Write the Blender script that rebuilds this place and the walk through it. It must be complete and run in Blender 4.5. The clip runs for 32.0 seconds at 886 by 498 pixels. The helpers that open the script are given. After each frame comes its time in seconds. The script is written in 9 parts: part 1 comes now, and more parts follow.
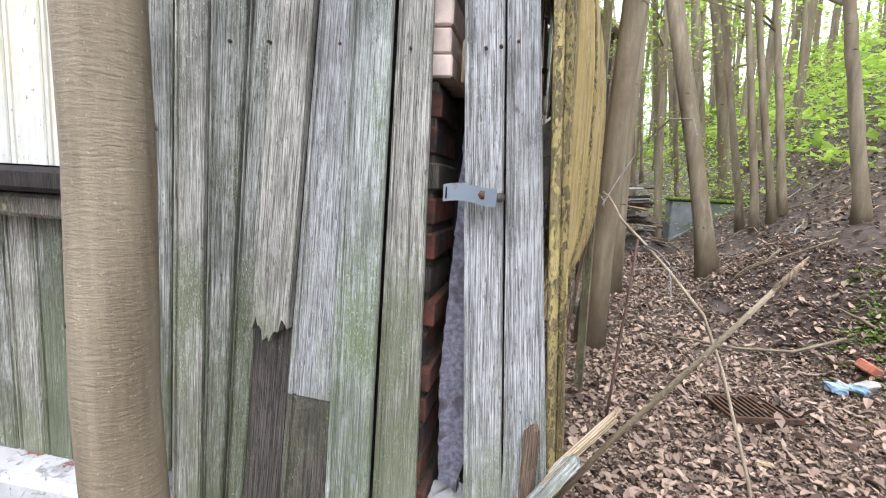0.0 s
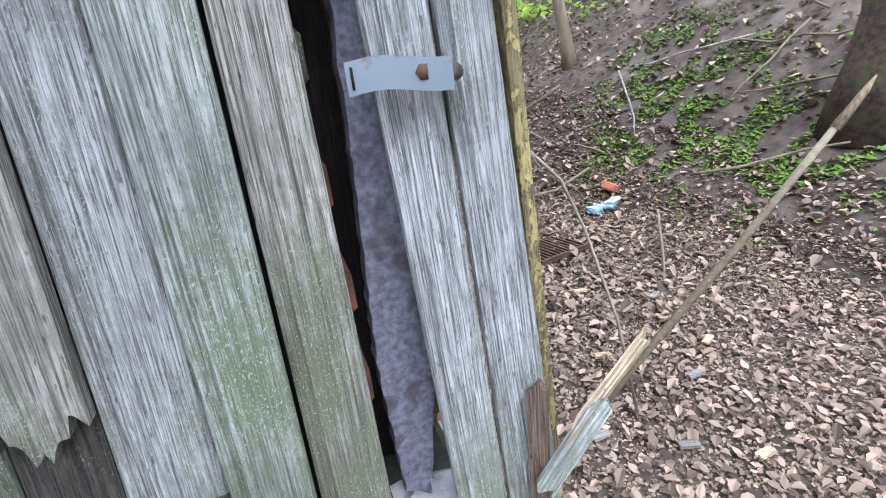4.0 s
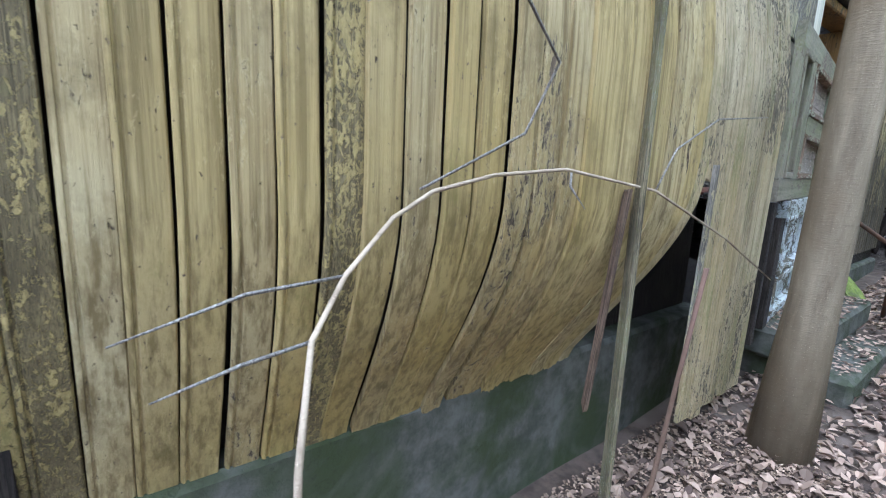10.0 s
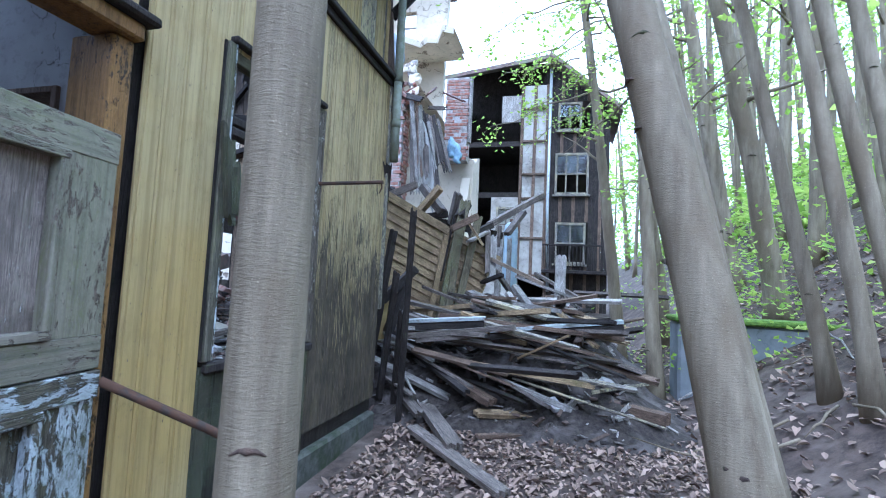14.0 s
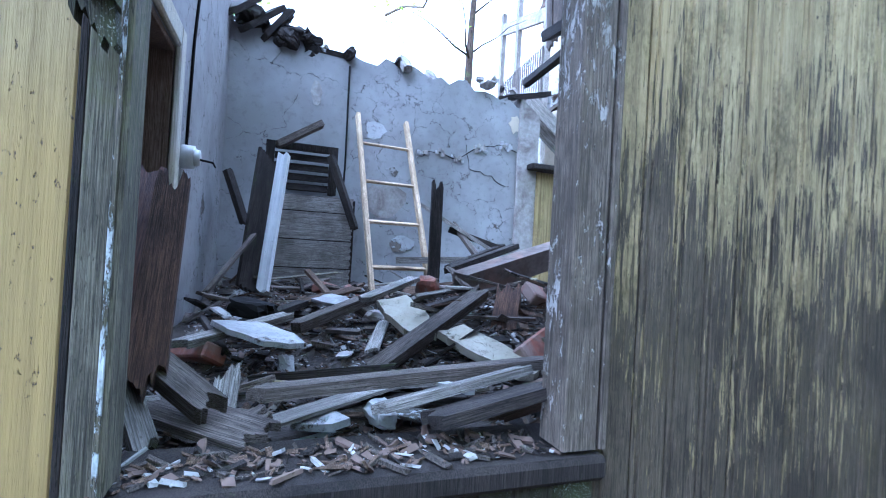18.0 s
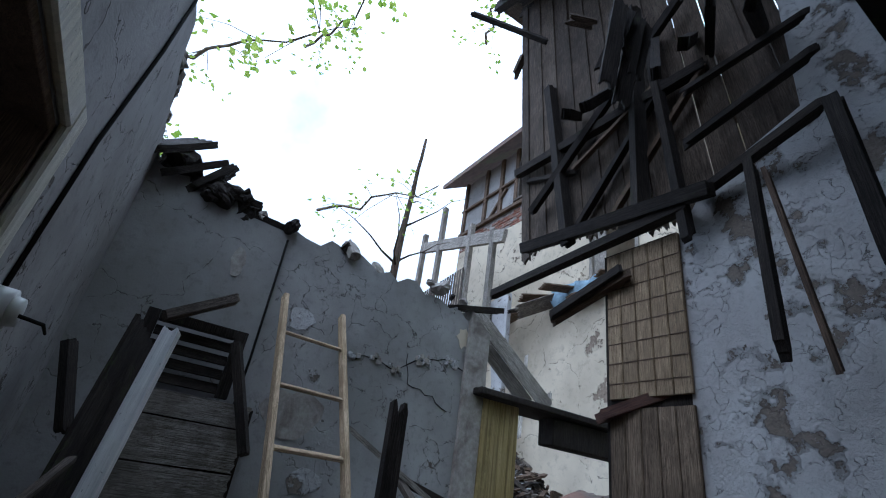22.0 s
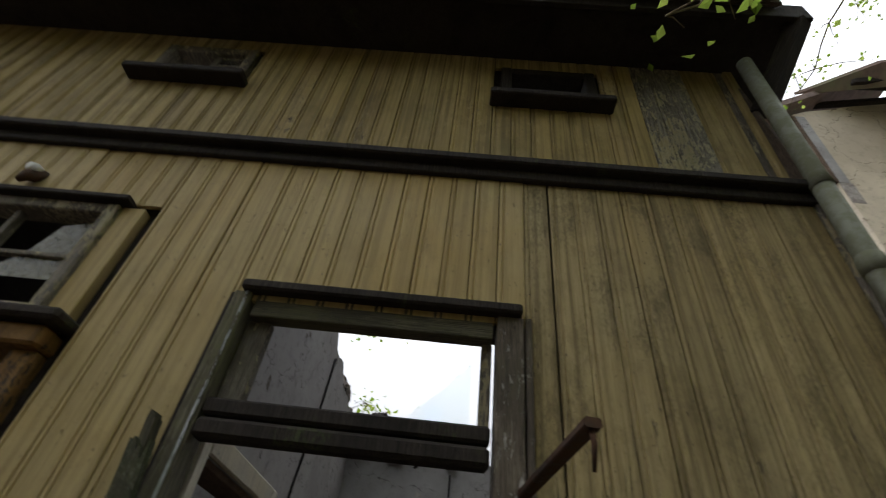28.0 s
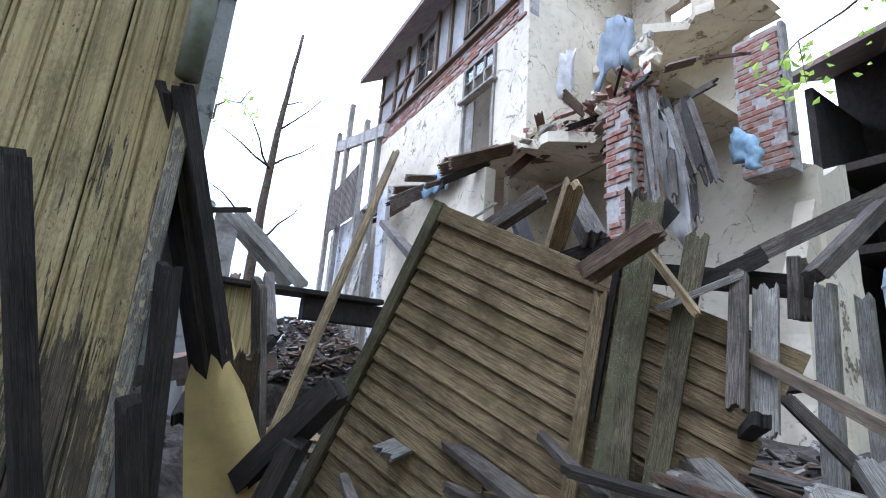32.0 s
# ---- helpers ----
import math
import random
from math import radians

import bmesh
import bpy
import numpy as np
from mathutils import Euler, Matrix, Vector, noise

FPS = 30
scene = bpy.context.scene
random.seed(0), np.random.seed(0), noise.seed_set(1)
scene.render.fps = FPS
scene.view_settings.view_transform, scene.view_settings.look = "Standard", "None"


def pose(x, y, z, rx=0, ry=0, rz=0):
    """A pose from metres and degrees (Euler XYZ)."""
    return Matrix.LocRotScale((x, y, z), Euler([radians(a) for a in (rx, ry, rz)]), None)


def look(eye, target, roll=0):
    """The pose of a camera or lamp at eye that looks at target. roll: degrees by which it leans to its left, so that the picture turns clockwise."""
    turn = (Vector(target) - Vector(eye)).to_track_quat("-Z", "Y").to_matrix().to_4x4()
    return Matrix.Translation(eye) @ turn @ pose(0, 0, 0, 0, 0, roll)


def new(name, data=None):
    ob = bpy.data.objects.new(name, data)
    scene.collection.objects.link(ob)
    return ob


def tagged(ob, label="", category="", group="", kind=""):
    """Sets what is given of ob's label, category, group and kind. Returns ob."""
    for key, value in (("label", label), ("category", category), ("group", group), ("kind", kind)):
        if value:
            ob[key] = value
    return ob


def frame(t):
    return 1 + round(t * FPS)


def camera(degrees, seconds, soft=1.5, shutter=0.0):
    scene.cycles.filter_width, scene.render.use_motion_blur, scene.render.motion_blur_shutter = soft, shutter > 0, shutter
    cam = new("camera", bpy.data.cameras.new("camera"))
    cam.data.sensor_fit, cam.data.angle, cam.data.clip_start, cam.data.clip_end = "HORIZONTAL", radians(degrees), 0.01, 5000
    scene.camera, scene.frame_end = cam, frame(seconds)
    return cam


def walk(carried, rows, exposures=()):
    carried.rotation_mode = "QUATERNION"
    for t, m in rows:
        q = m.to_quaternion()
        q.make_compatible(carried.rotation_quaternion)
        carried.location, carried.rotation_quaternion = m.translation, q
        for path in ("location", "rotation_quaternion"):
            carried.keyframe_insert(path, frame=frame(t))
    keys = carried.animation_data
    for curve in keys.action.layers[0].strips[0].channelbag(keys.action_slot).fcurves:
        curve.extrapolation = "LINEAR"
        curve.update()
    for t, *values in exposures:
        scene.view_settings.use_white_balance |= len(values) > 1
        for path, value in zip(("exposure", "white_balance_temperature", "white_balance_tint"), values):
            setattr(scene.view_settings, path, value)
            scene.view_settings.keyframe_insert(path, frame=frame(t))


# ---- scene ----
cam = camera(86.4, 32.0, soft=1.0, shutter=0.1)
PATH = [
    (0, (0.101, -0.051, 1.218), (-0.277, 1.894, 0.949), 3.0),
    (0.5, (-0.005, 0.009, 1.121), (-0.278, 1.942, 0.684), 0.8),
    (1, (-0.146, 0.123, 1.087), (-0.231, 2.034, 0.505), -0.8),
    (1.5, (-0.202, 0.259, 1.065), (-0.07, 2.127, 0.362), -3.2),
    (2, (-0.219, 0.376, 1.015), (0.069, 2.188, 0.218), -4.3),
    (2.5, (-0.214, 0.427, 1.025), (0.18, 2.204, 0.196), -4.7),
    (3, (-0.207, 0.433, 1.056), (0.266, 2.191, 0.227), -4.7),
    (3.5, (-0.183, 0.404, 1.115), (0.338, 2.16, 0.312), -5.1),
    (4, (-0.157, 0.334, 1.203), (0.404, 2.119, 0.496), -6.7),
    (4.5, (-0.15, 0.251, 1.262), (0.426, 2.088, 0.72), -7.9),
    (6.5, (0.196, 0.11, 1.382), (0.187, 2.094, 1.135), 2.4),
    (7, (0.339, 0.196, 1.403), (0.079, 2.168, 1.192), 2.9),
    (7.5, (0.506, 0.379, 1.391), (0.04, 2.314, 1.199), 3.1),
    (8, (0.633, 0.539, 1.309), (-0.253, 2.319, 1.092), 3.6),
    (8.5, (0.814, 0.726, 1.283), (-0.434, 2.265, 1.012), 4.8),
    (9, (0.976, 0.859, 1.289), (-0.437, 2.237, 0.966), 4.7),
    (9.5, (1.105, 1.098, 1.279), (-0.381, 2.387, 0.921), 4.0),
    (10, (1.203, 1.432, 1.239), (-0.335, 2.653, 0.858), 2.7),
    (10.5, (1.217, 1.851, 1.265), (-0.382, 2.995, 0.895), 2.9),
    (11, (1.31, 2.298, 1.268), (-0.252, 3.496, 0.919), 3.5),
    (11.5, (1.45, 2.7, 1.285), (0.045, 4.09, 0.976), 3.3),
    (12, (1.546, 3.092, 1.311), (0.357, 4.686, 1.101), 2.9),
    (12.5, (1.548, 3.64, 1.354), (0.571, 5.382, 1.25), 2.8),
    (13, (1.649, 4.1, 1.351), (0.878, 5.946, 1.363), 1.6),
    (13.5, (1.711, 4.552, 1.391), (1.138, 6.466, 1.475), 0.9),
    (15.5, (1.738, 6.23, 1.62), (1.185, 8.116, 1.989), 6.8),
    (16, (1.665, 6.535, 1.599), (0.637, 8.211, 1.966), 8.2),
    (16.5, (1.563, 6.777, 1.588), (0.122, 8.132, 1.888), 8.4),
    (17, (1.383, 7.011, 1.524), (-0.245, 8.155, 1.725), 7.3),
    (17.5, (1.168, 7.165, 1.484), (-0.606, 8.085, 1.577), 5.5),
    (18, (0.889, 7.255, 1.435), (-1.001, 7.909, 1.463), 3.3),
    (18.5, (0.734, 7.224, 1.435), (-1.226, 7.62, 1.411), 0.2),
    (19, (0.51, 7.145, 1.436), (-1.475, 7.387, 1.393), -1.2),
    (19.5, (0.324, 7.135, 1.441), (-1.656, 7.42, 1.44), -2.1),
    (20, (0.129, 7.177, 1.469), (-1.809, 7.644, 1.63), -1.0),
    (20.5, (0.015, 7.199, 1.498), (-1.853, 7.805, 1.878), 1.5),
    (21, (-0.049, 7.186, 1.541), (-1.818, 7.917, 2.12), 4.5),
    (21.5, (-0.077, 7.181, 1.549), (-1.734, 8.021, 2.29), 6.7),
    (22, (-0.065, 7.167, 1.58), (-1.608, 8.053, 2.492), 9.0),
    (22.5, (-0.038, 7.169, 1.622), (-1.506, 8.072, 2.637), 8.5),
    (23, (0.034, 7.155, 1.669), (-1.411, 8.045, 2.727), 3.9),
    (23.5, (0.139, 7.128, 1.696), (-1.324, 7.969, 2.769), -0.6),
    (24, (0.293, 7.091, 1.748), (-1.255, 7.772, 2.816), -3.0),
    (24.5, (0.491, 7.002, 1.822), (-1.133, 7.317, 2.945), -3.5),
    (25, (0.71, 6.998, 1.871), (-0.859, 6.927, 3.109), -3.8),
    (25.5, (0.838, 7.037, 1.9), (-0.603, 6.705, 3.247), -3.2),
    (27.5, (1.249, 7.497, 1.802), (0.036, 6.877, 3.267), 6.6),
    (28, (1.34, 7.728, 1.782), (-0.171, 7.628, 3.089), 7.6),
    (28.5, (1.455, 7.971, 1.777), (-0.133, 8.496, 2.872), 9.6),
    (29, (1.478, 8.154, 1.785), (0.012, 9.071, 2.79), 8.7),
    (29.5, (1.56, 8.365, 1.727), (0.237, 9.537, 2.662), 8.0),
    (30, (1.649, 8.616, 1.742), (0.421, 9.927, 2.622), 5.5),
    (30.5, (1.748, 8.792, 1.74), (0.494, 10.156, 2.493), 3.5),
    (31, (1.737, 8.94, 1.7), (0.349, 10.233, 2.334), 2.9),
    (31.5, (1.724, 9.097, 1.712), (0.159, 10.216, 2.257), 3.3),
    (32, (1.791, 9.235, 1.702), (0.105, 10.195, 2.19), 4.4),
]
EXPOSURES = [(0, 0.2, 5900, 14), (2, 0.2, 5600, 12), (4, 0.25, 5400, 13), (7, -0.1, 5450, 11), (8, -0.35, 5300, 10), (9, 0.3, 5250, 9), (10, 0.45, 4950, 11), (11, 0.4, 4750, 12), (12, 0.3, 4850, 12), (13, 0.3, 4650, 13), (16, 0.4, 4250, 14), (18, 0.95, 4280, 15), (19, 1.25, 4450, 12),
             (20, 1.2, 4700, 9), (20.5, 0.75, 4700, 9), (22, -1.1, 5000, 10), (23, -2.3, 5800, 8), (24, -2.35, 5900, 6), (25, -1.6, 6000, 12), (25.5, -1.6, 6000, 12), (28, -1.4, 6400, 12), (29, -1.5, 6050, 14), (30, -1.05, 5450, 13), (31, -0.45, 5100, 14), (32, -0.05, 5050, 15)]
walk(cam, [(t, look(eye, aim, roll)) for t, eye, aim, roll in PATH], EXPOSURES)

# ---- sky and light ----
world = bpy.data.worlds.new("sky")
scene.world = world
world.use_nodes = True
wt = world.node_tree
wt.nodes.clear()
w_out = wt.nodes.new("ShaderNodeOutputWorld")
w_bg = wt.nodes.new("ShaderNodeBackground")
w_sky = wt.nodes.new("ShaderNodeTexSky")
w_sky.sky_type = "NISHITA"
w_sky.sun_disc = False
w_sky.sun_elevation, w_sky.sun_rotation = radians(51.5), radians(168)
w_co = wt.nodes.new("ShaderNodeTexCoord")
w_ns = wt.nodes.new("ShaderNodeTexNoise")
w_ns.inputs["Scale"].default_value = 3.2
w_ns.inputs["Detail"].default_value = 6.0
w_rp = wt.nodes.new("ShaderNodeValToRGB")
w_rp.color_ramp.elements[0].position, w_rp.color_ramp.elements[1].position = 0.3, 0.46
w_rp.color_ramp.elements[0].color = (0.4, 0.4, 0.4, 1)
w_mx = wt.nodes.new("ShaderNodeMix")
w_mx.data_type = "RGBA"
w_sep = wt.nodes.new("ShaderNodeSeparateXYZ")
w_lum = wt.nodes.new("ShaderNodeMapRange")
w_lum.inputs["From Min"].default_value, w_lum.inputs["From Max"].default_value = -0.1, 1.0
w_lum.inputs["To Min"].default_value, w_lum.inputs["To Max"].default_value = 6.0, 42.0
w_tint = wt.nodes.new("ShaderNodeVectorMath")
w_tint.operation = "SCALE"
w_tint.inputs[0].default_value = (0.95, 0.98, 1.02)
wt.links.new(w_co.outputs["Generated"], w_sep.inputs[0])
wt.links.new(w_sep.outputs["Z"], w_lum.inputs["Value"])
wt.links.new(w_lum.outputs[0], w_tint.inputs["Scale"])
wt.links.new(w_tint.outputs[0], w_mx.inputs[7])
wt.links.new(w_co.outputs["Generated"], w_ns.inputs["Vector"])
wt.links.new(w_ns.outputs["Fac"], w_rp.inputs["Fac"])
wt.links.new(w_rp.outputs["Color"], w_mx.inputs[0])
w_blue = wt.nodes.new("ShaderNodeVectorMath")
w_blue.operation = "SCALE"
w_blue.inputs["Scale"].default_value = 9.0
wt.links.new(w_sky.outputs["Color"], w_blue.inputs[0])
wt.links.new(w_blue.outputs[0], w_mx.inputs[6])
wt.links.new(w_mx.outputs[2], w_bg.inputs["Color"])
wt.links.new(w_bg.outputs["Background"], w_out.inputs["Surface"])
w_bg.inputs["Strength"].default_value = 0.13

sun_data = bpy.data.lights.new("sun", "SUN")
sun_data.energy, sun_data.angle, sun_data.color = 1.5, radians(30), (1.0, 0.96, 0.9)
sun = new("sun", sun_data)
sun.matrix_world = look((1.5, -2.0, 9.0), (0, 5, 0))

# ---- materials ----


def nodes_of(name, rough=0.85, metal=0.0):
    m = bpy.data.materials.new(name)
    m.use_nodes = True
    t = m.node_tree
    b = t.nodes["Principled BSDF"]
    b.inputs["Roughness"].default_value, b.inputs["Metallic"].default_value = rough, metal
    b.inputs["Specular IOR Level"].default_value = 0.3
    return m, t, b


def nd(t, kind, **values):
    n = t.nodes.new(kind)
    for key, v in values.items():
        n.inputs[key.replace("_", " ")].default_value = v
    return n


def coords(t, scale, world_space=False):
    """Object (or world) coordinates, shifted by the object's own random number, at the given scale."""
    if world_space:
        src = t.nodes.new("ShaderNodeNewGeometry").outputs["Position"]
    else:
        tc, oi = t.nodes.new("ShaderNodeTexCoord"), t.nodes.new("ShaderNodeObjectInfo")
        mul = t.nodes.new("ShaderNodeVectorMath")
        mul.operation = "MULTIPLY_ADD"
        mul.inputs[1].default_value = (37.0, 23.0, 51.0)
        cmb = t.nodes.new("ShaderNodeCombineXYZ")
        for i in range(3):
            t.links.new(oi.outputs["Random"], cmb.inputs[i])
        t.links.new(cmb.outputs[0], mul.inputs[0])
        t.links.new(tc.outputs["Object"], mul.inputs[2])
        src = mul.outputs[0]
    mp = t.nodes.new("ShaderNodeMapping")
    mp.inputs["Scale"].default_value = scale
    t.links.new(src, mp.inputs["Vector"])
    return mp.outputs[0]


def noise_of(t, vec, scale=1.0, detail=4.0, rough=0.6, distort=0.0):
    n = nd(t, "ShaderNodeTexNoise", Scale=scale, Detail=detail, Roughness=rough, Distortion=distort)
    t.links.new(vec, n.inputs["Vector"])
    return n.outputs["Fac"]


def ramp(t, fac, lo, hi, c0=(0, 0, 0), c1=(1, 1, 1)):
    r = t.nodes.new("ShaderNodeValToRGB")
    e = r.color_ramp.elements
    e[0].position, e[1].position = lo, hi
    e[0].color, e[1].color = (*c0, 1), (*c1, 1)
    t.links.new(fac, r.inputs["Fac"])
    return r.outputs["Color"]


def mix(t, fac, a, b, mode="MIX"):
    m = t.nodes.new("ShaderNodeMix")
    m.data_type, m.blend_type = "RGBA", mode
    for value, i in ((fac, 0), (a, 6), (b, 7)):
        if isinstance(value, (int, float)):
            m.inputs[i].default_value = value
        elif isinstance(value, tuple):
            m.inputs[i].default_value = (*value, 1)
        else:
            t.links.new(value, m.inputs[i])
    return m.outputs[2]


def maths(t, op, a, b):
    m = t.nodes.new("ShaderNodeMath")
    m.operation = op
    for value, i in ((a, 0), (b, 1)):
        if isinstance(value, (int, float)):
            m.inputs[i].default_value = value
        else:
            t.links.new(value, m.inputs[i])
    return m.outputs[0]


def bump(t, b, height, strength=0.4, distance=0.004):
    n = nd(t, "ShaderNodeBump", Strength=strength, Distance=distance)
    t.links.new(height, n.inputs["Height"])
    t.links.new(n.outputs[0], b.inputs["Normal"])


def wood(name, light, dark, paint=None, keep=0.0, moss=0.0, rough=0.85, moss_color=(0.09, 0.13, 0.03), vary=0.25, paint2=None, dirt=0.35, flakes=(50, 50, 15), fade=None):
    """Boards with the grain along local z; paint that has partly flaked off; dirt runs; moss or algae in patches."""
    m, t, b = nodes_of(name, rough)
    fine = noise_of(t, coords(t, (380, 380, 9.0)), 1.0, 6.0, 0.75, 0.5)
    streak = noise_of(t, coords(t, (44, 44, 0.9)), 1.0, 6.0, 0.66)
    big = noise_of(t, coords(t, (5, 5, 2.2)), 1.0, 5.0, 0.65)
    speck = noise_of(t, coords(t, (95, 95, 42)), 1.0, 4.0, 0.7)
    deep = tuple(c * 0.62 for c in dark)
    col = mix(t, ramp(t, fine, 0.40, 0.60), deep, tuple(min(0.85, c * 1.12) for c in light))
    col = mix(t, maths(t, "MULTIPLY", ramp(t, streak, 0.52, 0.7), 0.45), col, tuple(c * 0.4 for c in dark))
    split = noise_of(t, coords(t, (150, 150, 2.0)), 1.0, 3.0, 0.6, 0.8)
    col = mix(t, maths(t, "MULTIPLY", ramp(t, split, 0.615, 0.66), 0.75), col, tuple(c * 0.35 for c in dark))
    blot = noise_of(t, coords(t, (9, 9, 5.0)), 1.0, 7.0, 0.75)
    col = mix(t, maths(t, "MULTIPLY", ramp(t, blot, 0.48, 0.66), 0.6), col, deep)
    pit = noise_of(t, coords(t, (210, 210, 46)), 1.0, 3.0, 0.6)
    col = mix(t, maths(t, "MULTIPLY", ramp(t, pit, 0.62, 0.67), 0.7), col, tuple(c * 0.4 for c in dark))
    knot = nd(t, "ShaderNodeTexVoronoi", Scale=1.0)
    t.links.new(coords(t, (9, 9, 2.4)), knot.inputs["Vector"])
    col = mix(t, ramp(t, knot.outputs["Distance"], 0.035, 0.10, (0.8, 0.8, 0.8), (0, 0, 0)), col, deep)
    zone = noise_of(t, coords(t, (4, 4, 3.2), True), 1.0, 5.0, 0.65)
    col = mix(t, maths(t, "MULTIPLY", ramp(t, zone, 0.47, 0.62), 0.5), col, tuple(c * 0.5 for c in dark))
    oi = t.nodes.new("ShaderNodeObjectInfo")
    tone = maths(t, "MULTIPLY_ADD", oi.outputs["Random"], vary)
    tone.node.inputs[2].default_value = 1.0 - vary * 0.55
    height = fine
    if paint:
        flake = noise_of(t, coords(t, flakes), 1.0, 8.0, 0.78, 0.5)
        area = noise_of(t, coords(t, (2.3, 2.3, 1.7), True), 1.0, 3.0, 0.6)
        patch = maths(t, "ADD", maths(t, "MULTIPLY", flake, 0.55), maths(t, "ADD", maths(t, "MULTIPLY", big, 0.2), maths(t, "MULTIPLY", area, 0.25)))
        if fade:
            # paint thins below, between the two heights: weathering, with low shade put into colour
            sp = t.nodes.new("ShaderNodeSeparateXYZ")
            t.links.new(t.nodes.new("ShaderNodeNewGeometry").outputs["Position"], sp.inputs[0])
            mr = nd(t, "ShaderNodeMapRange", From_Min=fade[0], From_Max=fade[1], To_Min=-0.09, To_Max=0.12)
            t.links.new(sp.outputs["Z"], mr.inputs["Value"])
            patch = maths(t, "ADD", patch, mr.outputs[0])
        cut = 0.5 + (0.5 - keep) * 0.42
        left = ramp(t, patch, cut - 0.008, cut + 0.008)
        pits = ramp(t, speck, 0.30, 0.36)
        left = maths(t, "MULTIPLY", left, pits)
        other = paint2 or tuple(min(1.0, c * 1.12) for c in paint)
        wide = noise_of(t, coords(t, (1.1, 1.1, 0.9), True), 1.0, 4.0, 0.6)
        shade = mix(t, ramp(t, wide, 0.40, 0.62), paint, other)
        shade = mix(t, maths(t, "MULTIPLY", ramp(t, streak, 0.44, 0.62), dirt), shade, tuple(c * 0.42 for c in paint))
        shade = mix(t, maths(t, "MULTIPLY", ramp(t, fine, 0.48, 0.66), 0.3), shade, tuple(c * 0.55 for c in paint))
        edge = ramp(t, patch, cut + 0.01, cut + 0.05, (1, 1, 1), (0, 0, 0))
        shade = mix(t, maths(t, "MULTIPLY", edge, 0.35), shade, tuple(min(1.0, c * 1.5) for c in other))
        grime = noise_of(t, coords(t, (6, 6, 4.0), True), 1.0, 8.0, 0.75)
        shade = mix(t, maths(t, "MULTIPLY", ramp(t, grime, 0.5, 0.64), 0.5 * dirt), shade, tuple(c * 0.3 for c in paint))
        col = mix(t, left, col, shade)
        height = maths(t, "ADD", maths(t, "MULTIPLY", fine, 0.45), maths(t, "MULTIPLY", left, 0.7))
    if moss:
        grow = maths(t, "ADD", maths(t, "MULTIPLY", big, 0.6), maths(t, "MULTIPLY", speck, 0.4))
        if fade and not paint:
            sp = t.nodes.new("ShaderNodeSeparateXYZ")
            t.links.new(t.nodes.new("ShaderNodeNewGeometry").outputs["Position"], sp.inputs[0])
            mr = nd(t, "ShaderNodeMapRange", From_Min=fade[0], From_Max=fade[1], To_Min=0.06, To_Max=-0.12)
            t.links.new(sp.outputs["Z"], mr.inputs["Value"])
            grow = maths(t, "ADD", grow, mr.outputs[0])
        cut = 0.62 - moss * 0.3
        col = mix(t, maths(t, "MULTIPLY", ramp(t, grow, cut, cut + 0.14), 0.75), col, moss_color)
        if moss > 0.4 and not paint:
            spot = noise_of(t, coords(t, (420, 420, 260)), 1.0, 3.0, 0.7)
            spot = maths(t, "MULTIPLY", ramp(t, spot, 0.59, 0.63), ramp(t, big, 0.45, 0.58))
            col = mix(t, maths(t, "MULTIPLY", spot, 0.75), col, (0.56, 0.6, 0.5))
    hsv = nd(t, "ShaderNodeHueSaturation")
    t.links.new(tone, hsv.inputs["Value"])
    t.links.new(col, hsv.inputs["Color"])
    t.links.new(hsv.outputs[0], b.inputs["Base Color"])
    bump(t, b, height, 1.0, 0.006)
    return m


def rubble(name, a, c, stain, scale=6.0, rough=0.9, crack=0.5, stain_at=0.5, bumpy=0.006, world_space=True):
    """Plaster, concrete, stone: two tones, stains, cracks."""
    m, t, b = nodes_of(name, rough)
    v = coords(t, (1, 1, 1), world_space)
    n1, n2 = noise_of(t, v, scale, 7.0, 0.68), noise_of(t, v, scale * 0.22, 4.0, 0.6, 0.4)
    fine = noise_of(t, v, scale * 14, 4.0)
    col = mix(t, ramp(t, n1, 0.38, 0.62), a, c)
    col = mix(t, ramp(t, n2, stain_at, stain_at + 0.16), col, stain)
    vo = nd(t, "ShaderNodeTexVoronoi", Scale=scale * 0.45)
    vo.feature = "DISTANCE_TO_EDGE"
    wob = t.nodes.new("ShaderNodeVectorMath")
    wob.operation = "ADD"
    nz = nd(t, "ShaderNodeTexNoise", Scale=scale * 0.7, Detail=5.0)
    t.links.new(v, nz.inputs["Vector"])
    t.links.new(v, wob.inputs[0])
    t.links.new(nz.outputs["Color"], wob.inputs[1])
    t.links.new(wob.outputs[0], vo.inputs["Vector"])
    line = ramp(t, vo.outputs["Distance"], 0.0, 0.02, (1, 1, 1), (0, 0, 0))
    line = maths(t, "MULTIPLY", line, ramp(t, n2, 0.45, 0.6))
    col = mix(t, maths(t, "MULTIPLY", line, crack), col, tuple(x * 0.3 for x in stain))
    t.links.new(col, b.inputs["Base Color"])
    bump(t, b, maths(t, "ADD", maths(t, "ADD", n1, maths(t, "MULTIPLY", fine, 0.35)), maths(t, "MULTIPLY", line, -0.9 * crack)), 0.6, bumpy)
    return m


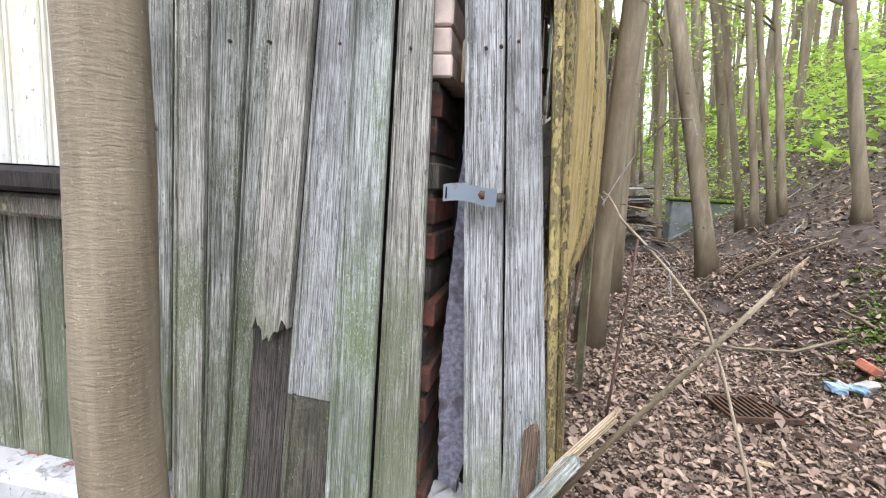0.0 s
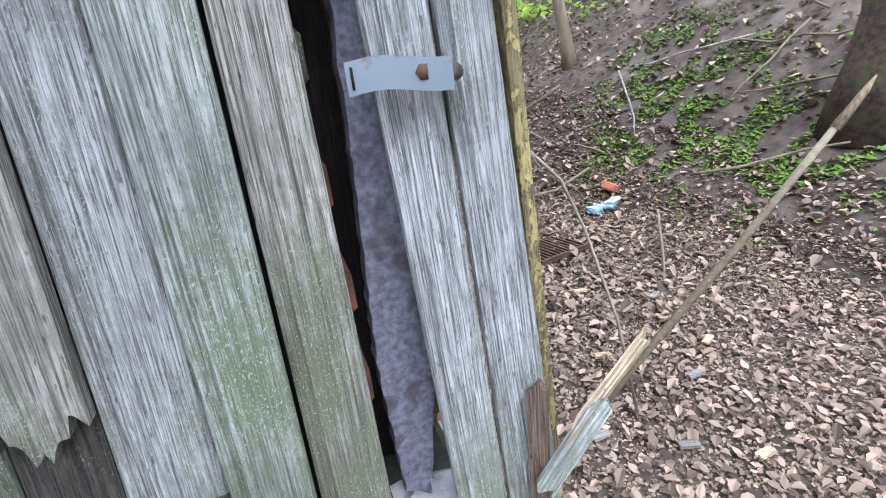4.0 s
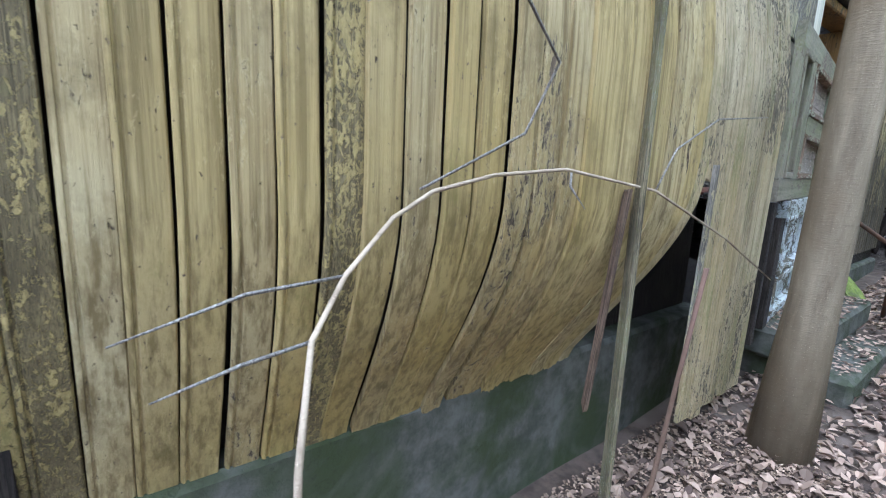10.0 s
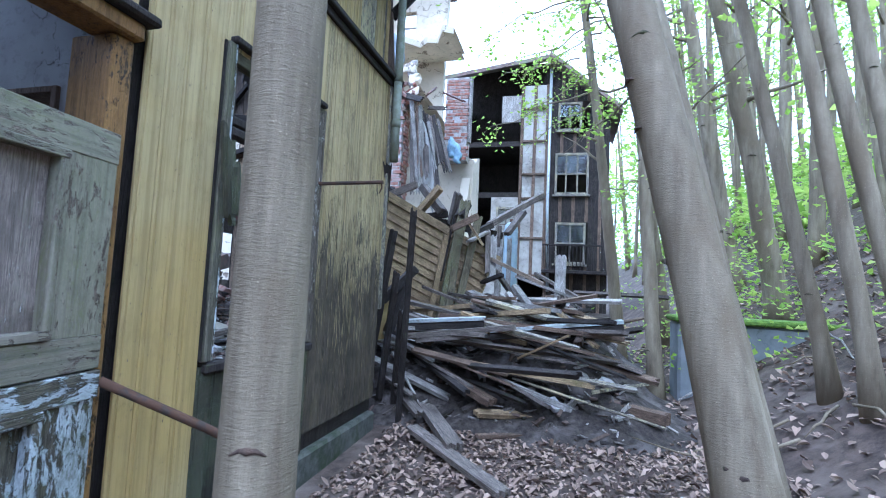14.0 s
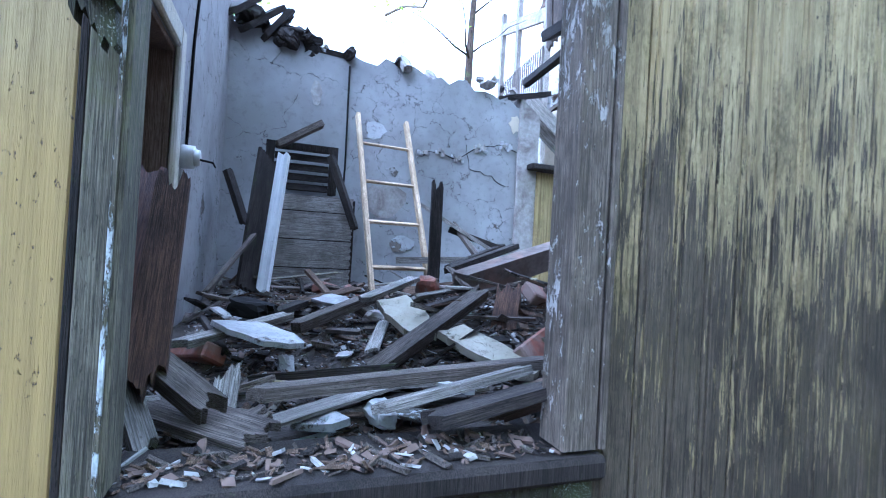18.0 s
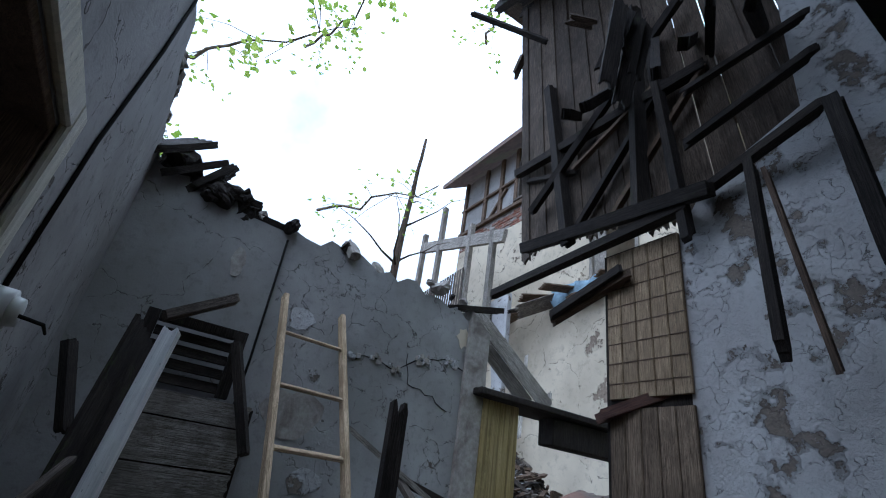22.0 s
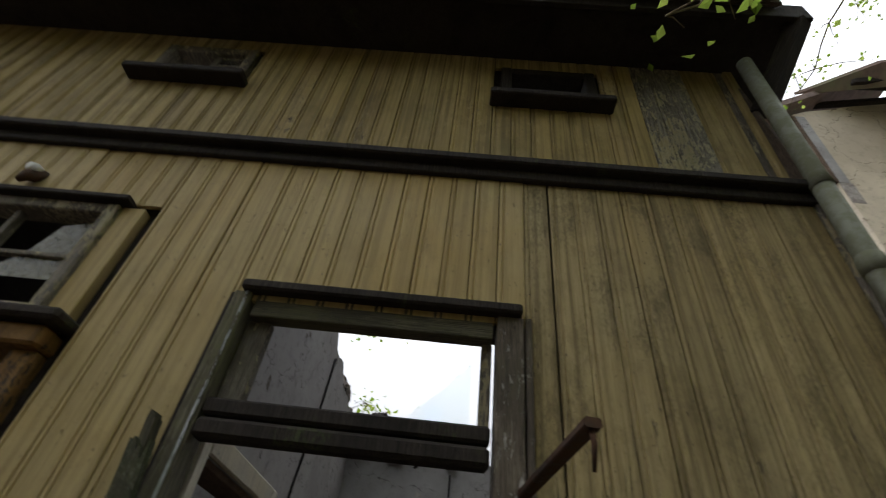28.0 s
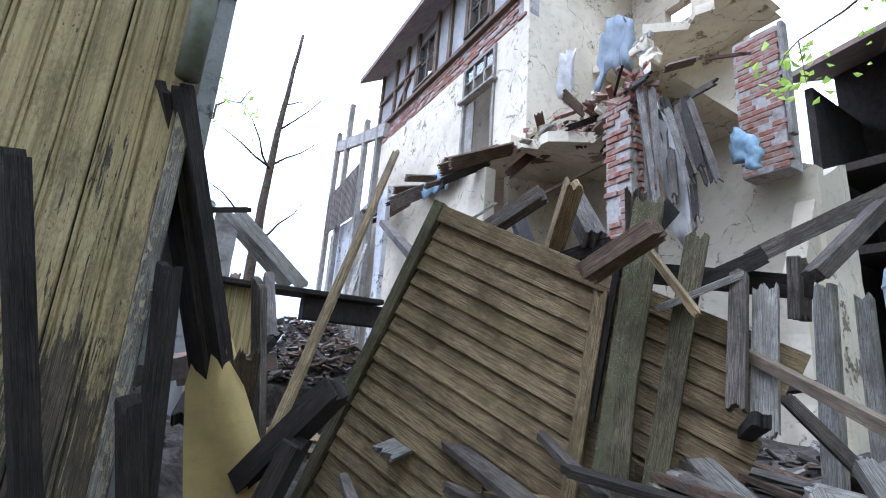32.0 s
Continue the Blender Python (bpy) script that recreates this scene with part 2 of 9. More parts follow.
def peel(name, paint, paint2, under, keep, size=4.0, lift=0.008):
    """Old distemper on plaster: flaked patches with raised edges, hairline cracks, soft grime."""
    m, t, b = nodes_of(name, 0.92)
    v = coords(t, (1, 1, 1), True)
    n1, n2 = noise_of(t, v, size, 9.0, 0.68, 0.0), noise_of(t, v, size * 0.3, 4.0, 0.6, 0.0)
    fine, grit = noise_of(t, v, size * 16, 4.0, 0.7), noise_of(t, v, size * 5, 5.0, 0.7)
    cut = 0.5 + (0.5 - keep) * 0.4
    patch = maths(t, "ADD", maths(t, "MULTIPLY", n1, 0.7), maths(t, "MULTIPLY", n2, 0.3))
    left = ramp(t, patch, cut - 0.006, cut + 0.006)
    edge = ramp(t, patch, cut + 0.006, cut + 0.03, (1, 1, 1), (0, 0, 0))
    coat = mix(t, ramp(t, n2, 0.42, 0.6), paint, paint2)
    coat = mix(t, maths(t, "MULTIPLY", ramp(t, grit, 0.52, 0.68), 0.4), coat, tuple(c * 0.6 for c in paint2))
    base = mix(t, ramp(t, fine, 0.38, 0.62), tuple(c * 0.7 for c in under), under)
    vo = nd(t, "ShaderNodeTexVoronoi", Scale=size * 0.55)
    vo.feature = "DISTANCE_TO_EDGE"
    wob = t.nodes.new("ShaderNodeVectorMath")
    wob.operation = "ADD"
    nz = nd(t, "ShaderNodeTexNoise", Scale=size * 0.9, Detail=6.0)
    t.links.new(v, nz.inputs["Vector"])
    t.links.new(v, wob.inputs[0])
    t.links.new(nz.outputs["Color"], wob.inputs[1])
    t.links.new(wob.outputs[0], vo.inputs["Vector"])
    line = maths(t, "MULTIPLY", ramp(t, vo.outputs["Distance"], 0.0, 0.012, (1, 1, 1), (0, 0, 0)), ramp(t, grit, 0.42, 0.56))
    col = mix(t, left, base, coat)
    col = mix(t, maths(t, "MULTIPLY", line, 0.85), col, tuple(c * 0.3 for c in under))
    t.links.new(col, b.inputs["Base Color"])
    h = maths(t, "ADD", maths(t, "ADD", maths(t, "MULTIPLY", left, 0.7), maths(t, "MULTIPLY", maths(t, "MULTIPLY", edge, left), 0.6)), maths(t, "MULTIPLY", maths(t, "ADD", fine, grit), 0.35))
    bump(t, b, maths(t, "ADD", h, maths(t, "MULTIPLY", line, -0.9)), 0.8, lift)
    return m


def metal_of(name, color, rust=(0.16, 0.07, 0.03), amount=0.45, rough=0.45):
    m, t, b = nodes_of(name, rough, 0.8)
    v = coords(t, (1, 1, 1))
    n = noise_of(t, v, 14.0, 6.0, 0.7)
    mask = ramp(t, n, 0.62 - amount * 0.3, 0.7 - amount * 0.2)
    t.links.new(mix(t, mask, color, rust), b.inputs["Base Color"])
    t.links.new(ramp(t, mask, 0, 1, (0.8, 0.8, 0.8), (0, 0, 0)), b.inputs["Metallic"])
    t.links.new(ramp(t, mask, 0, 1, (rough,) * 3, (0.9,) * 3), b.inputs["Roughness"])
    bump(t, b, n, 0.3, 0.002)
    return m


def leafy(name, a, c, shine=0.45, through_light=0.35, per_island=True):
    m, t, b = nodes_of(name, shine)
    geo = t.nodes.new("ShaderNodeNewGeometry")
    n = geo.outputs["Random Per Island"]
    col = ramp(t, n, 0.0, 1.0, a, c)
    t.links.new(col, b.inputs["Base Color"])
    if through_light:
        tr = t.nodes.new("ShaderNodeBsdfTranslucent")
        ms = t.nodes.new("ShaderNodeMixShader")
        ms.inputs[0].default_value = through_light
        t.links.new(col, tr.inputs["Color"])
        t.links.new(b.outputs[0], ms.inputs[1])
        t.links.new(tr.outputs[0], ms.inputs[2])
        t.links.new(ms.outputs[0], t.nodes["Material Output"].inputs["Surface"])
    return m


GREY = wood("weathered_grey_boards", (0.60, 0.60, 0.57), (0.21, 0.20, 0.18), moss=0.5, moss_color=(0.20, 0.22, 0.125), vary=0.25, fade=(0.4, 1.5))
GREEN = wood("mossy_grey_boards", (0.60, 0.61, 0.55), (0.20, 0.21, 0.165), moss=0.6, moss_color=(0.16, 0.20, 0.085), vary=0.25, fade=(0.4, 1.6))
YELLOW = wood("yellow_painted_boards", (0.25, 0.185, 0.115), (0.10, 0.072, 0.045), paint=(0.375, 0.275, 0.095), keep=0.76, moss=0.2, rough=0.7, moss_color=(0.21, 0.18, 0.055), vary=0.16, paint2=(0.47, 0.37, 0.175), dirt=0.8)
WORN = wood("worn_ochre_boards", (0.20, 0.15, 0.095), (0.08, 0.058, 0.038), paint=(0.39, 0.285, 0.115), keep=0.68, moss=0.05, rough=0.75, moss_color=(0.2, 0.17, 0.06), vary=0.14, paint2=(0.45, 0.375, 0.205), dirt=0.9)
STREAKY = wood("streaked_flaking_boards_shaded_low", (0.145, 0.115, 0.075), (0.052, 0.041, 0.027), paint=(0.42, 0.315, 0.14), keep=0.5, moss=0.4, rough=0.75, moss_color=(0.09, 0.072, 0.035), vary=0.14, paint2=(0.46, 0.37, 0.19), dirt=0.8, flakes=(90, 90, 5), fade=(0.7, 2.8))
OLDPOST = wood("mossy_grey_green_posts", (0.27, 0.225, 0.135), (0.10, 0.082, 0.05), moss=0.5, moss_color=(0.13, 0.125, 0.045), vary=0.25)
OLIVE = wood("olive_stained_boards", (0.26, 0.205, 0.095), (0.145, 0.113, 0.055), paint=(0.39, 0.305, 0.12), keep=0.46, moss=0.3, rough=0.7, moss_color=(0.13, 0.13, 0.042), vary=0.16, dirt=0.6, flakes=(70, 70, 34))
BARE = wood("bare_weathered_boards", (0.33, 0.30, 0.24), (0.13, 0.11, 0.085), paint=(0.40, 0.33, 0.17), keep=0.45, moss=0.15, vary=0.15, paint2=(0.42, 0.38, 0.26))
CREAM = wood("cream_painted_boards", (0.42, 0.38, 0.30), (0.2, 0.17, 0.12), paint=(0.74, 0.68, 0.48), keep=0.86, moss=0.08, rough=0.6, paint2=(0.72, 0.7, 0.6))
PALEY = wood("pale_yellow_boards", (0.34, 0.26, 0.15), (0.14, 0.105, 0.065), paint=(0.46, 0.325, 0.115), keep=0.88, moss=0.08, rough=0.65, moss_color=(0.2, 0.15, 0.06), paint2=(0.49, 0.385, 0.18), vary=0.1, dirt=0.4)
JAMBW = wood("ochre_brown_frame_paint", (0.16, 0.105, 0.05), (0.05, 0.034, 0.018), paint=(0.30, 0.165, 0.048), keep=0.6, moss=0.05, rough=0.6, vary=0.1, dirt=0.9, flakes=(60, 60, 22))
BEIGE = wood("stained_beige_boards", (0.24, 0.19, 0.12), (0.10, 0.08, 0.05), paint=(0.40, 0.305, 0.155), keep=0.6, moss=0.4, rough=0.7, moss_color=(0.17, 0.17, 0.06), paint2=(0.45, 0.375, 0.235), vary=0.14, dirt=0.7, flakes=(60, 60, 24))
DOORP = wood("green_grey_door_paint", (0.28, 0.22, 0.165), (0.12, 0.09, 0.065), paint=(0.25, 0.24, 0.15), keep=0.62, moss=0.3, rough=0.6, moss_color=(0.17, 0.18, 0.06), paint2=(0.27, 0.235, 0.175), dirt=0.7)
PANELP = wood("worn_pinkish_door_panel", (0.47, 0.385, 0.325), (0.24, 0.19, 0.155), paint=(0.62, 0.6, 0.57), keep=0.26, moss=0.2, rough=0.65, moss_color=(0.26, 0.26, 0.17))
FLAKY = wood("flaking_white_paint", (0.22, 0.19, 0.135), (0.06, 0.054, 0.036), paint=(0.66, 0.69, 0.68), keep=0.5, moss=0.4, rough=0.6, paint2=(0.50, 0.54, 0.54), moss_color=(0.10, 0.105, 0.04), flakes=(26, 26, 9))
BROWN = wood("brown_timber", (0.24, 0.165, 0.11), (0.10, 0.066, 0.043), moss=0.1)
# Rotten timber; the near-black also stands for shade in gaps, storeys and silhouettes.
DARK = wood("dark_rotten_timber_and_shade", (0.06, 0.047, 0.037), (0.018, 0.014, 0.012), moss=0.1)
RAW = wood("grey_brown_beams", (0.235, 0.195, 0.16), (0.085, 0.068, 0.053), moss=0.1, vary=0.45)
PALE = wood("pale_bleached_timber", (0.48, 0.44, 0.385), (0.22, 0.195, 0.16), moss=0.05, vary=0.4)
PINE = wood("pale_pine", (0.72, 0.57, 0.38), (0.5, 0.36, 0.21))
CLAP = wood("brown_green_clapboards", (0.53, 0.385, 0.205), (0.20, 0.14, 0.075), moss=0.3, moss_color=(0.16, 0.135, 0.045), vary=0.35)
CHECK = wood("scored_plank_lining", (0.50, 0.38, 0.24), (0.28, 0.2, 0.12), vary=0.3)
PLASTER = peel("grey_white_plaster", (0.38, 0.37, 0.355), (0.27, 0.26, 0.245), (0.17, 0.146, 0.122), 0.80, 3.2, 0.008)
CREAMPL = peel("cream_plaster", (0.66, 0.58, 0.44), (0.48, 0.415, 0.31), (0.30, 0.24, 0.18), 0.74, 1.6, 0.012)
PEEL = peel("peeling_plaster", (0.56, 0.56, 0.55), (0.44, 0.43, 0.42), (0.25, 0.215, 0.18), 0.66, 6.0, 0.02)
SOOT = rubble("grey_cracked_render", (0.30, 0.29, 0.34), (0.15, 0.14, 0.17), (0.12, 0.10, 0.105), 85.0, crack=1.0, stain_at=0.5, bumpy=0.03)
DIRTYPL = rubble("dirty_cream_render", (0.47, 0.44, 0.37), (0.37, 0.345, 0.29), (0.25, 0.225, 0.185), 5.0, crack=0.8, stain_at=0.52)
CONCRETE = rubble("mossy_concrete", (0.115, 0.112, 0.092), (0.055, 0.056, 0.042), (0.04, 0.05, 0.02), 11.0, crack=0.5, stain_at=0.46, bumpy=0.02)
STONE = rubble("broken_stone", (0.5, 0.49, 0.46), (0.36, 0.34, 0.31), (0.24, 0.2, 0.17), 12.0, world_space=False)
DIRTYB = rubble("sooty_mortared_brick", (0.30, 0.12, 0.075), (0.19, 0.09, 0.062), (0.30, 0.22, 0.18), 24.0, crack=0.2, stain_at=0.44, bumpy=0.012, world_space=False)
MOSSF = wood("mossy_dark_frame", (0.20, 0.18, 0.125), (0.08, 0.072, 0.05), paint=(0.5, 0.5, 0.42), keep=0.2, moss=0.45, moss_color=(0.12, 0.12, 0.055))
BRICKM = rubble("red_brick", (0.44, 0.16, 0.09), (0.36, 0.12, 0.07), (0.42, 0.32, 0.26), 16.0, crack=0.1, stain_at=0.6, world_space=False)
MORTAR = rubble("grey_mortar", (0.42, 0.39, 0.35), (0.30, 0.27, 0.24), (0.2, 0.17, 0.15), 20.0)
SOIL = rubble("leaf_mould_soil", (0.10, 0.072, 0.054), (0.045, 0.032, 0.024), (0.14, 0.108, 0.084), 9.0, crack=0.0, bumpy=0.02)


def bark(name, a, c, stain):
    """Smooth beech bark: fine cross wrinkles, long pale and dark runs, lichen spots."""
    m, t, b = nodes_of(name, 0.85)
    runs = noise_of(t, coords(t, (9, 9, 1.1)), 1.0, 6.0, 0.65)
    wrinkle = noise_of(t, coords(t, (26, 26, 150)), 1.0, 5.0, 0.7, 0.4)
    grit = noise_of(t, coords(t, (140, 140, 140)), 1.0, 4.0, 0.7)
    wide = noise_of(t, coords(t, (3, 3, 1.6)), 1.0, 4.0, 0.6)
    col = mix(t, ramp(t, runs, 0.36, 0.64), c, a)
    col = mix(t, maths(t, "MULTIPLY", ramp(t, wide, 0.46, 0.62), 0.8), col, stain)
    col = mix(t, maths(t, "MULTIPLY", ramp(t, wrinkle, 0.56, 0.68), 0.3), col, tuple(x * 0.5 for x in c))
    col = mix(t, maths(t, "MULTIPLY", ramp(t, grit, 0.61, 0.68), 0.5), col, tuple(min(1.0, x * 1.6) for x in a))
    t.links.new(col, b.inputs["Base Color"])
    bump(t, b, maths(t, "ADD", wrinkle, maths(t, "MULTIPLY", grit, 0.5)), 0.7, 0.006)
    return m


BARK = bark("smooth_grey_bark", (0.285, 0.235, 0.155), (0.135, 0.105, 0.066), (0.165, 0.125, 0.075))
ROUGHBARK = rubble("rough_dark_bark", (0.12, 0.08, 0.055), (0.045, 0.03, 0.022), (0.10, 0.11, 0.04), 22.0, crack=0.9, stain_at=0.5, bumpy=0.08)
TILE = rubble("old_roof_tiles", (0.24, 0.17, 0.14), (0.16, 0.12, 0.1), (0.2, 0.2, 0.12), 6.0, crack=0.0, world_space=False)
STEEL = metal_of("galvanised_strap", (0.22, 0.25, 0.27), amount=0.3, rough=0.5)
RUST = metal_of("rusty_iron", (0.06, 0.048, 0.04), (0.085, 0.045, 0.026), amount=0.9)
ZINC = metal_of("dull_zinc", (0.42, 0.45, 0.44), (0.25, 0.24, 0.2), amount=0.35, rough=0.5)
PIPE = metal_of("greenish_zinc_pipe", (0.23, 0.24, 0.19), (0.15, 0.155, 0.1), amount=0.7, rough=0.65)
LITTER = leafy("dead_leaves", (0.05, 0.03, 0.022), (0.43, 0.31, 0.225), 0.75, 0.1)
GREENLEAF = leafy("spring_leaves", (0.22, 0.36, 0.04), (0.48, 0.58, 0.12), 0.5, 0.6)
GLASSM, gt, gb = nodes_of("dusty_glass", 0.06)
gb.inputs["Transmission Weight"].default_value = 1.0
gb.inputs["Base Color"].default_value = (0.9, 0.95, 0.95, 1)
MOSS, mt_, mb_ = nodes_of("moss_cushion", 1.0)
mt_.links.new(ramp(mt_, noise_of(mt_, coords(mt_, (1, 1, 1), True), 30.0, 6.0), 0.3, 0.7, (0.05, 0.09, 0.015), (0.18, 0.26, 0.04)), mb_.inputs["Base Color"])
TANKM, kt_, kb_ = nodes_of("pale_blue_tank_paint", 0.5)
kt_.links.new(ramp(kt_, noise_of(kt_, coords(kt_, (1, 1, 1)), 6.0, 6.0), 0.35, 0.7, (0.22, 0.29, 0.32), (0.36, 0.40, 0.41)), kb_.inputs["Base Color"])


def plain(name, color, rough=0.7, spread=0.2, scale=8.0):
    m, t, b = nodes_of(name, rough)
    t.links.new(ramp(t, noise_of(t, coords(t, (1, 1, 1)), scale, 5.0), 0.3, 0.7, tuple(c * (1 - spread) for c in color), tuple(min(1, c * (1 + spread)) for c in color)), b.inputs["Base Color"])
    return m


CLOTH = plain("blue_grey_cloth", (0.20, 0.28, 0.34), 0.9, 0.45)
WHITECLOTH = plain("white_sheet", (0.40, 0.38, 0.34), 0.9, 0.2)
BLACKGAP = plain("dark_gap_lining", (0.010, 0.009, 0.008), 1.0, 0.3)
PORCELAIN = plain("dirty_white_porcelain", (0.62, 0.62, 0.58), 0.3, 0.25)
BLUEPLASTIC = plain("blue_plastic", (0.02, 0.20, 0.42), 0.4, 0.2)
LIMEBRICK = peel("limewashed_brick_footing", (0.46, 0.445, 0.425), (0.33, 0.315, 0.295), (0.30, 0.135, 0.09), 0.66, 7.0, 0.012)

# ---- building tools ----


def mesh_of(name, verts, faces, material, smooth=False):
    me = bpy.data.meshes.new(name)
    me.from_pydata([tuple(v) for v in verts], [], faces)
    me.materials.append(material)
    if smooth:
        me.polygons.foreach_set("use_smooth", [True] * len(me.polygons))
    return me


def put(name, me, m=None, parent=None, label=""):
    ob = new(name, me)
    if parent is not None:
        ob.parent = parent
    if m is not None:
        ob.matrix_basis = m
    if label:
        ob["label"] = label
    return ob


def part(name, bm, material, parent, label=""):
    me = bpy.data.meshes.new(name)
    bm.to_mesh(me)
    bm.free()
    me.materials.append(material)
    return put(name, me, None, parent, label)


def empty(name, m=None):
    ob = new(name)
    if m is not None:
        ob.matrix_basis = m
    ob.empty_display_size = 0.1
    return ob


def board_me(length, width, thick, material, cuts=1, bend=None, rag=0.0, bead=False, seed=None, rag0=None):
    """A board: length along z from 0, width along x, thickness along y, edges chamfered; ends broken if rag > 0."""
    rnd = random.Random(seed if seed is not None else round(length * 9973 + width * 7919))
    w, h, c = width / 2, thick / 2, min(0.004, thick * 0.2, width * 0.15)
    ring = [(-w + c, -h), (w - c, -h), (w, -h + c), (w, h - c), (w - c, h), (-w + c, h), (-w, h - c), (-w, -h + c)]
    if bead:
        q = w * 0.62
        ring = [(-w + c, -h), (w - c, -h), (w, -h + c), (w, h - c), (w - c * 1.5, h), (q + 0.006, h), (q + 0.004, h - 0.005), (q - 0.001, h - 0.005), (q - 0.004, h), (-w + c, h), (-w, h - c), (-w, -h + c)]
    if rag > 0:
        k = max(3, int(width / 0.005))
        front = [(-w + 2 * w * i / k, h) for i in range(k, -1, -1)]
        back = [(-w + 2 * w * i / k, -h) for i in range(k + 1)]
        ring = back + front
    n = len(ring)
    r0 = rag if rag0 is None else rag0
    if rag > 0:
        tops = [(rnd.uniform(-0.5, 0.1) + 0.5 * math.sin(q_ * 0.55 + rnd.uniform(0, 0.8))) * rag for q_ in range(n // 2)]
        lows = [(rnd.uniform(-0.1, 0.6) + 0.4 * math.sin(q_ * 0.5 + rnd.uniform(0, 0.8))) * r0 for q_ in range(n // 2)]
        top_off, low_off = tops + tops[::-1], lows + lows[::-1]
    verts, faces = [], []
    for s in range(cuts + 1):
        z = length * s / cuts
        for i, (x, y) in enumerate(ring):
            dz = 0.0
            if rag > 0 and s == cuts:
                dz = top_off[i]
            if rag > 0 and s == 0:
                dz = low_off[i]
            d = bend(z) if bend else 0.0
            verts.append((x, y + d, z + dz))
    for s in range(cuts):
        a, b = s * n, (s + 1) * n
        for i in range(n):
            j = (i + 1) % n
            faces.append((a + i, a + j, b + j, b + i))
    if rag > 0:
        k = n // 2
        for base, flip in ((0, True), (cuts * n, False)):
            for i in range(k - 1):
                f = (base + i, base + i + 1, base + n - 2 - i, base + n - 1 - i)
                faces.append(f[::-1] if flip else f)
    else:
        faces.append(tuple(range(n))[::-1])
        faces.append(tuple(cuts * n + i for i in range(n)))
    return mesh_of("board", verts, faces, material)


def axis_pose(a, b, turn=0.0):
    """A pose at a whose local z runs to b; turn: degrees round that axis."""
    d = Vector(b) - Vector(a)
    q = d.to_track_quat("Z", "Y")
    return Matrix.Translation(a) @ q.to_matrix().to_4x4() @ Matrix.Rotation(radians(turn), 4, "Z")


def beam(name, a, b, width, thick, material, turn=0.0, parent=None, label="", category="", group="", rag=0.0, cuts=1, bend=None, rag0=None):
    """A beam or plank from a to b."""
    length = (Vector(b) - Vector(a)).length
    me = board_me(length, width, thick, material, cuts, bend, rag, seed=round(sum(a) * 1000 + sum(b) * 777) & 0xFFFF, rag0=rag0)
    ob = put(name, me, axis_pose(a, b, turn), parent)
    if parent is None:
        tagged(ob, label, category or "plank", group)
    elif label:
        ob["label"] = label
    return ob


def box_bm(lo, hi, bevel=0.0):
    bm = bmesh.new()
    bmesh.ops.create_cube(bm, size=1.0)
    lo, hi = Vector(lo), Vector(hi)
    for v in bm.verts:
        v.co = Vector((lo[i] + (v.co[i] + 0.5) * (hi[i] - lo[i]) for i in range(3)))
    if bevel:
        bmesh.ops.bevel(bm, geom=bm.edges[:], offset=bevel, segments=1, affect="EDGES")
    return bm


def block(name, lo, hi, material, parent=None, bevel=0.004, label="", kind="", category=""):
    ob = part(name, box_bm(lo, hi, bevel), material, parent, label)
    if kind or category:
        tagged(ob, label, category, "", kind)
    return ob


def wall_me(outline, thick, material, along, out):
    """A slab from an outline of (s, z) in the plane spanned by along and z, thick along -out from the origin."""
    al, ou = Vector(along), Vector(out)
    front = [al * s + Vector((0, 0, z)) for s, z in outline]
    back = [p - ou * thick for p in front]
    n = len(front)
    faces = [tuple(range(n)), tuple(range(2 * n - 1, n - 1, -1))]
    faces += [(i, n + i, n + (i + 1) % n, (i + 1) % n) for i in range(n)]
    me = mesh_of("wall", front + back, faces, material)
    bm = bmesh.new()
    bm.from_mesh(me)
    bmesh.ops.triangulate(bm, faces=[f for f in bm.faces if len(f.verts) > 4])
    bmesh.ops.recalc_face_normals(bm, faces=bm.faces)
    bm.to_mesh(me)
    bm.free()
    return me


def ragged(points, step=0.12, amount=0.06, seed=1):
    """A broken line through (s, z) points."""
    rnd = random.Random(seed)
    out = []
    for (s0, z0), (s1, z1) in zip(points, points[1:]):
        k = max(1, int(math.hypot(s1 - s0, z1 - z0) / step))
        for i in range(k):
            f = i / k
            out.append((s0 + (s1 - s0) * f + rnd.uniform(-0.3, 0.3) * amount, z0 + (z1 - z0) * f + rnd.uniform(-1, 1) * amount))
    out.append(points[-1])
    return out


def tube_me(points, radii, material, sides=10, cap=True):
    """A tapering tube along a line of points."""
    pts = [Vector(p) for p in points]
    verts, faces = [], []
    side = None
    for i, p in enumerate(pts):
        d = (pts[min(i + 1, len(pts) - 1)] - pts[max(i - 1, 0)]).normalized()
        ref = side if side is not None else (Vector((1, 0, 0)) if abs(d.x) < 0.8 else Vector((0, 1, 0)))
        side = (ref - d * ref.dot(d)).normalized()
        up = d.cross(side)
        for k in range(sides):
            a = 2 * math.pi * k / sides
            verts.append(p + (side * math.cos(a) + up * math.sin(a)) * radii[i])
    for i in range(len(pts) - 1):
        for k in range(sides):
            j = (k + 1) % sides
            faces.append((i * sides + k, i * sides + j, (i + 1) * sides + j, (i + 1) * sides + k))
    if cap:
        faces.append(tuple(range(sides))[::-1])
        faces.append(tuple((len(pts) - 1) * sides + k for k in range(sides)))
    return mesh_of("tube", verts, faces, material, True)


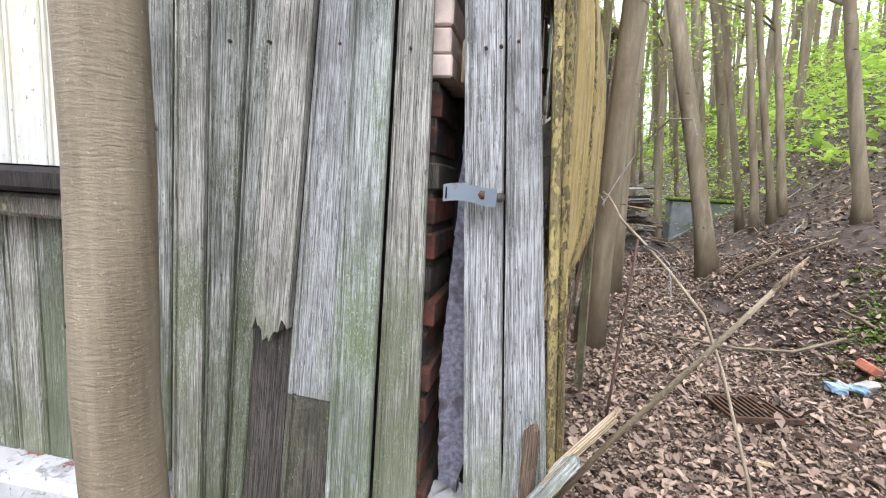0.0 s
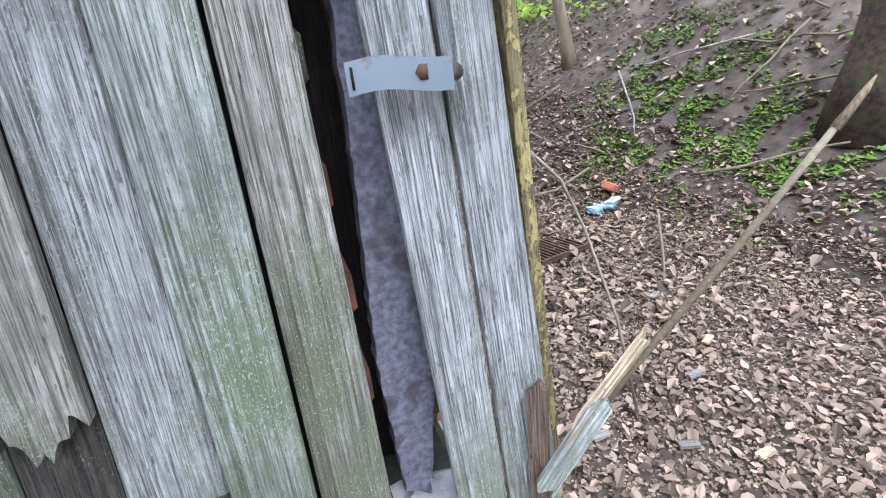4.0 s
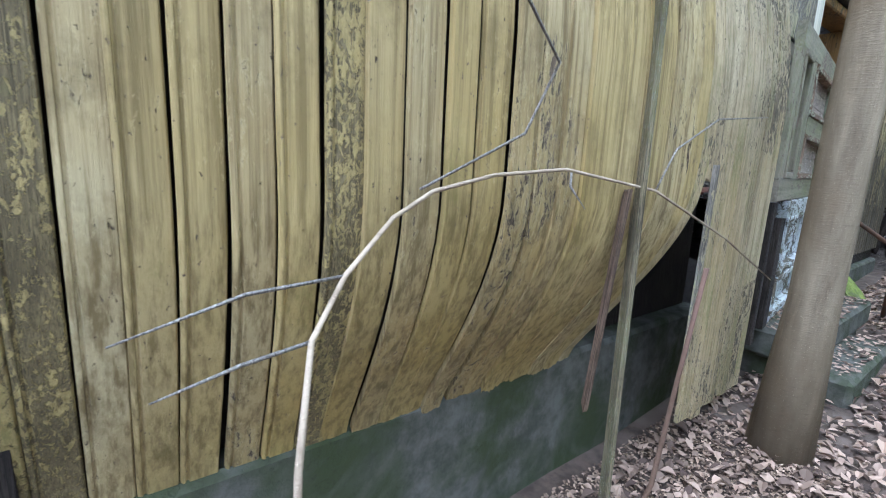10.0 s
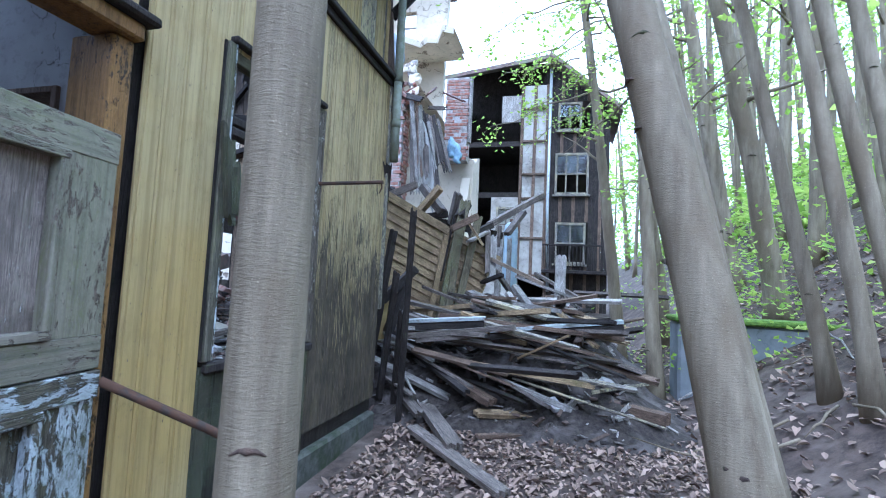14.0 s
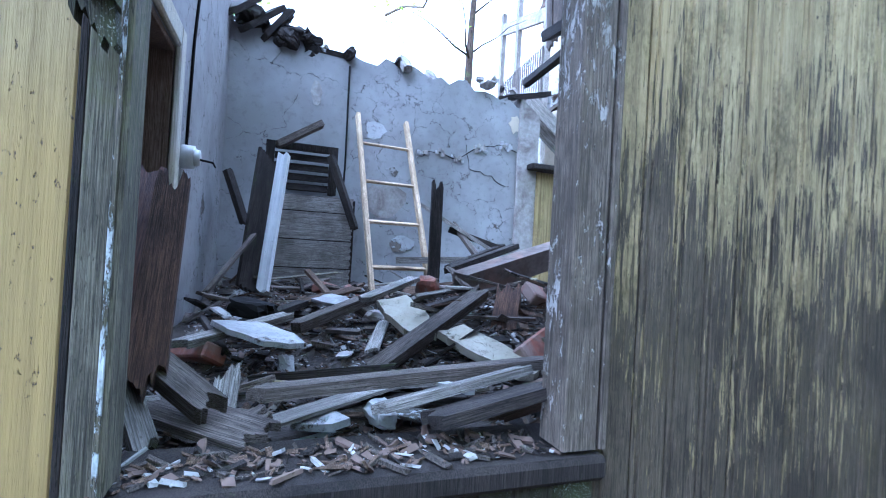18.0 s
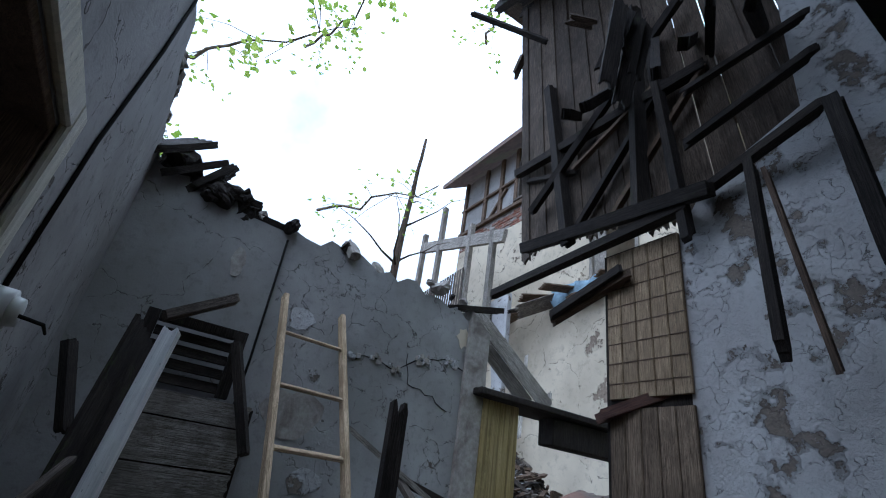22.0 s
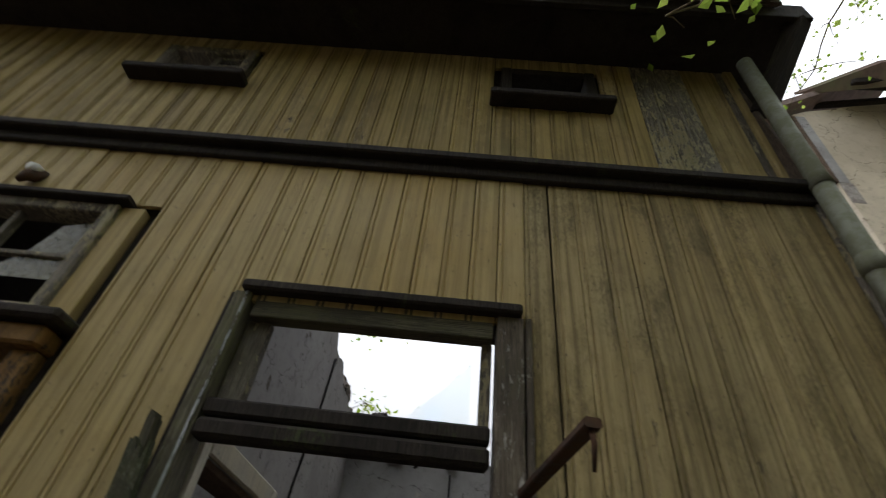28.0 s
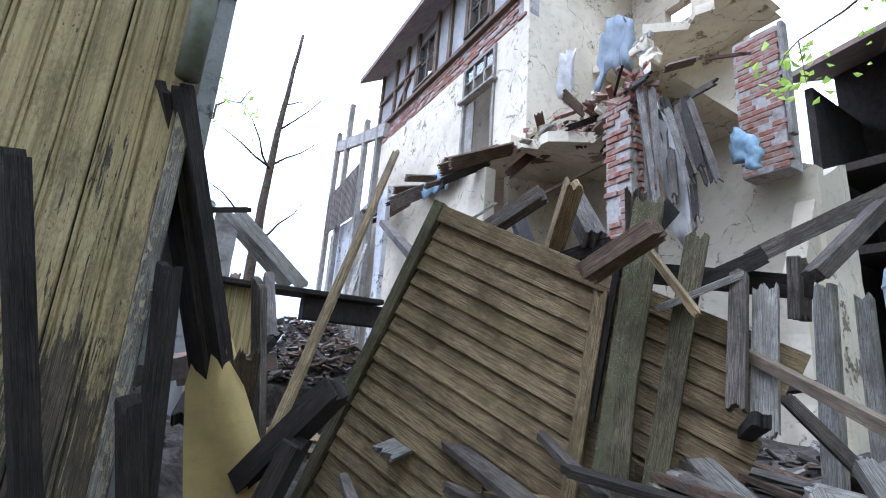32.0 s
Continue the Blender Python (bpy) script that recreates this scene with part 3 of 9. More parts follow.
def chunk_me(size, material, seed, flat=1.0):
    """A broken, pitted lump with a bevelled, uneven outline."""
    rnd = random.Random(seed)
    bm = bmesh.new()
    bmesh.ops.create_cube(bm, size=1.0)
    bmesh.ops.subdivide_edges(bm, edges=bm.edges[:], cuts=3, use_grid_fill=True)
    off = Vector((rnd.uniform(0, 99), rnd.uniform(0, 99), rnd.uniform(0, 99)))
    sx, sy = rnd.uniform(0.75, 1.25), rnd.uniform(0.55, 1.05)
    for v in bm.verts:
        c = v.co.copy()
        c *= 1.0 - 0.22 * max(0.0, c.length / 0.5 - 1.15)
        c += Vector((noise.noise(c * 2.2 + off), noise.noise(c * 2.2 - off), noise.noise(c * 2.2 + off * 2))) * 0.2
        c += Vector((rnd.uniform(-1, 1), rnd.uniform(-1, 1), rnd.uniform(-1, 1))) * 0.035
        v.co = Vector((c.x * size * sx, c.y * size * sy, c.z * size * flat))
    me = bpy.data.meshes.new("chunk")
    bm.to_mesh(me)
    bm.free()
    me.materials.append(material)
    return me


def smooth01(x):
    x = max(0.0, min(1.0, x))
    return x * x * (3 - 2 * x)

# ---- ground ----


def hill_start(y):
    return 1.75 + 0.5 * math.exp(-((y - 2.2) / 1.6) ** 2) + 0.9 * smooth01((y - 6.0) / 3.0)


def ground_z(x, y):
    base = -0.22 + 0.036 * max(-3.0, min(y, 12.0)) + 0.045 * max(0.0, y - 12.0) * (1 if y < 40 else 0) + (1.26 if y >= 40 else 0)
    d = x - hill_start(y)
    rise = 0.0
    if d > 0:
        rise = 0.16 * d * d / (d + 0.25) + 0.5 * max(0.0, d - 0.35)
        rise = rise if rise < 9 else 9 + (rise - 9) * 0.3
    bumps = 0.03 * noise.noise((x * 1.3, y * 1.3, 0.0)) + (0.12 * noise.noise((x * 0.5, y * 0.5, 3.0)) if d > 0.4 else 0.0)
    return base + rise + bumps


def ground_sheet():
    xs = [-400, -120, -40, -20, -12, -8] + [-6 + 0.25 * i for i in range(25)] + [0.12 * i for i in range(3, 50)] + [6.2, 7, 8, 10, 13, 17, 22, 30, 50, 120, 400]
    ys = [-400, -120, -40, -15, -8, -4] + [-3 + 0.15 * i for i in range(116)] + [15, 16, 18, 20, 23, 27, 32, 40, 60, 120, 400]
    verts = [(x, y, ground_z(x, y)) for y in ys for x in xs]
    n = len(xs)
    faces = [(j * n + i, j * n + i + 1, (j + 1) * n + i + 1, (j + 1) * n + i) for j in range(len(ys) - 1) for i in range(n - 1)]
    return tagged(put("ground", mesh_of("ground", verts, faces, SOIL, True)), "brown woodland soil under fallen leaves, rising to a bank", "ground", "", "structure")


ground = ground_sheet()


def scatter_leaves(name, count, box, size, material, label, seed, lift=0.015, keep=None):
    """Loose fallen leaves as one mesh, each a folded, curled blade."""
    rng = np.random.default_rng(seed)
    verts, faces = [], []
    x0, x1, y0, y1 = box
    while len(faces) < count * 2:
        x, y = rng.uniform(x0, x1), rng.uniform(y0, y1)
        if keep and not keep(x, y):
            continue
        z = ground_z(x, y) + rng.uniform(0.002, lift)
        s = size * rng.uniform(0.55, 1.25)
        a, tilt, curl = rng.uniform(0, 6.283), rng.normal(0, 0.35), rng.uniform(-0.1, 0.45)
        ca, sa = math.cos(a), math.sin(a)
        base = len(verts)
        for u, v, h in ((-0.5, 0, 0), (-0.1, -0.33, curl), (0.5, 0, 0.12), (-0.1, 0.33, curl), (0.22, -0.26, curl), (0.22, 0.26, curl)):
            px_, py_, pz_ = u * s, v * s, h * s + u * s * tilt
            verts.append((x + px_ * ca - py_ * sa, y + px_ * sa + py_ * ca, z + pz_ + abs(tilt) * s * 0.5))
        faces += [(base, base + 1, base + 4, base + 2), (base, base + 2, base + 5, base + 3)]
    return tagged(put(name, mesh_of(name, verts, faces, material)), label, "leaves", "", "stuff")


off_path = lambda x, y: x > (0.2 if 1.0 < y < 9.4 else (0.15 if y > 0.9 else -3.0)) and not (0.3 < x < 0.75 and 4.6 < y < 6.6)
scatter_leaves("fallen_leaves", 24000, (-1.2, 3.2, -0.4, 9.5), 0.045, LITTER, "dry brown fallen beech leaves carpeting the path", 3, 0.03, off_path)
scatter_leaves("fallen_leaves", 9000, (0.2, 7.0, 2.0, 15.0), 0.075, LITTER, "dry brown fallen leaves on the wooded bank", 4, 0.03)
scatter_leaves("fallen_leaves", 60000, (0.15, 2.8, 0.2, 4.0), 0.019, leafy("leaf_scraps", (0.06, 0.037, 0.025), (0.40, 0.29, 0.205), 0.8, 0.1), "small torn leaf scraps and bark chips on the path", 5, 0.02)

# ---- yellow boarded house: street front ----
Y0, Y1 = 0.95, 9.16          # corner to corner
WIN = (6.99, 7.94, 1.05, 2.65)
DOOR = (4.3, 6.41, 0.32, 2.48)
BELT = 3.4
UPX = -0.08                   # face of the upper storey


def wall_x(y, z):
    """Where the sagging front stands: it bellies out between the corner and the door."""
    if y < 4.2:
        push = 0.12 + 0.27 * smooth01((y - 0.95) / 1.7) - 0.06 * smooth01((y - 3.1) / 1.1)
    else:
        push = 0.33 * max(0.0, (6.45 - y) / 2.25)
    high = 1.0 - smooth01((z - 1.5) / 1.9)
    low = 1.0
    if 1.1 < y < 3.42:
        low = 0.12 + 0.88 * smooth01((z - 0.42) / 0.75) ** 0.6
    if y < 1.1:
        high, low = 1.0 - 0.6 * smooth01((z - 1.6) / 1.8) + 0.5 * max(0.0, 1.6 - z), 1.0
    return push * high * low


house = tagged(empty("boarded_house"), "two-storey house clad in peeling yellow upright boards, sagging and abandoned", "house")
front = empty("wall")
front.parent = house
front["label"] = "front of upright tongue-and-groove boards in peeling yellow paint"
rb = random.Random(11)


def front_board(y, w, z0, z1, material, upper=False, rag0=0.0, lift=0.0, cuts=None):
    """One upright board of the front between z0 and z1."""
    thick = 0.02
    x_of = (lambda z: UPX) if upper else (lambda z: wall_x(y, z))
    cuts = cuts or (1 if upper or y > 6.5 else max(2, int((z1 - z0) / 0.07)))
    x0 = x_of(z0)
    me = board_me(z1 - z0, w - rb.uniform(0.0015, 0.004), thick, material, cuts, (lambda s: x_of(z0 + s) + lift), rag=0.01 if rag0 else 0.0, bead=not rag0, rag0=rag0 or None, seed=rb.randint(0, 99999))
    m = Matrix.Translation((0, y, z0)) @ Matrix(((0, 1, 0, 0), (-1, 0, 0, 0), (0, 0, 1, 0), (0, 0, 0, 1)))
    m = m @ Matrix.Rotation(radians(rb.uniform(-0.25, 0.25) * (0.25 if y > 6.4 else 1.0)), 4, "Y")
    if not upper and 1.5 < y < 3.45:
        # the boards' feet have swung aside, opening wedges between them
        fan = 0.30 * smooth01((y - 2.5) / 0.85) + rb.uniform(-0.012, 0.012)
        for v in me.vertices:
            v.co.x += fan * smooth01((1.35 - z0 - v.co.z) / 0.95)
    if cuts > 2:
        me.polygons.foreach_set("use_smooth", [True] * len(me.polygons))
        me.set_sharp_from_angle(angle=radians(25))
    return put("board", me, m, front)


SILLB = wood("dark_mossy_boards_under_the_sill", (0.10, 0.088, 0.055), (0.035, 0.031, 0.02), moss=0.5, moss_color=(0.055, 0.065, 0.022), vary=0.4)
# the corner strip and the front's boards, up to the belt
front_board(0.922, 0.085, 0.34, BELT, OLIVE, lift=-0.01)
front_board(1.012, 0.08, 0.36, BELT, OLIVE, lift=0.012)
y = 1.098
while y < Y1 - 0.05:
    w = 0.088 if y < 4.3 else 0.1
    mat_low = OLIVE if y < 1.45 or (y < 1.95 and rb.random() < 0.5) else (PALEY if y > 4.3 else BEIGE if y > 3.25 else (WORN if rb.random() < 0.3 else YELLOW))
    if 6.45 < y < WIN[0]:
        mat_low = PALEY
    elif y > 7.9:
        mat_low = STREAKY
    z_low = 0.28 if y > 6.4 else 0.46 - 0.03 * (y - 1)
    lo, hi = y - w / 2, y + w / 2
    if hi > DOOR[0] and lo < DOOR[1]:
        spans = [(3.02, BELT)]
    elif hi > WIN[0] - 0.03 and lo < WIN[1] - 0.02:
        spans = [(z_low, WIN[2] - 0.05), (WIN[3] - 0.02, BELT)]
    elif 3.4 < y < 4.3:
        spans = [(0.1 + 0.05 * rb.random(), BELT)]
    elif 3.3 < y <= 3.4:
        spans = [(1.2, BELT)]
    else:
        spans = [(0.40 if y > 1.3 else z_low, BELT)]
    torn = 1.9 < y < 3.45
    if WIN[0] - 0.16 < y < WIN[0] - 0.03:
        spans = [(z_low, BELT)]
        w = 2 * (WIN[0] - 0.046 - (y - w / 2)) / 2
        y = WIN[0] - 0.046 - w / 2
    if len(spans) == 2 and y > 6.5:
        front_board(y, w, spans[0][0], spans[0][1], SILLB)
        spans = spans[1:]
    for z0, z1 in spans:
        narrow = rb.choice((0.0, 0.0, 0.0, 0.01)) if torn else 0.0
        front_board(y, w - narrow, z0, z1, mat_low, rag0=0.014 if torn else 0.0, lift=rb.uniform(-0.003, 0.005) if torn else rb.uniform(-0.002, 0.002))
    y += w / 2 + (0.044 if y < 4.25 else 0.05)
w = 0.1
y = 0.95
while y < Y1:
    lo, hi = y - w / 2, y + w / 2
    spans = [(BELT + 0.05, 4.58)]
    for u0, u1 in ((5.81, 6.37), (7.84, 8.38)):
        if hi > u0 and lo < u1:
            spans = [(BELT + 0.05, 4.1), (4.46, 4.58)]
    for z0, z1 in spans:
        front_board(y, w, z0, z1, BARE if y > 8.5 and rb.random() < 0.75 else (WORN if rb.random() < 0.15 else YELLOW), True)
    y += w

# lining behind the boards, closing the gaps
for lo, hi in (((-0.2, Y0 + 0.2, -0.2), (-0.05, 4.3, BELT)), ((-0.13, 6.41, -0.2), (-0.03, WIN[0] - 0.02, BELT)), ((-0.13, WIN[1], -0.2), (-0.03, Y1, BELT)), ((-0.2, WIN[0], -0.2), (-0.03, WIN[1], WIN[2] - 0.04)), ((-0.2, WIN[0], WIN[3] + 0.02), (-0.03, WIN[1], BELT)), ((-0.2, 4.3, 3.02), (-0.03, 6.41, BELT)),
               ((-0.28, 0.7, BELT), (-0.11, 5.81, 4.58)), ((-0.28, 6.37, BELT), (-0.11, 7.84, 4.58)), ((-0.28, 8.38, BELT), (-0.11, Y1, 4.58)), ((-0.28, 5.81, BELT), (-0.11, 6.37, 4.08)), ((-0.28, 7.84, BELT), (-0.11, 8.38, 4.08)), ((-0.28, 5.81, 4.46), (-0.11, 6.37, 4.58)), ((-0.28, 7.84, 4.46), (-0.11, 8.38, 4.58))):
    block("backing_wall", lo, hi, DARK, front, 0.0, "rough inner side of the front wall")
# belt course between the storeys
belt = empty("belt_course")
belt.parent = house
part("ledge", box_bm((-0.05, 0.8, BELT), (0.075, Y1 + 0.06, BELT + 0.045), 0.008), DARK, belt, "dark dripping ledge board")
part("fascia", box_bm((-0.02, 0.8, BELT - 0.06), (0.035, Y1 + 0.04, BELT - 0.002), 0.006), DARK, belt)
# concrete plinth
part("plinth", box_bm((-0.3, 0.98, -0.6), (0.06, 4.35, 0.44), 0.02), CONCRETE, house, "mossy grey concrete base with pale drips")
part("plinth", box_bm((-0.3, 6.35, -0.6), (0.035, Y1, 0.27), 0.02), CONCRETE, house, "mossy concrete base")
# corner trims
part("corner_board", box_bm((-0.03, Y1 - 0.02, 1.2), (0.03, Y1 + 0.03, BELT - 0.01), 0.004), BARE, house)
part("corner_board", box_bm((UPX - 0.03, Y1 - 0.02, BELT + 0.05), (UPX + 0.035, Y1 + 0.03, 4.56), 0.004), YELLOW, house)
# roof with eave
roof = empty("roof")
roof.parent = house
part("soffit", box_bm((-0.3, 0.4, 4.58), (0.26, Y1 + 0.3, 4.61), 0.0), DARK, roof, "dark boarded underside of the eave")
part("fascia", box_bm((0.26, 0.4, 4.54), (0.29, Y1 + 0.3, 4.7), 0.004), DARK, roof)

for y0, y1, xb, zb in ((0.4, 4.4, -1.9, 6.2), (4.4, 6.5, -0.5, 5.26)):
    me = mesh_of("slope", [(0.3, y0, 4.7), (0.3, y1, 4.7), (xb, y1 - 0.1, zb), (xb, y0, zb), (0.3, y0, 4.78), (0.3, y1, 4.78), (xb, y1 - 0.1, zb + 0.08), (xb, y0, zb + 0.08)], [(3, 2, 1, 0), (4, 5, 6, 7), (0, 1, 5, 4), (1, 2, 6, 5), (2, 3, 7, 6), (3, 0, 4, 7)], TILE)
    put("slope", me, None, roof, "dark tiled roof slope")
beam("purlin", (-0.03, Y1 + 0.05, 4.1), (0.25, Y1 + 0.25, 4.57), 0.09, 0.09, DARK, 0, roof)
# downpipe at the far corner
pipe = tagged(empty("downpipe"), "greenish zinc downpipe at the house corner, broken off halfway", "downpipe")
put("pipe", tube_me([(0.085, Y1 - 0.01, z) for z in (2.6, 2.9, 3.38)], [0.04] * 3, PIPE, 12), None, pipe)
put("pipe", tube_me([(0.085, Y1 - 0.01, z) for z in (3.38, 3.45, 4.4)], [0.045, 0.04, 0.04], PIPE, 12), None, pipe)
put("collar", tube_me([(0.085, Y1 - 0.01, z) for z in (2.93, 2.97, 3.01)], [0.043, 0.048, 0.043], PIPE, 12), None, pipe)


def window_frame(name, y0, y1, z0, z1, x, width, depth, material, parent, sill=True):
    """Four bars of a frame in the front's plane."""
    part(name, box_bm((x - depth, y0, z0), (x, y0 + width, z1), 0.006), material, parent)
    part(name, box_bm((x - depth, y1 - width, z0), (x, y1, z1), 0.006), material, parent)
    part(name, box_bm((x - depth, y0 + width, z1 - width), (x - 0.003, y1 - width, z1), 0.006), material, parent)
    if sill:
        part(name, box_bm((x - depth, y0 + width, z0), (x - 0.003, y1 - width, z0 + width * 0.8), 0.006), material, parent)


JAMBG = wood("grey_brown_rotten_jamb", (0.25, 0.205, 0.155), (0.085, 0.068, 0.05), paint=(0.46, 0.43, 0.39), keep=0.36, moss=0.3, moss_color=(0.12, 0.11, 0.07), vary=0.1)
win = tagged(empty("window_front"), "tall glassless wooden window with broken sash in the yellow front", "window", "", "structure")
# The DARK architrave strip stands in for the shaded groove beside the frame.
for nm, y0, y1, x0, x1, mm in (("frame", WIN[0] - 0.028, WIN[0] + 0.03, -0.06, 0.03, MOSSF), ("edge_strip", WIN[0] + 0.014, WIN[0] + 0.022, 0.031, 0.036, FLAKY), ("architrave", WIN[0] - 0.045, WIN[0] - 0.031, -0.02, 0.016, DARK), ("frame", WIN[1] - 0.09, WIN[1] - 0.004, -0.075, 0.024, JAMBG), ("architrave", WIN[1] + 0.002, WIN[1] + 0.022, -0.02, 0.026, JAMBG)):
    put(nm, board_me(WIN[3] - WIN[2] + 0.02, x1 - x0, y1 - y0, mm), Matrix.Translation(((x0 + x1) / 2, (y0 + y1) / 2, WIN[2] - 0.02)), win)
put("frame", board_me(WIN[1] - WIN[0] - 0.15, 0.06, 0.1, MOSSF), Matrix.Translation((-0.02, WIN[0] + 0.046, WIN[3] - 0.03)) @ Matrix.Rotation(radians(-90), 4, "X"), win)
part("head_moulding", box_bm((-0.02, WIN[0] - 0.005, WIN[3] + 0.002), (0.055, WIN[1] - 0.01, WIN[3] + 0.04), 0.008), DARK, win)
part("transom_bar", box_bm((-0.03, WIN[0] + 0.031, 2.17), (0.035, WIN[1] - 0.101, 2.226), 0.012), DARK, win, "dark rotten crossbar of the window")
part("transom_bar", box_bm((-0.03, WIN[0] + 0.031, 2.236), (0.025, WIN[1] - 0.101, 2.285), 0.008), DARK, win)
part("sill", box_bm((-0.14, WIN[0] - 0.02, WIN[2] - 0.085), (0.042, WIN[1] + 0.02, WIN[2] - 0.03), 0.012), DARK, win, "splintered dark window sill")
part("sash_stile", box_bm((-0.07, WIN[0] + 0.031, 2.287), (-0.03, WIN[0] + 0.11, WIN[3] - 0.076), 0.004), BARE, win)
part("sash_stile", box_bm((-0.07, WIN[1] - 0.135, 2.287), (-0.03, WIN[1] - 0.101, WIN[3] - 0.076), 0.004), BARE, win)
shard = mesh_of("pane", [(-0.07, 7.55, 2.22), (-0.07, 7.78, 2.22), (-0.07, 7.78, 2.52), (-0.07, 7.7, 2.43), (-0.07, 7.6, 2.33), (-0.066, 7.55, 2.22), (-0.066, 7.78, 2.22), (-0.066, 7.78, 2.52), (-0.066, 7.7, 2.43), (-0.066, 7.6, 2.33)], [(0, 1, 2, 3, 4), (9, 8, 7, 6, 5)], GLASSM)
put("pane", shard, None, win, "broken shard of dusty glass").visible_shadow = False

# ---- grey boarded end wall ----
endwall = tagged(empty("wall_end"), "weathered grey end wall of leaning boards, green with algae, split open over brickwork", "wall", "", "structure")
EY = 0.875
# board edges as (x at z 1.59, x at z 0.45), from the corner leftwards
EDGES = [(0.078, 0.180), (0.014, 0.082), (-0.066, -0.004), (-0.118, -0.108), (-0.190, -0.212), (-0.278, -0.316), (-0.352, -0.440), (-0.438, -0.535), (-0.512, -0.585), (-0.600, -0.640), (-0.682, -0.722), (-0.770, -0.790), (-0.850, -0.870)]
ROTB = wood("pale_grey_mossy_boards", (0.47, 0.46, 0.40), (0.12, 0.115, 0.088), moss=0.72, moss_color=(0.085, 0.10, 0.038), vary=0.25, fade=(0.4, 1.45))
DULLB = wood("dull_brown_green_boards", (0.56, 0.53, 0.45), (0.19, 0.175, 0.135), moss=0.6, moss_color=(0.15, 0.165, 0.08), vary=0.2, fade=(0.4, 1.6))
WETSHADE = wood("wet_board_ends_and_crevice_shade", (0.15, 0.125, 0.10), (0.045, 0.04, 0.033), moss=0.5, moss_color=(0.07, 0.075, 0.03), vary=0.2)
EMATS = [GREY, GREY, None, DULLB, GREEN, GREY, DULLB, ROTB, ROTB, DULLB, ROTB, ROTB]
ELOW = [0.36, 0.36, 0, 0.40, 0.38, 0.738, 0.87, 0.38, 0.42, 0.36, 0.5, 0.4]
ELIFT = [0.006, 0.012, 0, 0.0, -0.02, 0.0, -0.012, 0.012, 0.006, 0.0, 0.0, 0.01]
re_ = random.Random(5)


def slanted(x_top0, x_bot0, x_top1, x_bot1, z0, z1, y, material, name, parent, rag=0.0, thick=0.022):
    """A board in the end wall between two slanting edges."""
    def at(pair, z):
        return pair[0] + (pair[1] - pair[0]) * (1.59 - z) / 1.14
    w_top = abs(at((x_top0, x_bot0), 1.0) - at((x_top1, x_bot1), 1.0)) - 0.005
    wide = lambda z: abs(at((x_top0, x_bot0), z) - at((x_top1, x_bot1), z)) - 0.005
    mid = lambda z: (at((x_top0, x_bot0), z) + at((x_top1, x_bot1), z)) / 2
    a, b = Vector((mid(z0), y, z0)), Vector((mid(z1), y, z1))
    me = board_me((b - a).length, w_top, thick, material, 3, None, rag, bead=rag == 0, rag0=rag, seed=re_.randint(0, 9999))
    for v in me.vertices:
        v.co.x *= max(0.3, wide(z0 + v.co.z) / w_top)
    d = (b - a).normalized()
    m = Matrix.Translation(a) @ Matrix(((-d.z, 0, d.x, 0), (0, -1, 0, 0), (d.x, 0, d.z, 0), (0, 0, 0, 1)))
    return put(name, me, m, parent)


for i in range(12):
    if EMATS[i] is None:
        continue
    (t0, b0), (t1, b1) = EDGES[i], EDGES[i + 1]
    slanted(t0, b0, t1, b1, ELOW[i], 3.3, EY + ELIFT[i], EMATS[i], "board", endwall, rag=0.045 if ELOW[i] > 0.8 else 0.0)
# darker rotten lower ends under the torn boards
slanted(-0.278, -0.316, -0.352, -0.440, 0.37, 0.736, EY + 0.002, WETSHADE, "board", endwall, 0.0)
slanted(-0.352, -0.44, -0.438, -0.535, 0.36, 1.0, EY + 0.012, WETSHADE, "board", endwall, 0.02)
# left of the tree: ledge, boards below, cream panel above
for i in range(7):
    x = -0.93 - i * 0.1
    me = board_me(0.85, 0.098, 0.02, ROTB if i % 2 else DULLB, bead=True)
    put("board", me, Matrix.Translation((x, 1.02, 0.28)) @ Matrix.Rotation(radians(180), 4, "Z"), endwall)
part("ledge", box_bm((-1.7, 0.86, 1.15), (-0.87, 1.1, 1.21), 0.012), DARK, endwall, "rotten ledge strewn with dead leaves")
part("ledge", box_bm((-1.7, 0.93, 1.08), (-0.87, 1.1, 1.14), 0.01), BARE, endwall)
for i in range(6):
    put("board", board_me(2.2, 0.125, 0.02, CREAM, bead=True), Matrix.Translation((-0.94 - i * 0.128, 1.06, 1.215)) @ Matrix.Rotation(radians(180), 4, "Z"), endwall)
block("backing_wall", (-1.7, 1.09, -0.2), (-0.16, 1.3, 3.35), DARK, endwall, 0.0)
block("backing_wall", (-0.02, 1.16, 0.5), (0.08, 1.3, 3.35), DARK, endwall, 0.0)
block("footing", (-1.7, 0.9, -0.5), (0.13, 1.4, 0.36), LIMEBRICK, endwall, 0.02, "crumbling pale lime footing")
# brick pier in the split; crevice shade is put into its near-black brick and mortar
pier = tagged(empty("brick_pier"), "narrow pier of orange-red bricks and crumbling mortar in the split wall", "brickwork")
z = 0.46
rk = random.Random(8)
CREVICEB = rubble("crevice_shaded_brick", (0.17, 0.062, 0.04), (0.07, 0.035, 0.027), (0.035, 0.028, 0.024), 24.0, crack=0.3, stain_at=0.45, bumpy=0.012, world_space=False)
part("mortar", box_bm((-0.165, 0.935, 0.4), (-0.118, 1.2, 1.43), 0.004), WETSHADE, pier)
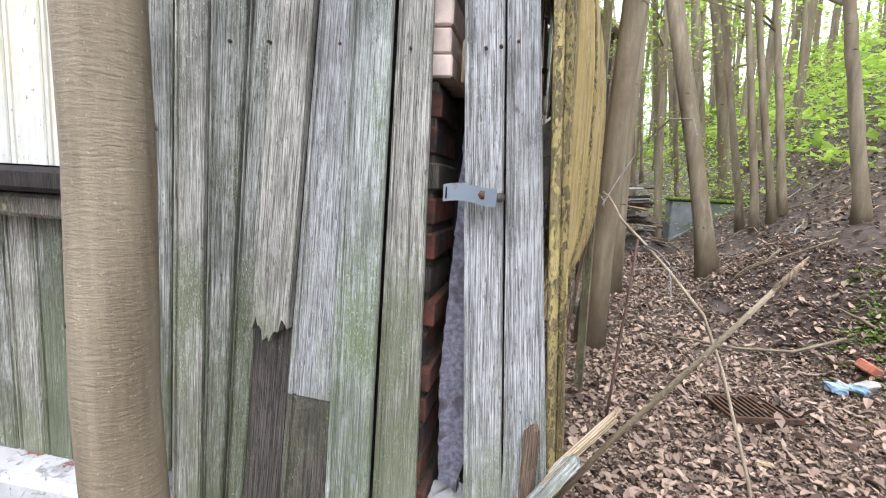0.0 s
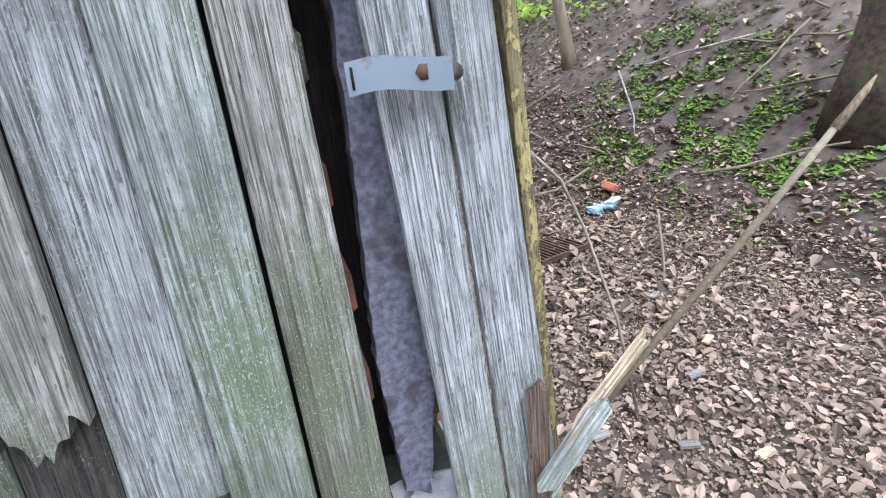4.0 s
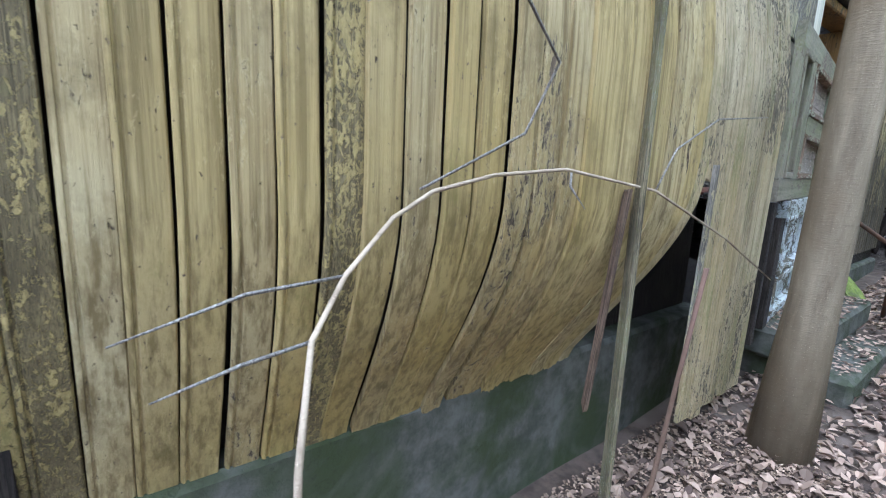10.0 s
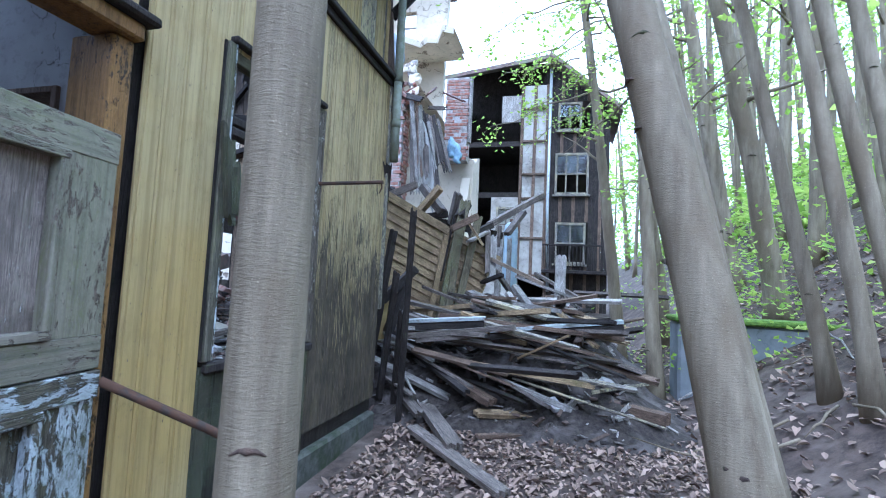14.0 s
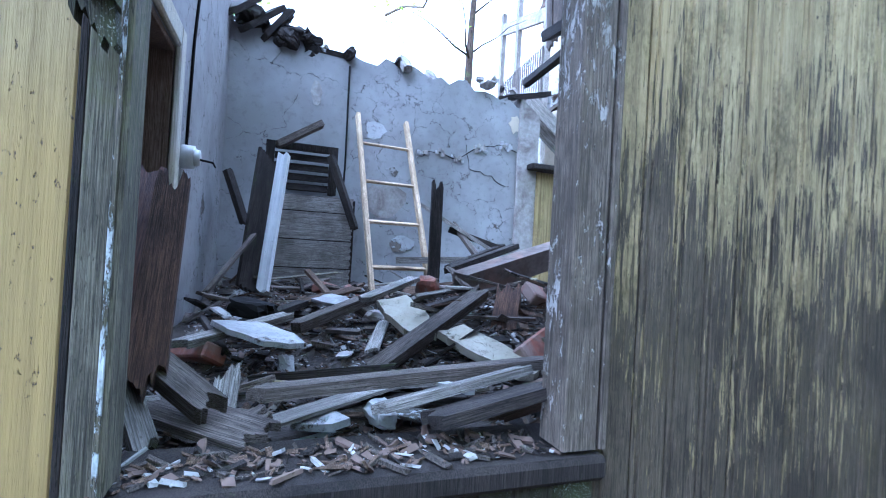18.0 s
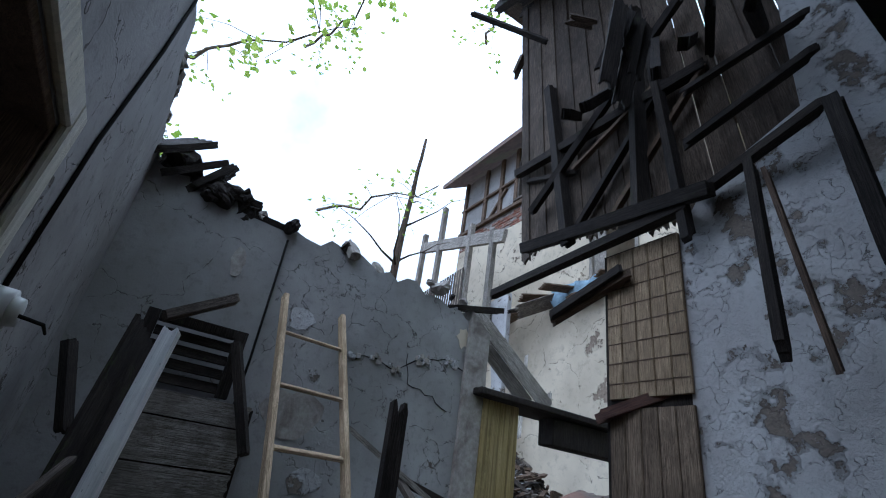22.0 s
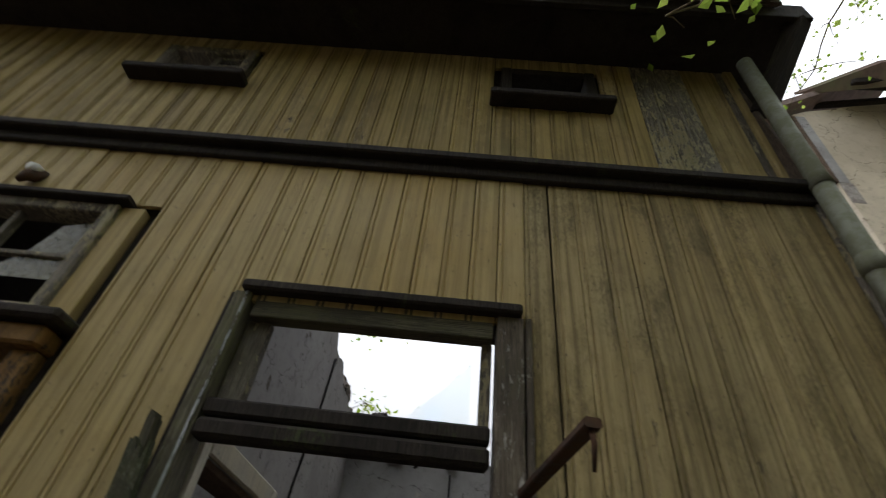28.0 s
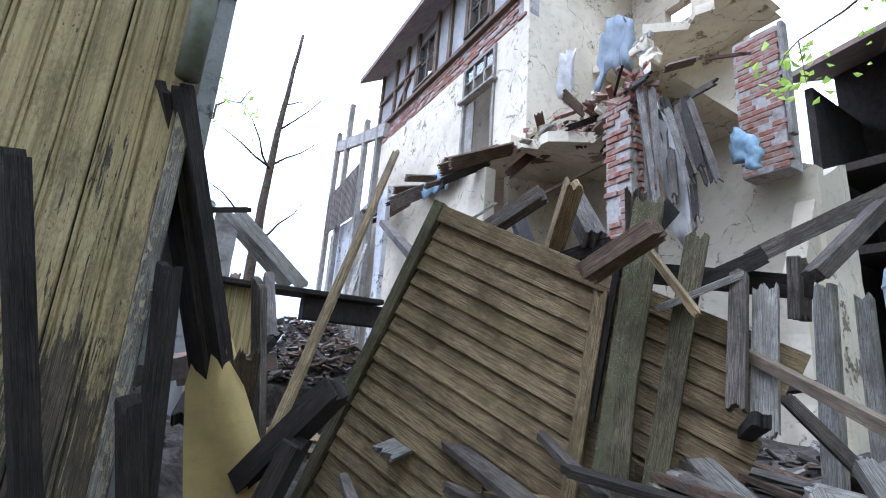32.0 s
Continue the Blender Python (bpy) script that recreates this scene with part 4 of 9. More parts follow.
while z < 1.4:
    block("brick", (-0.17, 0.92 + rk.uniform(0, 0.012), z), (-0.106 + rk.uniform(-0.012, 0.006), 1.19, z + 0.058), CREVICEB if rk.random() < 0.8 else WETSHADE, pier, 0.005)
    z += 0.0745
for zz, hh in ((1.435, 0.045), (1.482, 0.05), (1.536, 0.06), (1.6, 0.055), (1.662, 0.06), (1.728, 0.06)):
    block("brick", (-0.17, 0.925, zz), (-0.095 + rk.uniform(-0.006, 0.006), 1.19, zz + hh), plain("pale_split_brick", (0.62, 0.5, 0.42), 0.9, 0.25, 20.0) if zz < 1.59 else MORTAR, pier, 0.004)
block("wedge_block", (-0.072, 0.93, 1.425), (-0.03, 1.1, 1.51), PINE, None, 0.003, "raw pine block wedged in the wall split", "", "wood block")
slab = put("render_slab", wall_me(ragged([(-0.078, 0.535), (-0.034, 0.515), (-0.012, 0.68), (0.022, 0.86), (0.03, 1.0), (0.02, 1.38), (-0.06, 1.4), (-0.07, 1.1), (-0.088, 0.8), (-0.078, 0.535)], 0.02, 0.009, 3)[:-1], 0.04, SOOT, (1, 0, 0), (0, -1, 0)), Matrix.Translation((0, 0.955, 0)))
tagged(slab, "cracked violet-grey slab of render inside the wall split", "render slab")
for i in range(300):
    x, yy = rk.gauss(-0.025, 0.04), rk.uniform(0.83, 1.0)
    put("mortar_lump", chunk_me(rk.uniform(0.004, 0.012), plain("white_lime", (0.44, 0.42, 0.41), 0.95, 0.25, 30.0) if i == 0 else bpy.data.materials["white_lime"], i, 0.6), Matrix.Translation((x, yy, 0.365 + max(0.0, 0.16 - 1.6 * abs(x + 0.03)) * rk.random() + 0.35 * max(0.0, yy - 0.9))) @ Euler((rk.random(), rk.random(), rk.random() * 6)).to_matrix().to_4x4(), endwall)
put("lime_heap", chunk_me(0.2, bpy.data.materials["white_lime"], 77, 0.9), Matrix.Translation((-0.03, 0.965, 0.4)), endwall, "spilled pale lime in the split")
# steel strap with bolt
strap = tagged(empty("steel_strap"), "bent galvanised steel strap bolted across the split", "strap")
def strap_pt(u):
    return Vector((-0.078 + 0.105 * u, 0.842 - 0.028 * u * u, 1.203 + 0.004 * math.sin(u * 5)))
vs, fs = [], []
for i in range(9):
    p = strap_pt(i / 8)
    for dz in (-0.0165, 0.0165):
        for dy in (0.0, 0.003):
            vs.append(p + Vector((0, dy, dz)))
for i in range(8):
    a, b = i * 4, i * 4 + 4
    fs += [(a, a + 2, b + 2, b), (a + 1, b + 1, b + 3, a + 3), (a + 2, a + 3, b + 3, b + 2), (a, b, b + 1, a + 1)]
fs += [(0, 1, 3, 2), (32, 34, 35, 33)]
put("band", mesh_of("band", vs, fs, STEEL), None, strap)
put("bolt", tube_me([(0.0, 0.825, 1.203), (0.0, 0.85, 1.203)], [0.009, 0.009], RUST, 6), None, strap)
put("block", tube_me([(0.031, 0.818, 1.2), (0.031, 0.868, 1.2)], [0.009, 0.009], RAW, 10), None, strap, "small round wooden knob")
put("slot", tube_me([(-0.072, 0.8405, 1.193), (-0.072, 0.8405, 1.215)], [0.0015, 0.0015], BLACKGAP, 5), None, strap)
for x, z in ((-0.016, 1.476), (0.012, 1.479), (0.044, 1.487), (-0.305, 1.483), (-0.219, 1.476), (-0.27, 1.48), (-0.16, 1.474), (-0.38, 1.485), (-0.46, 1.488), (-0.55, 1.49)):
    put("nail", tube_me([(x, 0.868 if x > -0.1 else 0.862, z), (x, 0.89, z)], [0.0035, 0.0035], RUST, 6), None, endwall)
# splintered board at the corner and the long dry stick caught on it
beam("splintered_lath", (0.11, 0.83, 0.56), (0.205, 0.80, 0.73), 0.032, 0.012, GREY, 80, None, "snapped grey board end with raw orange splinters", "splintered board", rag=0.04)
beam("splintered_lath", (0.15, 0.82, 0.66), (0.26, 0.79, 0.82), 0.016, 0.01, PINE, 30, None, "fresh pale splinter of pine", "splintered board", rag=0.05)
beam("splintered_lath", (0.12, 0.845, 0.42), (0.125, 0.85, 0.75), 0.03, 0.014, BROWN, 0, None, "brown split board end at the wall foot", "splintered board", rag=0.03)
st = put("dry_stick", tube_me([(0.17, 0.86, 0.58), (0.26, 0.81, 0.76), (0.37, 0.75, 0.95), (0.474, 0.70, 1.13)], [0.006, 0.006, 0.005, 0.004], BARK, 6))
tagged(st, "long dry grey stick leaning from the splintered corner", "stick")
put("tip", tube_me([(0.452, 0.711, 1.09), (0.474, 0.70, 1.13), (0.482, 0.697, 1.145)], [0.006, 0.004, 0.001], PINE, 6), None, st)

# ---- panelled door ----
ANG = math.atan2(0.29, 2.08)
DM = Matrix(((math.sin(ANG), math.cos(ANG), 0, 0.035), (-math.cos(ANG), math.sin(ANG), 0, 6.405), (0, 0, 1, 0), (0, 0, 0, 1)))
door = tagged(empty("door_front", DM), "wide panelled wooden door, grey-green above and flaking white below, pushed out of line", "door", "", "structure")


def dpiece(name, u0, u1, z0, z1, n0, n1, material, bev=0.006, label="", along_u=False):
    """A member of the door: u from its jamb, n out of its face. Grain runs along the longer side."""
    if along_u or (u1 - u0) > (z1 - z0):
        me = board_me(u1 - u0, z1 - z0, n1 - n0, material)
        m = Matrix(((0, 0, 1, u0), (0, 1, 0, (n0 + n1) / 2), (-1, 0, 0, (z0 + z1) / 2), (0, 0, 0, 1)))
    else:
        me = board_me(z1 - z0, u1 - u0, n1 - n0, material)
        m = Matrix.Translation(((u0 + u1) / 2, (n0 + n1) / 2, z0))
    return put(name, me, m, door, label)


def panel(u0, u1, z0, z1, material, boards, mould, n=-0.042):
    """A sunk panel of horizontal or upright boards with mouldings round it."""
    if boards > 0:
        h = (z1 - z0) / boards
        for i in range(boards):
            dpiece("panel", u0, u1, z0 + i * h + 0.001, z0 + (i + 1) * h - 0.001, n, n + 0.014, material, along_u=True)
    else:
        dpiece("panel", u0, u1, z0, z1, n, n + 0.014, material)
    if mould:
        dpiece("moulding", u0 - 0.002, u1 + 0.002, z0 - 0.002, z0 + 0.03, n + 0.013, 0.022, mould)
        dpiece("moulding", u0 - 0.002, u1 + 0.002, z1 - 0.03, z1 + 0.002, n + 0.013, 0.022, mould)
        dpiece("moulding", u0 - 0.002, u0 + 0.028, z0 + 0.031, z1 - 0.031, n + 0.013, 0.02, mould)
        dpiece("moulding", u1 - 0.028, u1 + 0.002, z0 + 0.031, z1 - 0.031, n + 0.013, 0.02, mould)


REDDISH = wood("worn_red_brown_moulding", (0.34, 0.24, 0.17), (0.17, 0.11, 0.07), paint=(0.34, 0.35, 0.25), keep=0.45, moss=0.2)
# upper half, grey-green
dpiece("rail", 0.0, 2.12, 1.09, 1.215, -0.03, 0.012, DOORP, label="mossy grey-green rail")
dpiece("rail", 0.0, 2.12, 1.855, 1.975, -0.03, 0.012, DOORP)
dpiece("stile", 0.0, 0.21, 1.216, 1.854, -0.03, 0.01, DOORP)
dpiece("stile", 0.53, 0.63, 1.216, 1.854, -0.03, 0.01, DOORP)
dpiece("stile", 1.60, 1.80, 1.216, 1.854, -0.03, 0.01, DOORP)
dpiece("stile", 2.03, 2.12, 1.216, 1.854, -0.03, 0.01, DOORP)
dpiece("rail", 0.631, 1.599, 1.47, 1.575, -0.03, 0.012, DOORP)
panel(0.21, 0.53, 1.216, 1.854, PANELP, 0, DOORP)
panel(0.63, 1.60, 1.216, 1.47, PANELP, 2, REDDISH)
panel(0.63, 1.60, 1.576, 1.854, PANELP, 3, REDDISH)
panel(1.80, 2.03, 1.216, 1.854, PANELP, 0, DOORP)
# lower half, flaking white
dpiece("rail", 0.0, 1.76, 0.985, 1.085, -0.03, 0.02, FLAKY, label="rail with flaking white paint and black moss")
dpiece("stile", 0.0, 0.21, 0.32, 0.984, -0.035, 0.008, FLAKY)
dpiece("stile", 0.63, 0.78, 0.32, 0.984, -0.035, 0.008, ROTB)
dpiece("stile", 1.69, 1.82, 0.32, 0.984, -0.035, 0.008, DARK)
panel(0.21, 0.63, 0.48, 0.984, FLAKY, 0, FLAKY)
panel(0.78, 1.69, 0.64, 0.984, FLAKY, 4, FLAKY)
panel(0.78, 1.69, 0.38, 0.62, FLAKY, 2, FLAKY)
dpiece("rail", 0.211, 0.629, 0.32, 0.478, -0.03, 0.004, FLAKY)
dpiece("rail", 0.781, 1.689, 0.32, 0.378, -0.03, 0.004, FLAKY)
for i in range(4):
    dpiece("plank", 1.83 + i * 0.06, 1.885 + i * 0.06, 0.30, 0.98, -0.07, -0.05, BARE)
dpiece("stile", 2.06, 2.12, 0.30, 1.085, -0.04, 0.01, DARK)
for u in (0.88, 0.96):
    put("keyhole", tube_me([(u, 0.009, 1.15), (u, 0.0145, 1.15)], [0.012, 0.012], BLACKGAP, 8), None, door)
# opening above, lintel, jambs
port = tagged(empty("door_frame"), "weathered wooden door frame and lintel with a broken fanlight above", "door frame", "", "structure")
part("lintel", box_bm((-0.12, 5.24, 2.37), (0.06, 6.46, 2.44), 0.01), JAMBW, port)
part("lintel_moulding", box_bm((-0.02, 5.2, 2.442), (0.1, 6.5, 2.485), 0.012), DARK, port)
part("jamb", box_bm((-0.2, 6.36, 0.3), (0.02, 6.45, 2.369), 0.008), JAMBW, port)
part("jamb", box_bm((-0.2, 5.22, 1.98), (0.03, 5.3, 2.369), 0.008), CREAM, port)
for i in range(9):
    yb = 4.36 + i * 0.098
    put("board", board_me(1.1, 0.095, 0.02, CREAM if i > 6 else BARE, bead=True), Matrix.Translation((wall_x(yb, 2.2) + 0.0, yb, 1.96)) @ Matrix.Rotation(radians(90), 4, "Z"), front)
# fanlight
# Dirt film, with the trees' yellow-green reflection mixed into the pane colour.
TINTPANE, dp_t, dp_b = nodes_of("dirty_glass_with_reflection", 0.25)
dp_b.inputs["Transmission Weight"].default_value = 0.5
dp_t.links.new(ramp(dp_t, noise_of(dp_t, coords(dp_t, (1, 1, 1), True), 40.0, 6.0, 0.7), 0.4, 0.65, (0.16, 0.155, 0.09), (0.34, 0.33, 0.25)), dp_b.inputs["Base Color"])
fan = tagged(empty("window_fanlight"), "fanlight over the door with broken dirty panes and thin bars", "window", "", "structure")
window_frame("frame", 5.3, 6.36, 2.488, 3.0, 0.03, 0.05, 0.1, BARE, fan)
part("head", box_bm((-0.02, 5.27, 3.002), (0.06, 6.4, 3.03), 0.006), DARK, fan)
part("filler", box_bm((-0.12, 6.365, 2.49), (0.012, 6.455, 3.0), 0.003), PALEY, fan)
for yb in (5.62, 5.95):
    part("bar", box_bm((-0.04, yb, 2.53), (0.0, yb + 0.022, 2.948), 0.003), BARE, fan)
for (y0, y1) in ((5.35, 5.62), (5.642, 5.95), (5.972, 6.31)):
    part("bar", box_bm((-0.035, y0, 2.74), (-0.005, y1, 2.76), 0.003), BARE, fan)
for k, pts in enumerate((((5.36, 2.65), (5.6, 2.65), (5.6, 2.78), (5.45, 2.74)), ((5.65, 2.65), (5.94, 2.65), (5.94, 2.72), (5.8, 2.78), (5.7, 2.7)), ((5.98, 2.65), (6.3, 2.65), (6.3, 2.94), (6.16, 2.9), (6.1, 2.75)))):
    v = [(-0.022, y, z) for y, z in pts] + [(-0.019, y, z) for y, z in pts]
    n = len(pts)
    put("pane", mesh_of("pane", v, [tuple(range(n))[::-1], tuple(range(n, 2 * n))] + [(i, (i + 1) % n, n + (i + 1) % n, n + i) for i in range(n)], TINTPANE), None, fan, "cracked dusty pane tinted by reflected trees").visible_shadow = False
# upper windows
for y0, y1 in ((5.81, 6.37), (7.84, 8.38)):
    uw = tagged(empty("window_upper"), "upper window with a rotten frame and missing panes", "window", "front upper windows", "structure")
    window_frame("frame", y0, y1, 4.1, 4.46, UPX + 0.02, 0.06, 0.1, BARE if y0 < 7 else DARK, uw)
    part("sill", box_bm((UPX - 0.02, y0 - 0.06, 4.05), (UPX + 0.1, y1 + 0.06, 4.098), 0.008), DARK, uw)
    if y0 < 7:
        part("sash", box_bm((UPX - 0.05, 6.11, 4.16), (UPX - 0.01, 6.15, 4.4), 0.004), BARE, uw)
        for z0, z1 in ((4.16, 4.22), (4.24, 4.3), (4.32, 4.38)):
            part("pane", box_bm((UPX - 0.034, 6.152, z0), (UPX - 0.03, 6.308, z1)), GLASSM, uw).visible_shadow = False
            part("bar", box_bm((UPX - 0.045, 6.151, z1 + 0.001), (UPX - 0.015, 6.309, z1 + 0.018), 0.002), BARE, uw)
# dark rooms behind upper windows
upper = tagged(empty("upper_rooms"), "dim boarded upper rooms behind the front", "room", "", "structure")
block("wall_back", (-2.6, 0.7, 3.3), (-2.5, 4.3, 5.6), PLASTER, upper, 0.0)
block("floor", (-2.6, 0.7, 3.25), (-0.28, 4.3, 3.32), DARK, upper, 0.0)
# porcelain lamp holder above the fanlight
lamp = tagged(empty("wall_lamp"), "small broken porcelain lamp holder on the yellow boards", "lamp")
put("socket", tube_me([(0.03, 5.93, 3.135), (0.055, 5.93, 3.13), (0.075, 5.93, 3.12)], [0.022, 0.026, 0.022], PORCELAIN, 12), None, lamp)
put("bracket", tube_me([(-0.005, 5.93, 3.13), (0.03, 5.93, 3.12), (0.06, 5.93, 3.085), (0.065, 5.92, 3.05)], [0.04, 0.032, 0.024, 0.012], RUST, 8), None, lamp)
# shutter hook
hook = tagged(empty("shutter_hook"), "dark iron bar with a bent hook beside the window", "iron hook")
put("bar", board_me(0.46, 0.035, 0.02, RUST), axis_pose((0.02, 7.93, 2.12), (0.475, 7.99, 2.14)), hook)
put("hook", tube_me([(0.462, 7.99, 2.135), (0.468, 7.99, 2.1), (0.45, 7.99, 2.06)], [0.007, 0.006, 0.004], RUST, 6), None, hook)
# steps and handrail
steps = tagged(empty("door_steps"), "two worn mossy concrete steps before the door", "steps")
part("step", box_bm((-0.02, 4.75, 0.1), (0.5, 6.33, 0.29), 0.025), CONCRETE, steps, "upper step strewn with paint flakes")
part("step", box_bm((0.36, 4.8, -0.2), (0.72, 5.9, 0.10), 0.03), CONCRETE, steps)
part("footing", box_bm((0.05, 4.85, -0.3), (0.45, 6.3, 0.1), 0.02), CONCRETE, steps)
rst = random.Random(19)
sv, sf = [], []
for i in range(1100):
    x, y = rst.uniform(0.02, 0.8), rst.uniform(4.75, 6.3)
    z = 0.295 if x < 0.49 else 0.108
    if x > 0.49 and (y > 5.88 or y < 4.83 or x > 0.7):
        continue
    k, s_, an = len(sv), rst.uniform(0.02, 0.055), rst.uniform(0, 6.3)
    for u, v in ((-0.5, 0), (0, -0.32), (0.5, 0), (0, 0.32)):
        sv.append((x + s_ * (u * math.cos(an) - v * math.sin(an)), y + s_ * (u * math.sin(an) + v * math.cos(an)), z + rst.uniform(0.0, 0.012)))
    sf.append((k, k + 1, k + 2, k + 3))
tagged(put("fallen_leaves", mesh_of("fallen_leaves", sv, sf, LITTER)), "dead leaves and paint flakes lying on the steps", "leaves", "", "stuff")
railg = tagged(empty("handrail"), "bent rusty iron handrail by the steps", "handrail")
put("rail", tube_me([(0.04, 6.42, 1.04), (0.3, 6.7, 0.82), (0.47, 6.88, 0.665), (0.5, 6.91, 0.6), (0.5, 6.91, 0.0)], [0.018] * 5, RUST, 10), None, railg)
MOSSTONE = rubble("moss_covered_stone", (0.20, 0.24, 0.05), (0.10, 0.125, 0.03), (0.12, 0.115, 0.085), 16.0, crack=0.2, stain_at=0.52, bumpy=0.03)
slabm = put("stone_slab", chunk_me(0.5, MOSSTONE, 4, 0.18), Matrix.Translation((0.2, 7.15, 0.16)) @ Euler((radians(15), radians(50), radians(10))).to_matrix().to_4x4())
tagged(slabm, "mossy stone slab leaning against the wall foot", "stone slab")
REDSTEM = bark("red_brown_sapling_bark", (0.15, 0.088, 0.062), (0.07, 0.04, 0.028), (0.11, 0.07, 0.045))
# hanging loose boards over the hole in the front
for (a, b, ww, mm) in (((0.40, 2.84, 2.3), (0.43, 2.82, 0.02), 0.05, OLDPOST), ((0.415, 2.762, 1.16), (0.33, 2.79, 0.38), 0.02, BROWN), ((0.40, 3.39, 1.24), (0.42, 3.32, 0.5), 0.055, BARE)):
    beam("loose_board", b, a, ww, 0.018, mm, 90, None, "loose splintered board hanging off the sagging front", "board", rag=0.05)
tagged(put("sapling_stump", tube_me([(0.58, 2.66, -0.1), (0.6, 2.68, 0.15), (0.62, 2.74, 0.3), (0.645, 2.745, 0.62), (0.671, 2.764, 0.978)], [0.009, 0.008, 0.008, 0.007, 0.007], REDSTEM, 8)), "thin red-brown sapling stem cut off short", "sapling")
# long twig across the front
TWIGB = bark("dry_twig_bark", (0.42, 0.34, 0.24), (0.20, 0.15, 0.10), (0.3, 0.24, 0.16))
tw = tagged(empty("dry_twig"), "long pale dry twig arching across the yellow boards", "twig")
put("stem", tube_me([(0.93, 1.53, -0.12), (0.85, 1.56, 0.3), (0.74, 1.6, 0.66), (0.674, 1.632, 0.831), (0.568, 1.695, 0.961), (0.503, 1.782, 1.037), (0.43, 1.92, 1.12), (0.415, 2.025, 1.169), (0.415, 2.2, 1.205), (0.42, 2.449, 1.223), (0.425, 2.908, 1.165), (0.43, 3.5, 0.97), (0.43, 4.12, 0.72)], [0.006, 0.006, 0.0055, 0.0055, 0.005, 0.005, 0.005, 0.005, 0.0048, 0.0048, 0.0045, 0.004, 0.003], TWIGB, 7), None, tw)
for q in (((0.503, 1.782, 1.037), (0.51, 1.62, 1.03), (0.527, 1.449, 0.991)), ((0.568, 1.695, 0.961), (0.55, 1.6, 0.94), (0.528, 1.489, 0.904)), ((0.366, 2.025, 1.169), (0.46, 2.24, 1.3), (0.54, 2.24, 1.44), (0.6, 2.05, 1.53), (0.63, 1.85, 1.5), (0.621, 1.752, 1.432)), ((0.425, 2.908, 1.165), (0.43, 3.0, 1.3), (0.42, 3.3, 1.42), (0.44, 3.7, 1.46)), ((0.4, 2.5, 1.22), (0.43, 2.46, 1.18), (0.44, 2.52, 1.12))):
    put("shoot", tube_me(q, [0.0035] * (len(q) - 1) + [0.0015], PALE, 5), None, tw)

# ---- roofless room behind the window ----
room = tagged(empty("ruined_room"), "roofless plastered room heaped with timber and rubble", "room", "", "structure")
LY, BX, RY = 6.76, -3.45, 9.15
rm_ = random.Random(88)
# left wall with a doorway
lw = [(0.2, 0.2), (0.62, 0.2), (0.62, 2.3), (1.5, 2.3), (1.5, 0.2), (3.6, 0.2)] + ragged([(3.6, 3.35), (2.3, 3.6), (1.2, 3.75), (0.2, 3.9)], 0.1, 0.05, 2)
put("wall_left", wall_me(lw, 0.14, PLASTER, (-1, 0, 0), (0, 1, 0)), Matrix.Translation((0, LY, 0)), room, "grey-white plaster wall with cracks and a soot stain")
bw = [(LY - 0.14, 0.2), (9.66, 0.2), (9.66, 3.0)] + ragged([(9.66, 3.0), (8.9, 3.14), (8.0, 3.2), (7.4, 3.22), (LY - 0.14, 3.35)], 0.09, 0.05, 3)[1:]
put("wall_back", wall_me(bw, 0.2, PLASTER, (0, 1, 0), (1, 0, 0)), Matrix.Translation((BX, 0, 0)), room, "tall grey plaster wall cracked and broken off at the top")
put("wall_right", wall_me([(0.2, 0.2), (1.22, 0.2), (1.22, 2.86), (1.05, 3.1), (0.6, 3.3), (0.55, 4.9), (0.2, 4.9)], 0.1, PEEL, (-1, 0, 0), (0, -1, 0)), Matrix.Translation((0, RY, 0)), room, "end wall with thick blistered plaster")
put("wall_corner", wall_me(ragged([(9.5, 0.2), (9.72, 0.2), (9.72, 2.9), (9.5, 3.1), (9.5, 0.2)], 0.15, 0.02, 4)[:-1], 0.25, MORTAR, (0, 1, 0), (1, 0, 0)), Matrix.Translation((BX + 0.04, 0, 0)), room)
# door architrave
for q in (((-1.6, LY + 0.002, 0.9), (-1.5, LY + 0.03, 2.4)), ((-0.62, LY + 0.002, 0.9), (-0.54, LY + 0.03, 2.4)), ((-1.5, LY + 0.002, 2.3), (-0.62, LY + 0.03, 2.4))):
    part("architrave", box_bm(q[0], q[1], 0.008), CREAM, room)
for q in (((-1.52, LY - 0.16, 0.6), (-1.485, LY, 2.3)), ((-0.635, LY - 0.16, 0.6), (-0.6, LY, 2.3)), ((-1.485, LY - 0.16, 2.27), (-0.635, LY, 2.3))):
    part("door_lining", box_bm(q[0], q[1], 0.003), BROWN, room)
# next room, behind the front door
hall = tagged(empty("hall"), "bare white plastered hall behind the front door", "room", "", "structure")
block("wall_back", (-2.35, 3.6, 0.0), (-2.2, 6.62, 3.25), PLASTER, hall, 0.0)
block("wall_side", (-2.35, 4.0, 0.0), (-0.25, 4.15, 3.25), PLASTER, hall, 0.0)
block("floor", (-2.35, 4.0, -0.2), (-0.2, 6.62, 0.3), DARK, hall, 0.0)
block("upper_floor", (-1.35, 4.16, 3.2), (-0.16, 6.6, 3.36), DARK, hall, 0.004, "dark broken upper floor over the hall")
part("shelf_moulding", box_bm((-2.2, 5.2, 1.75), (-2.1, 6.2, 1.83), 0.01), BROWN, hall)
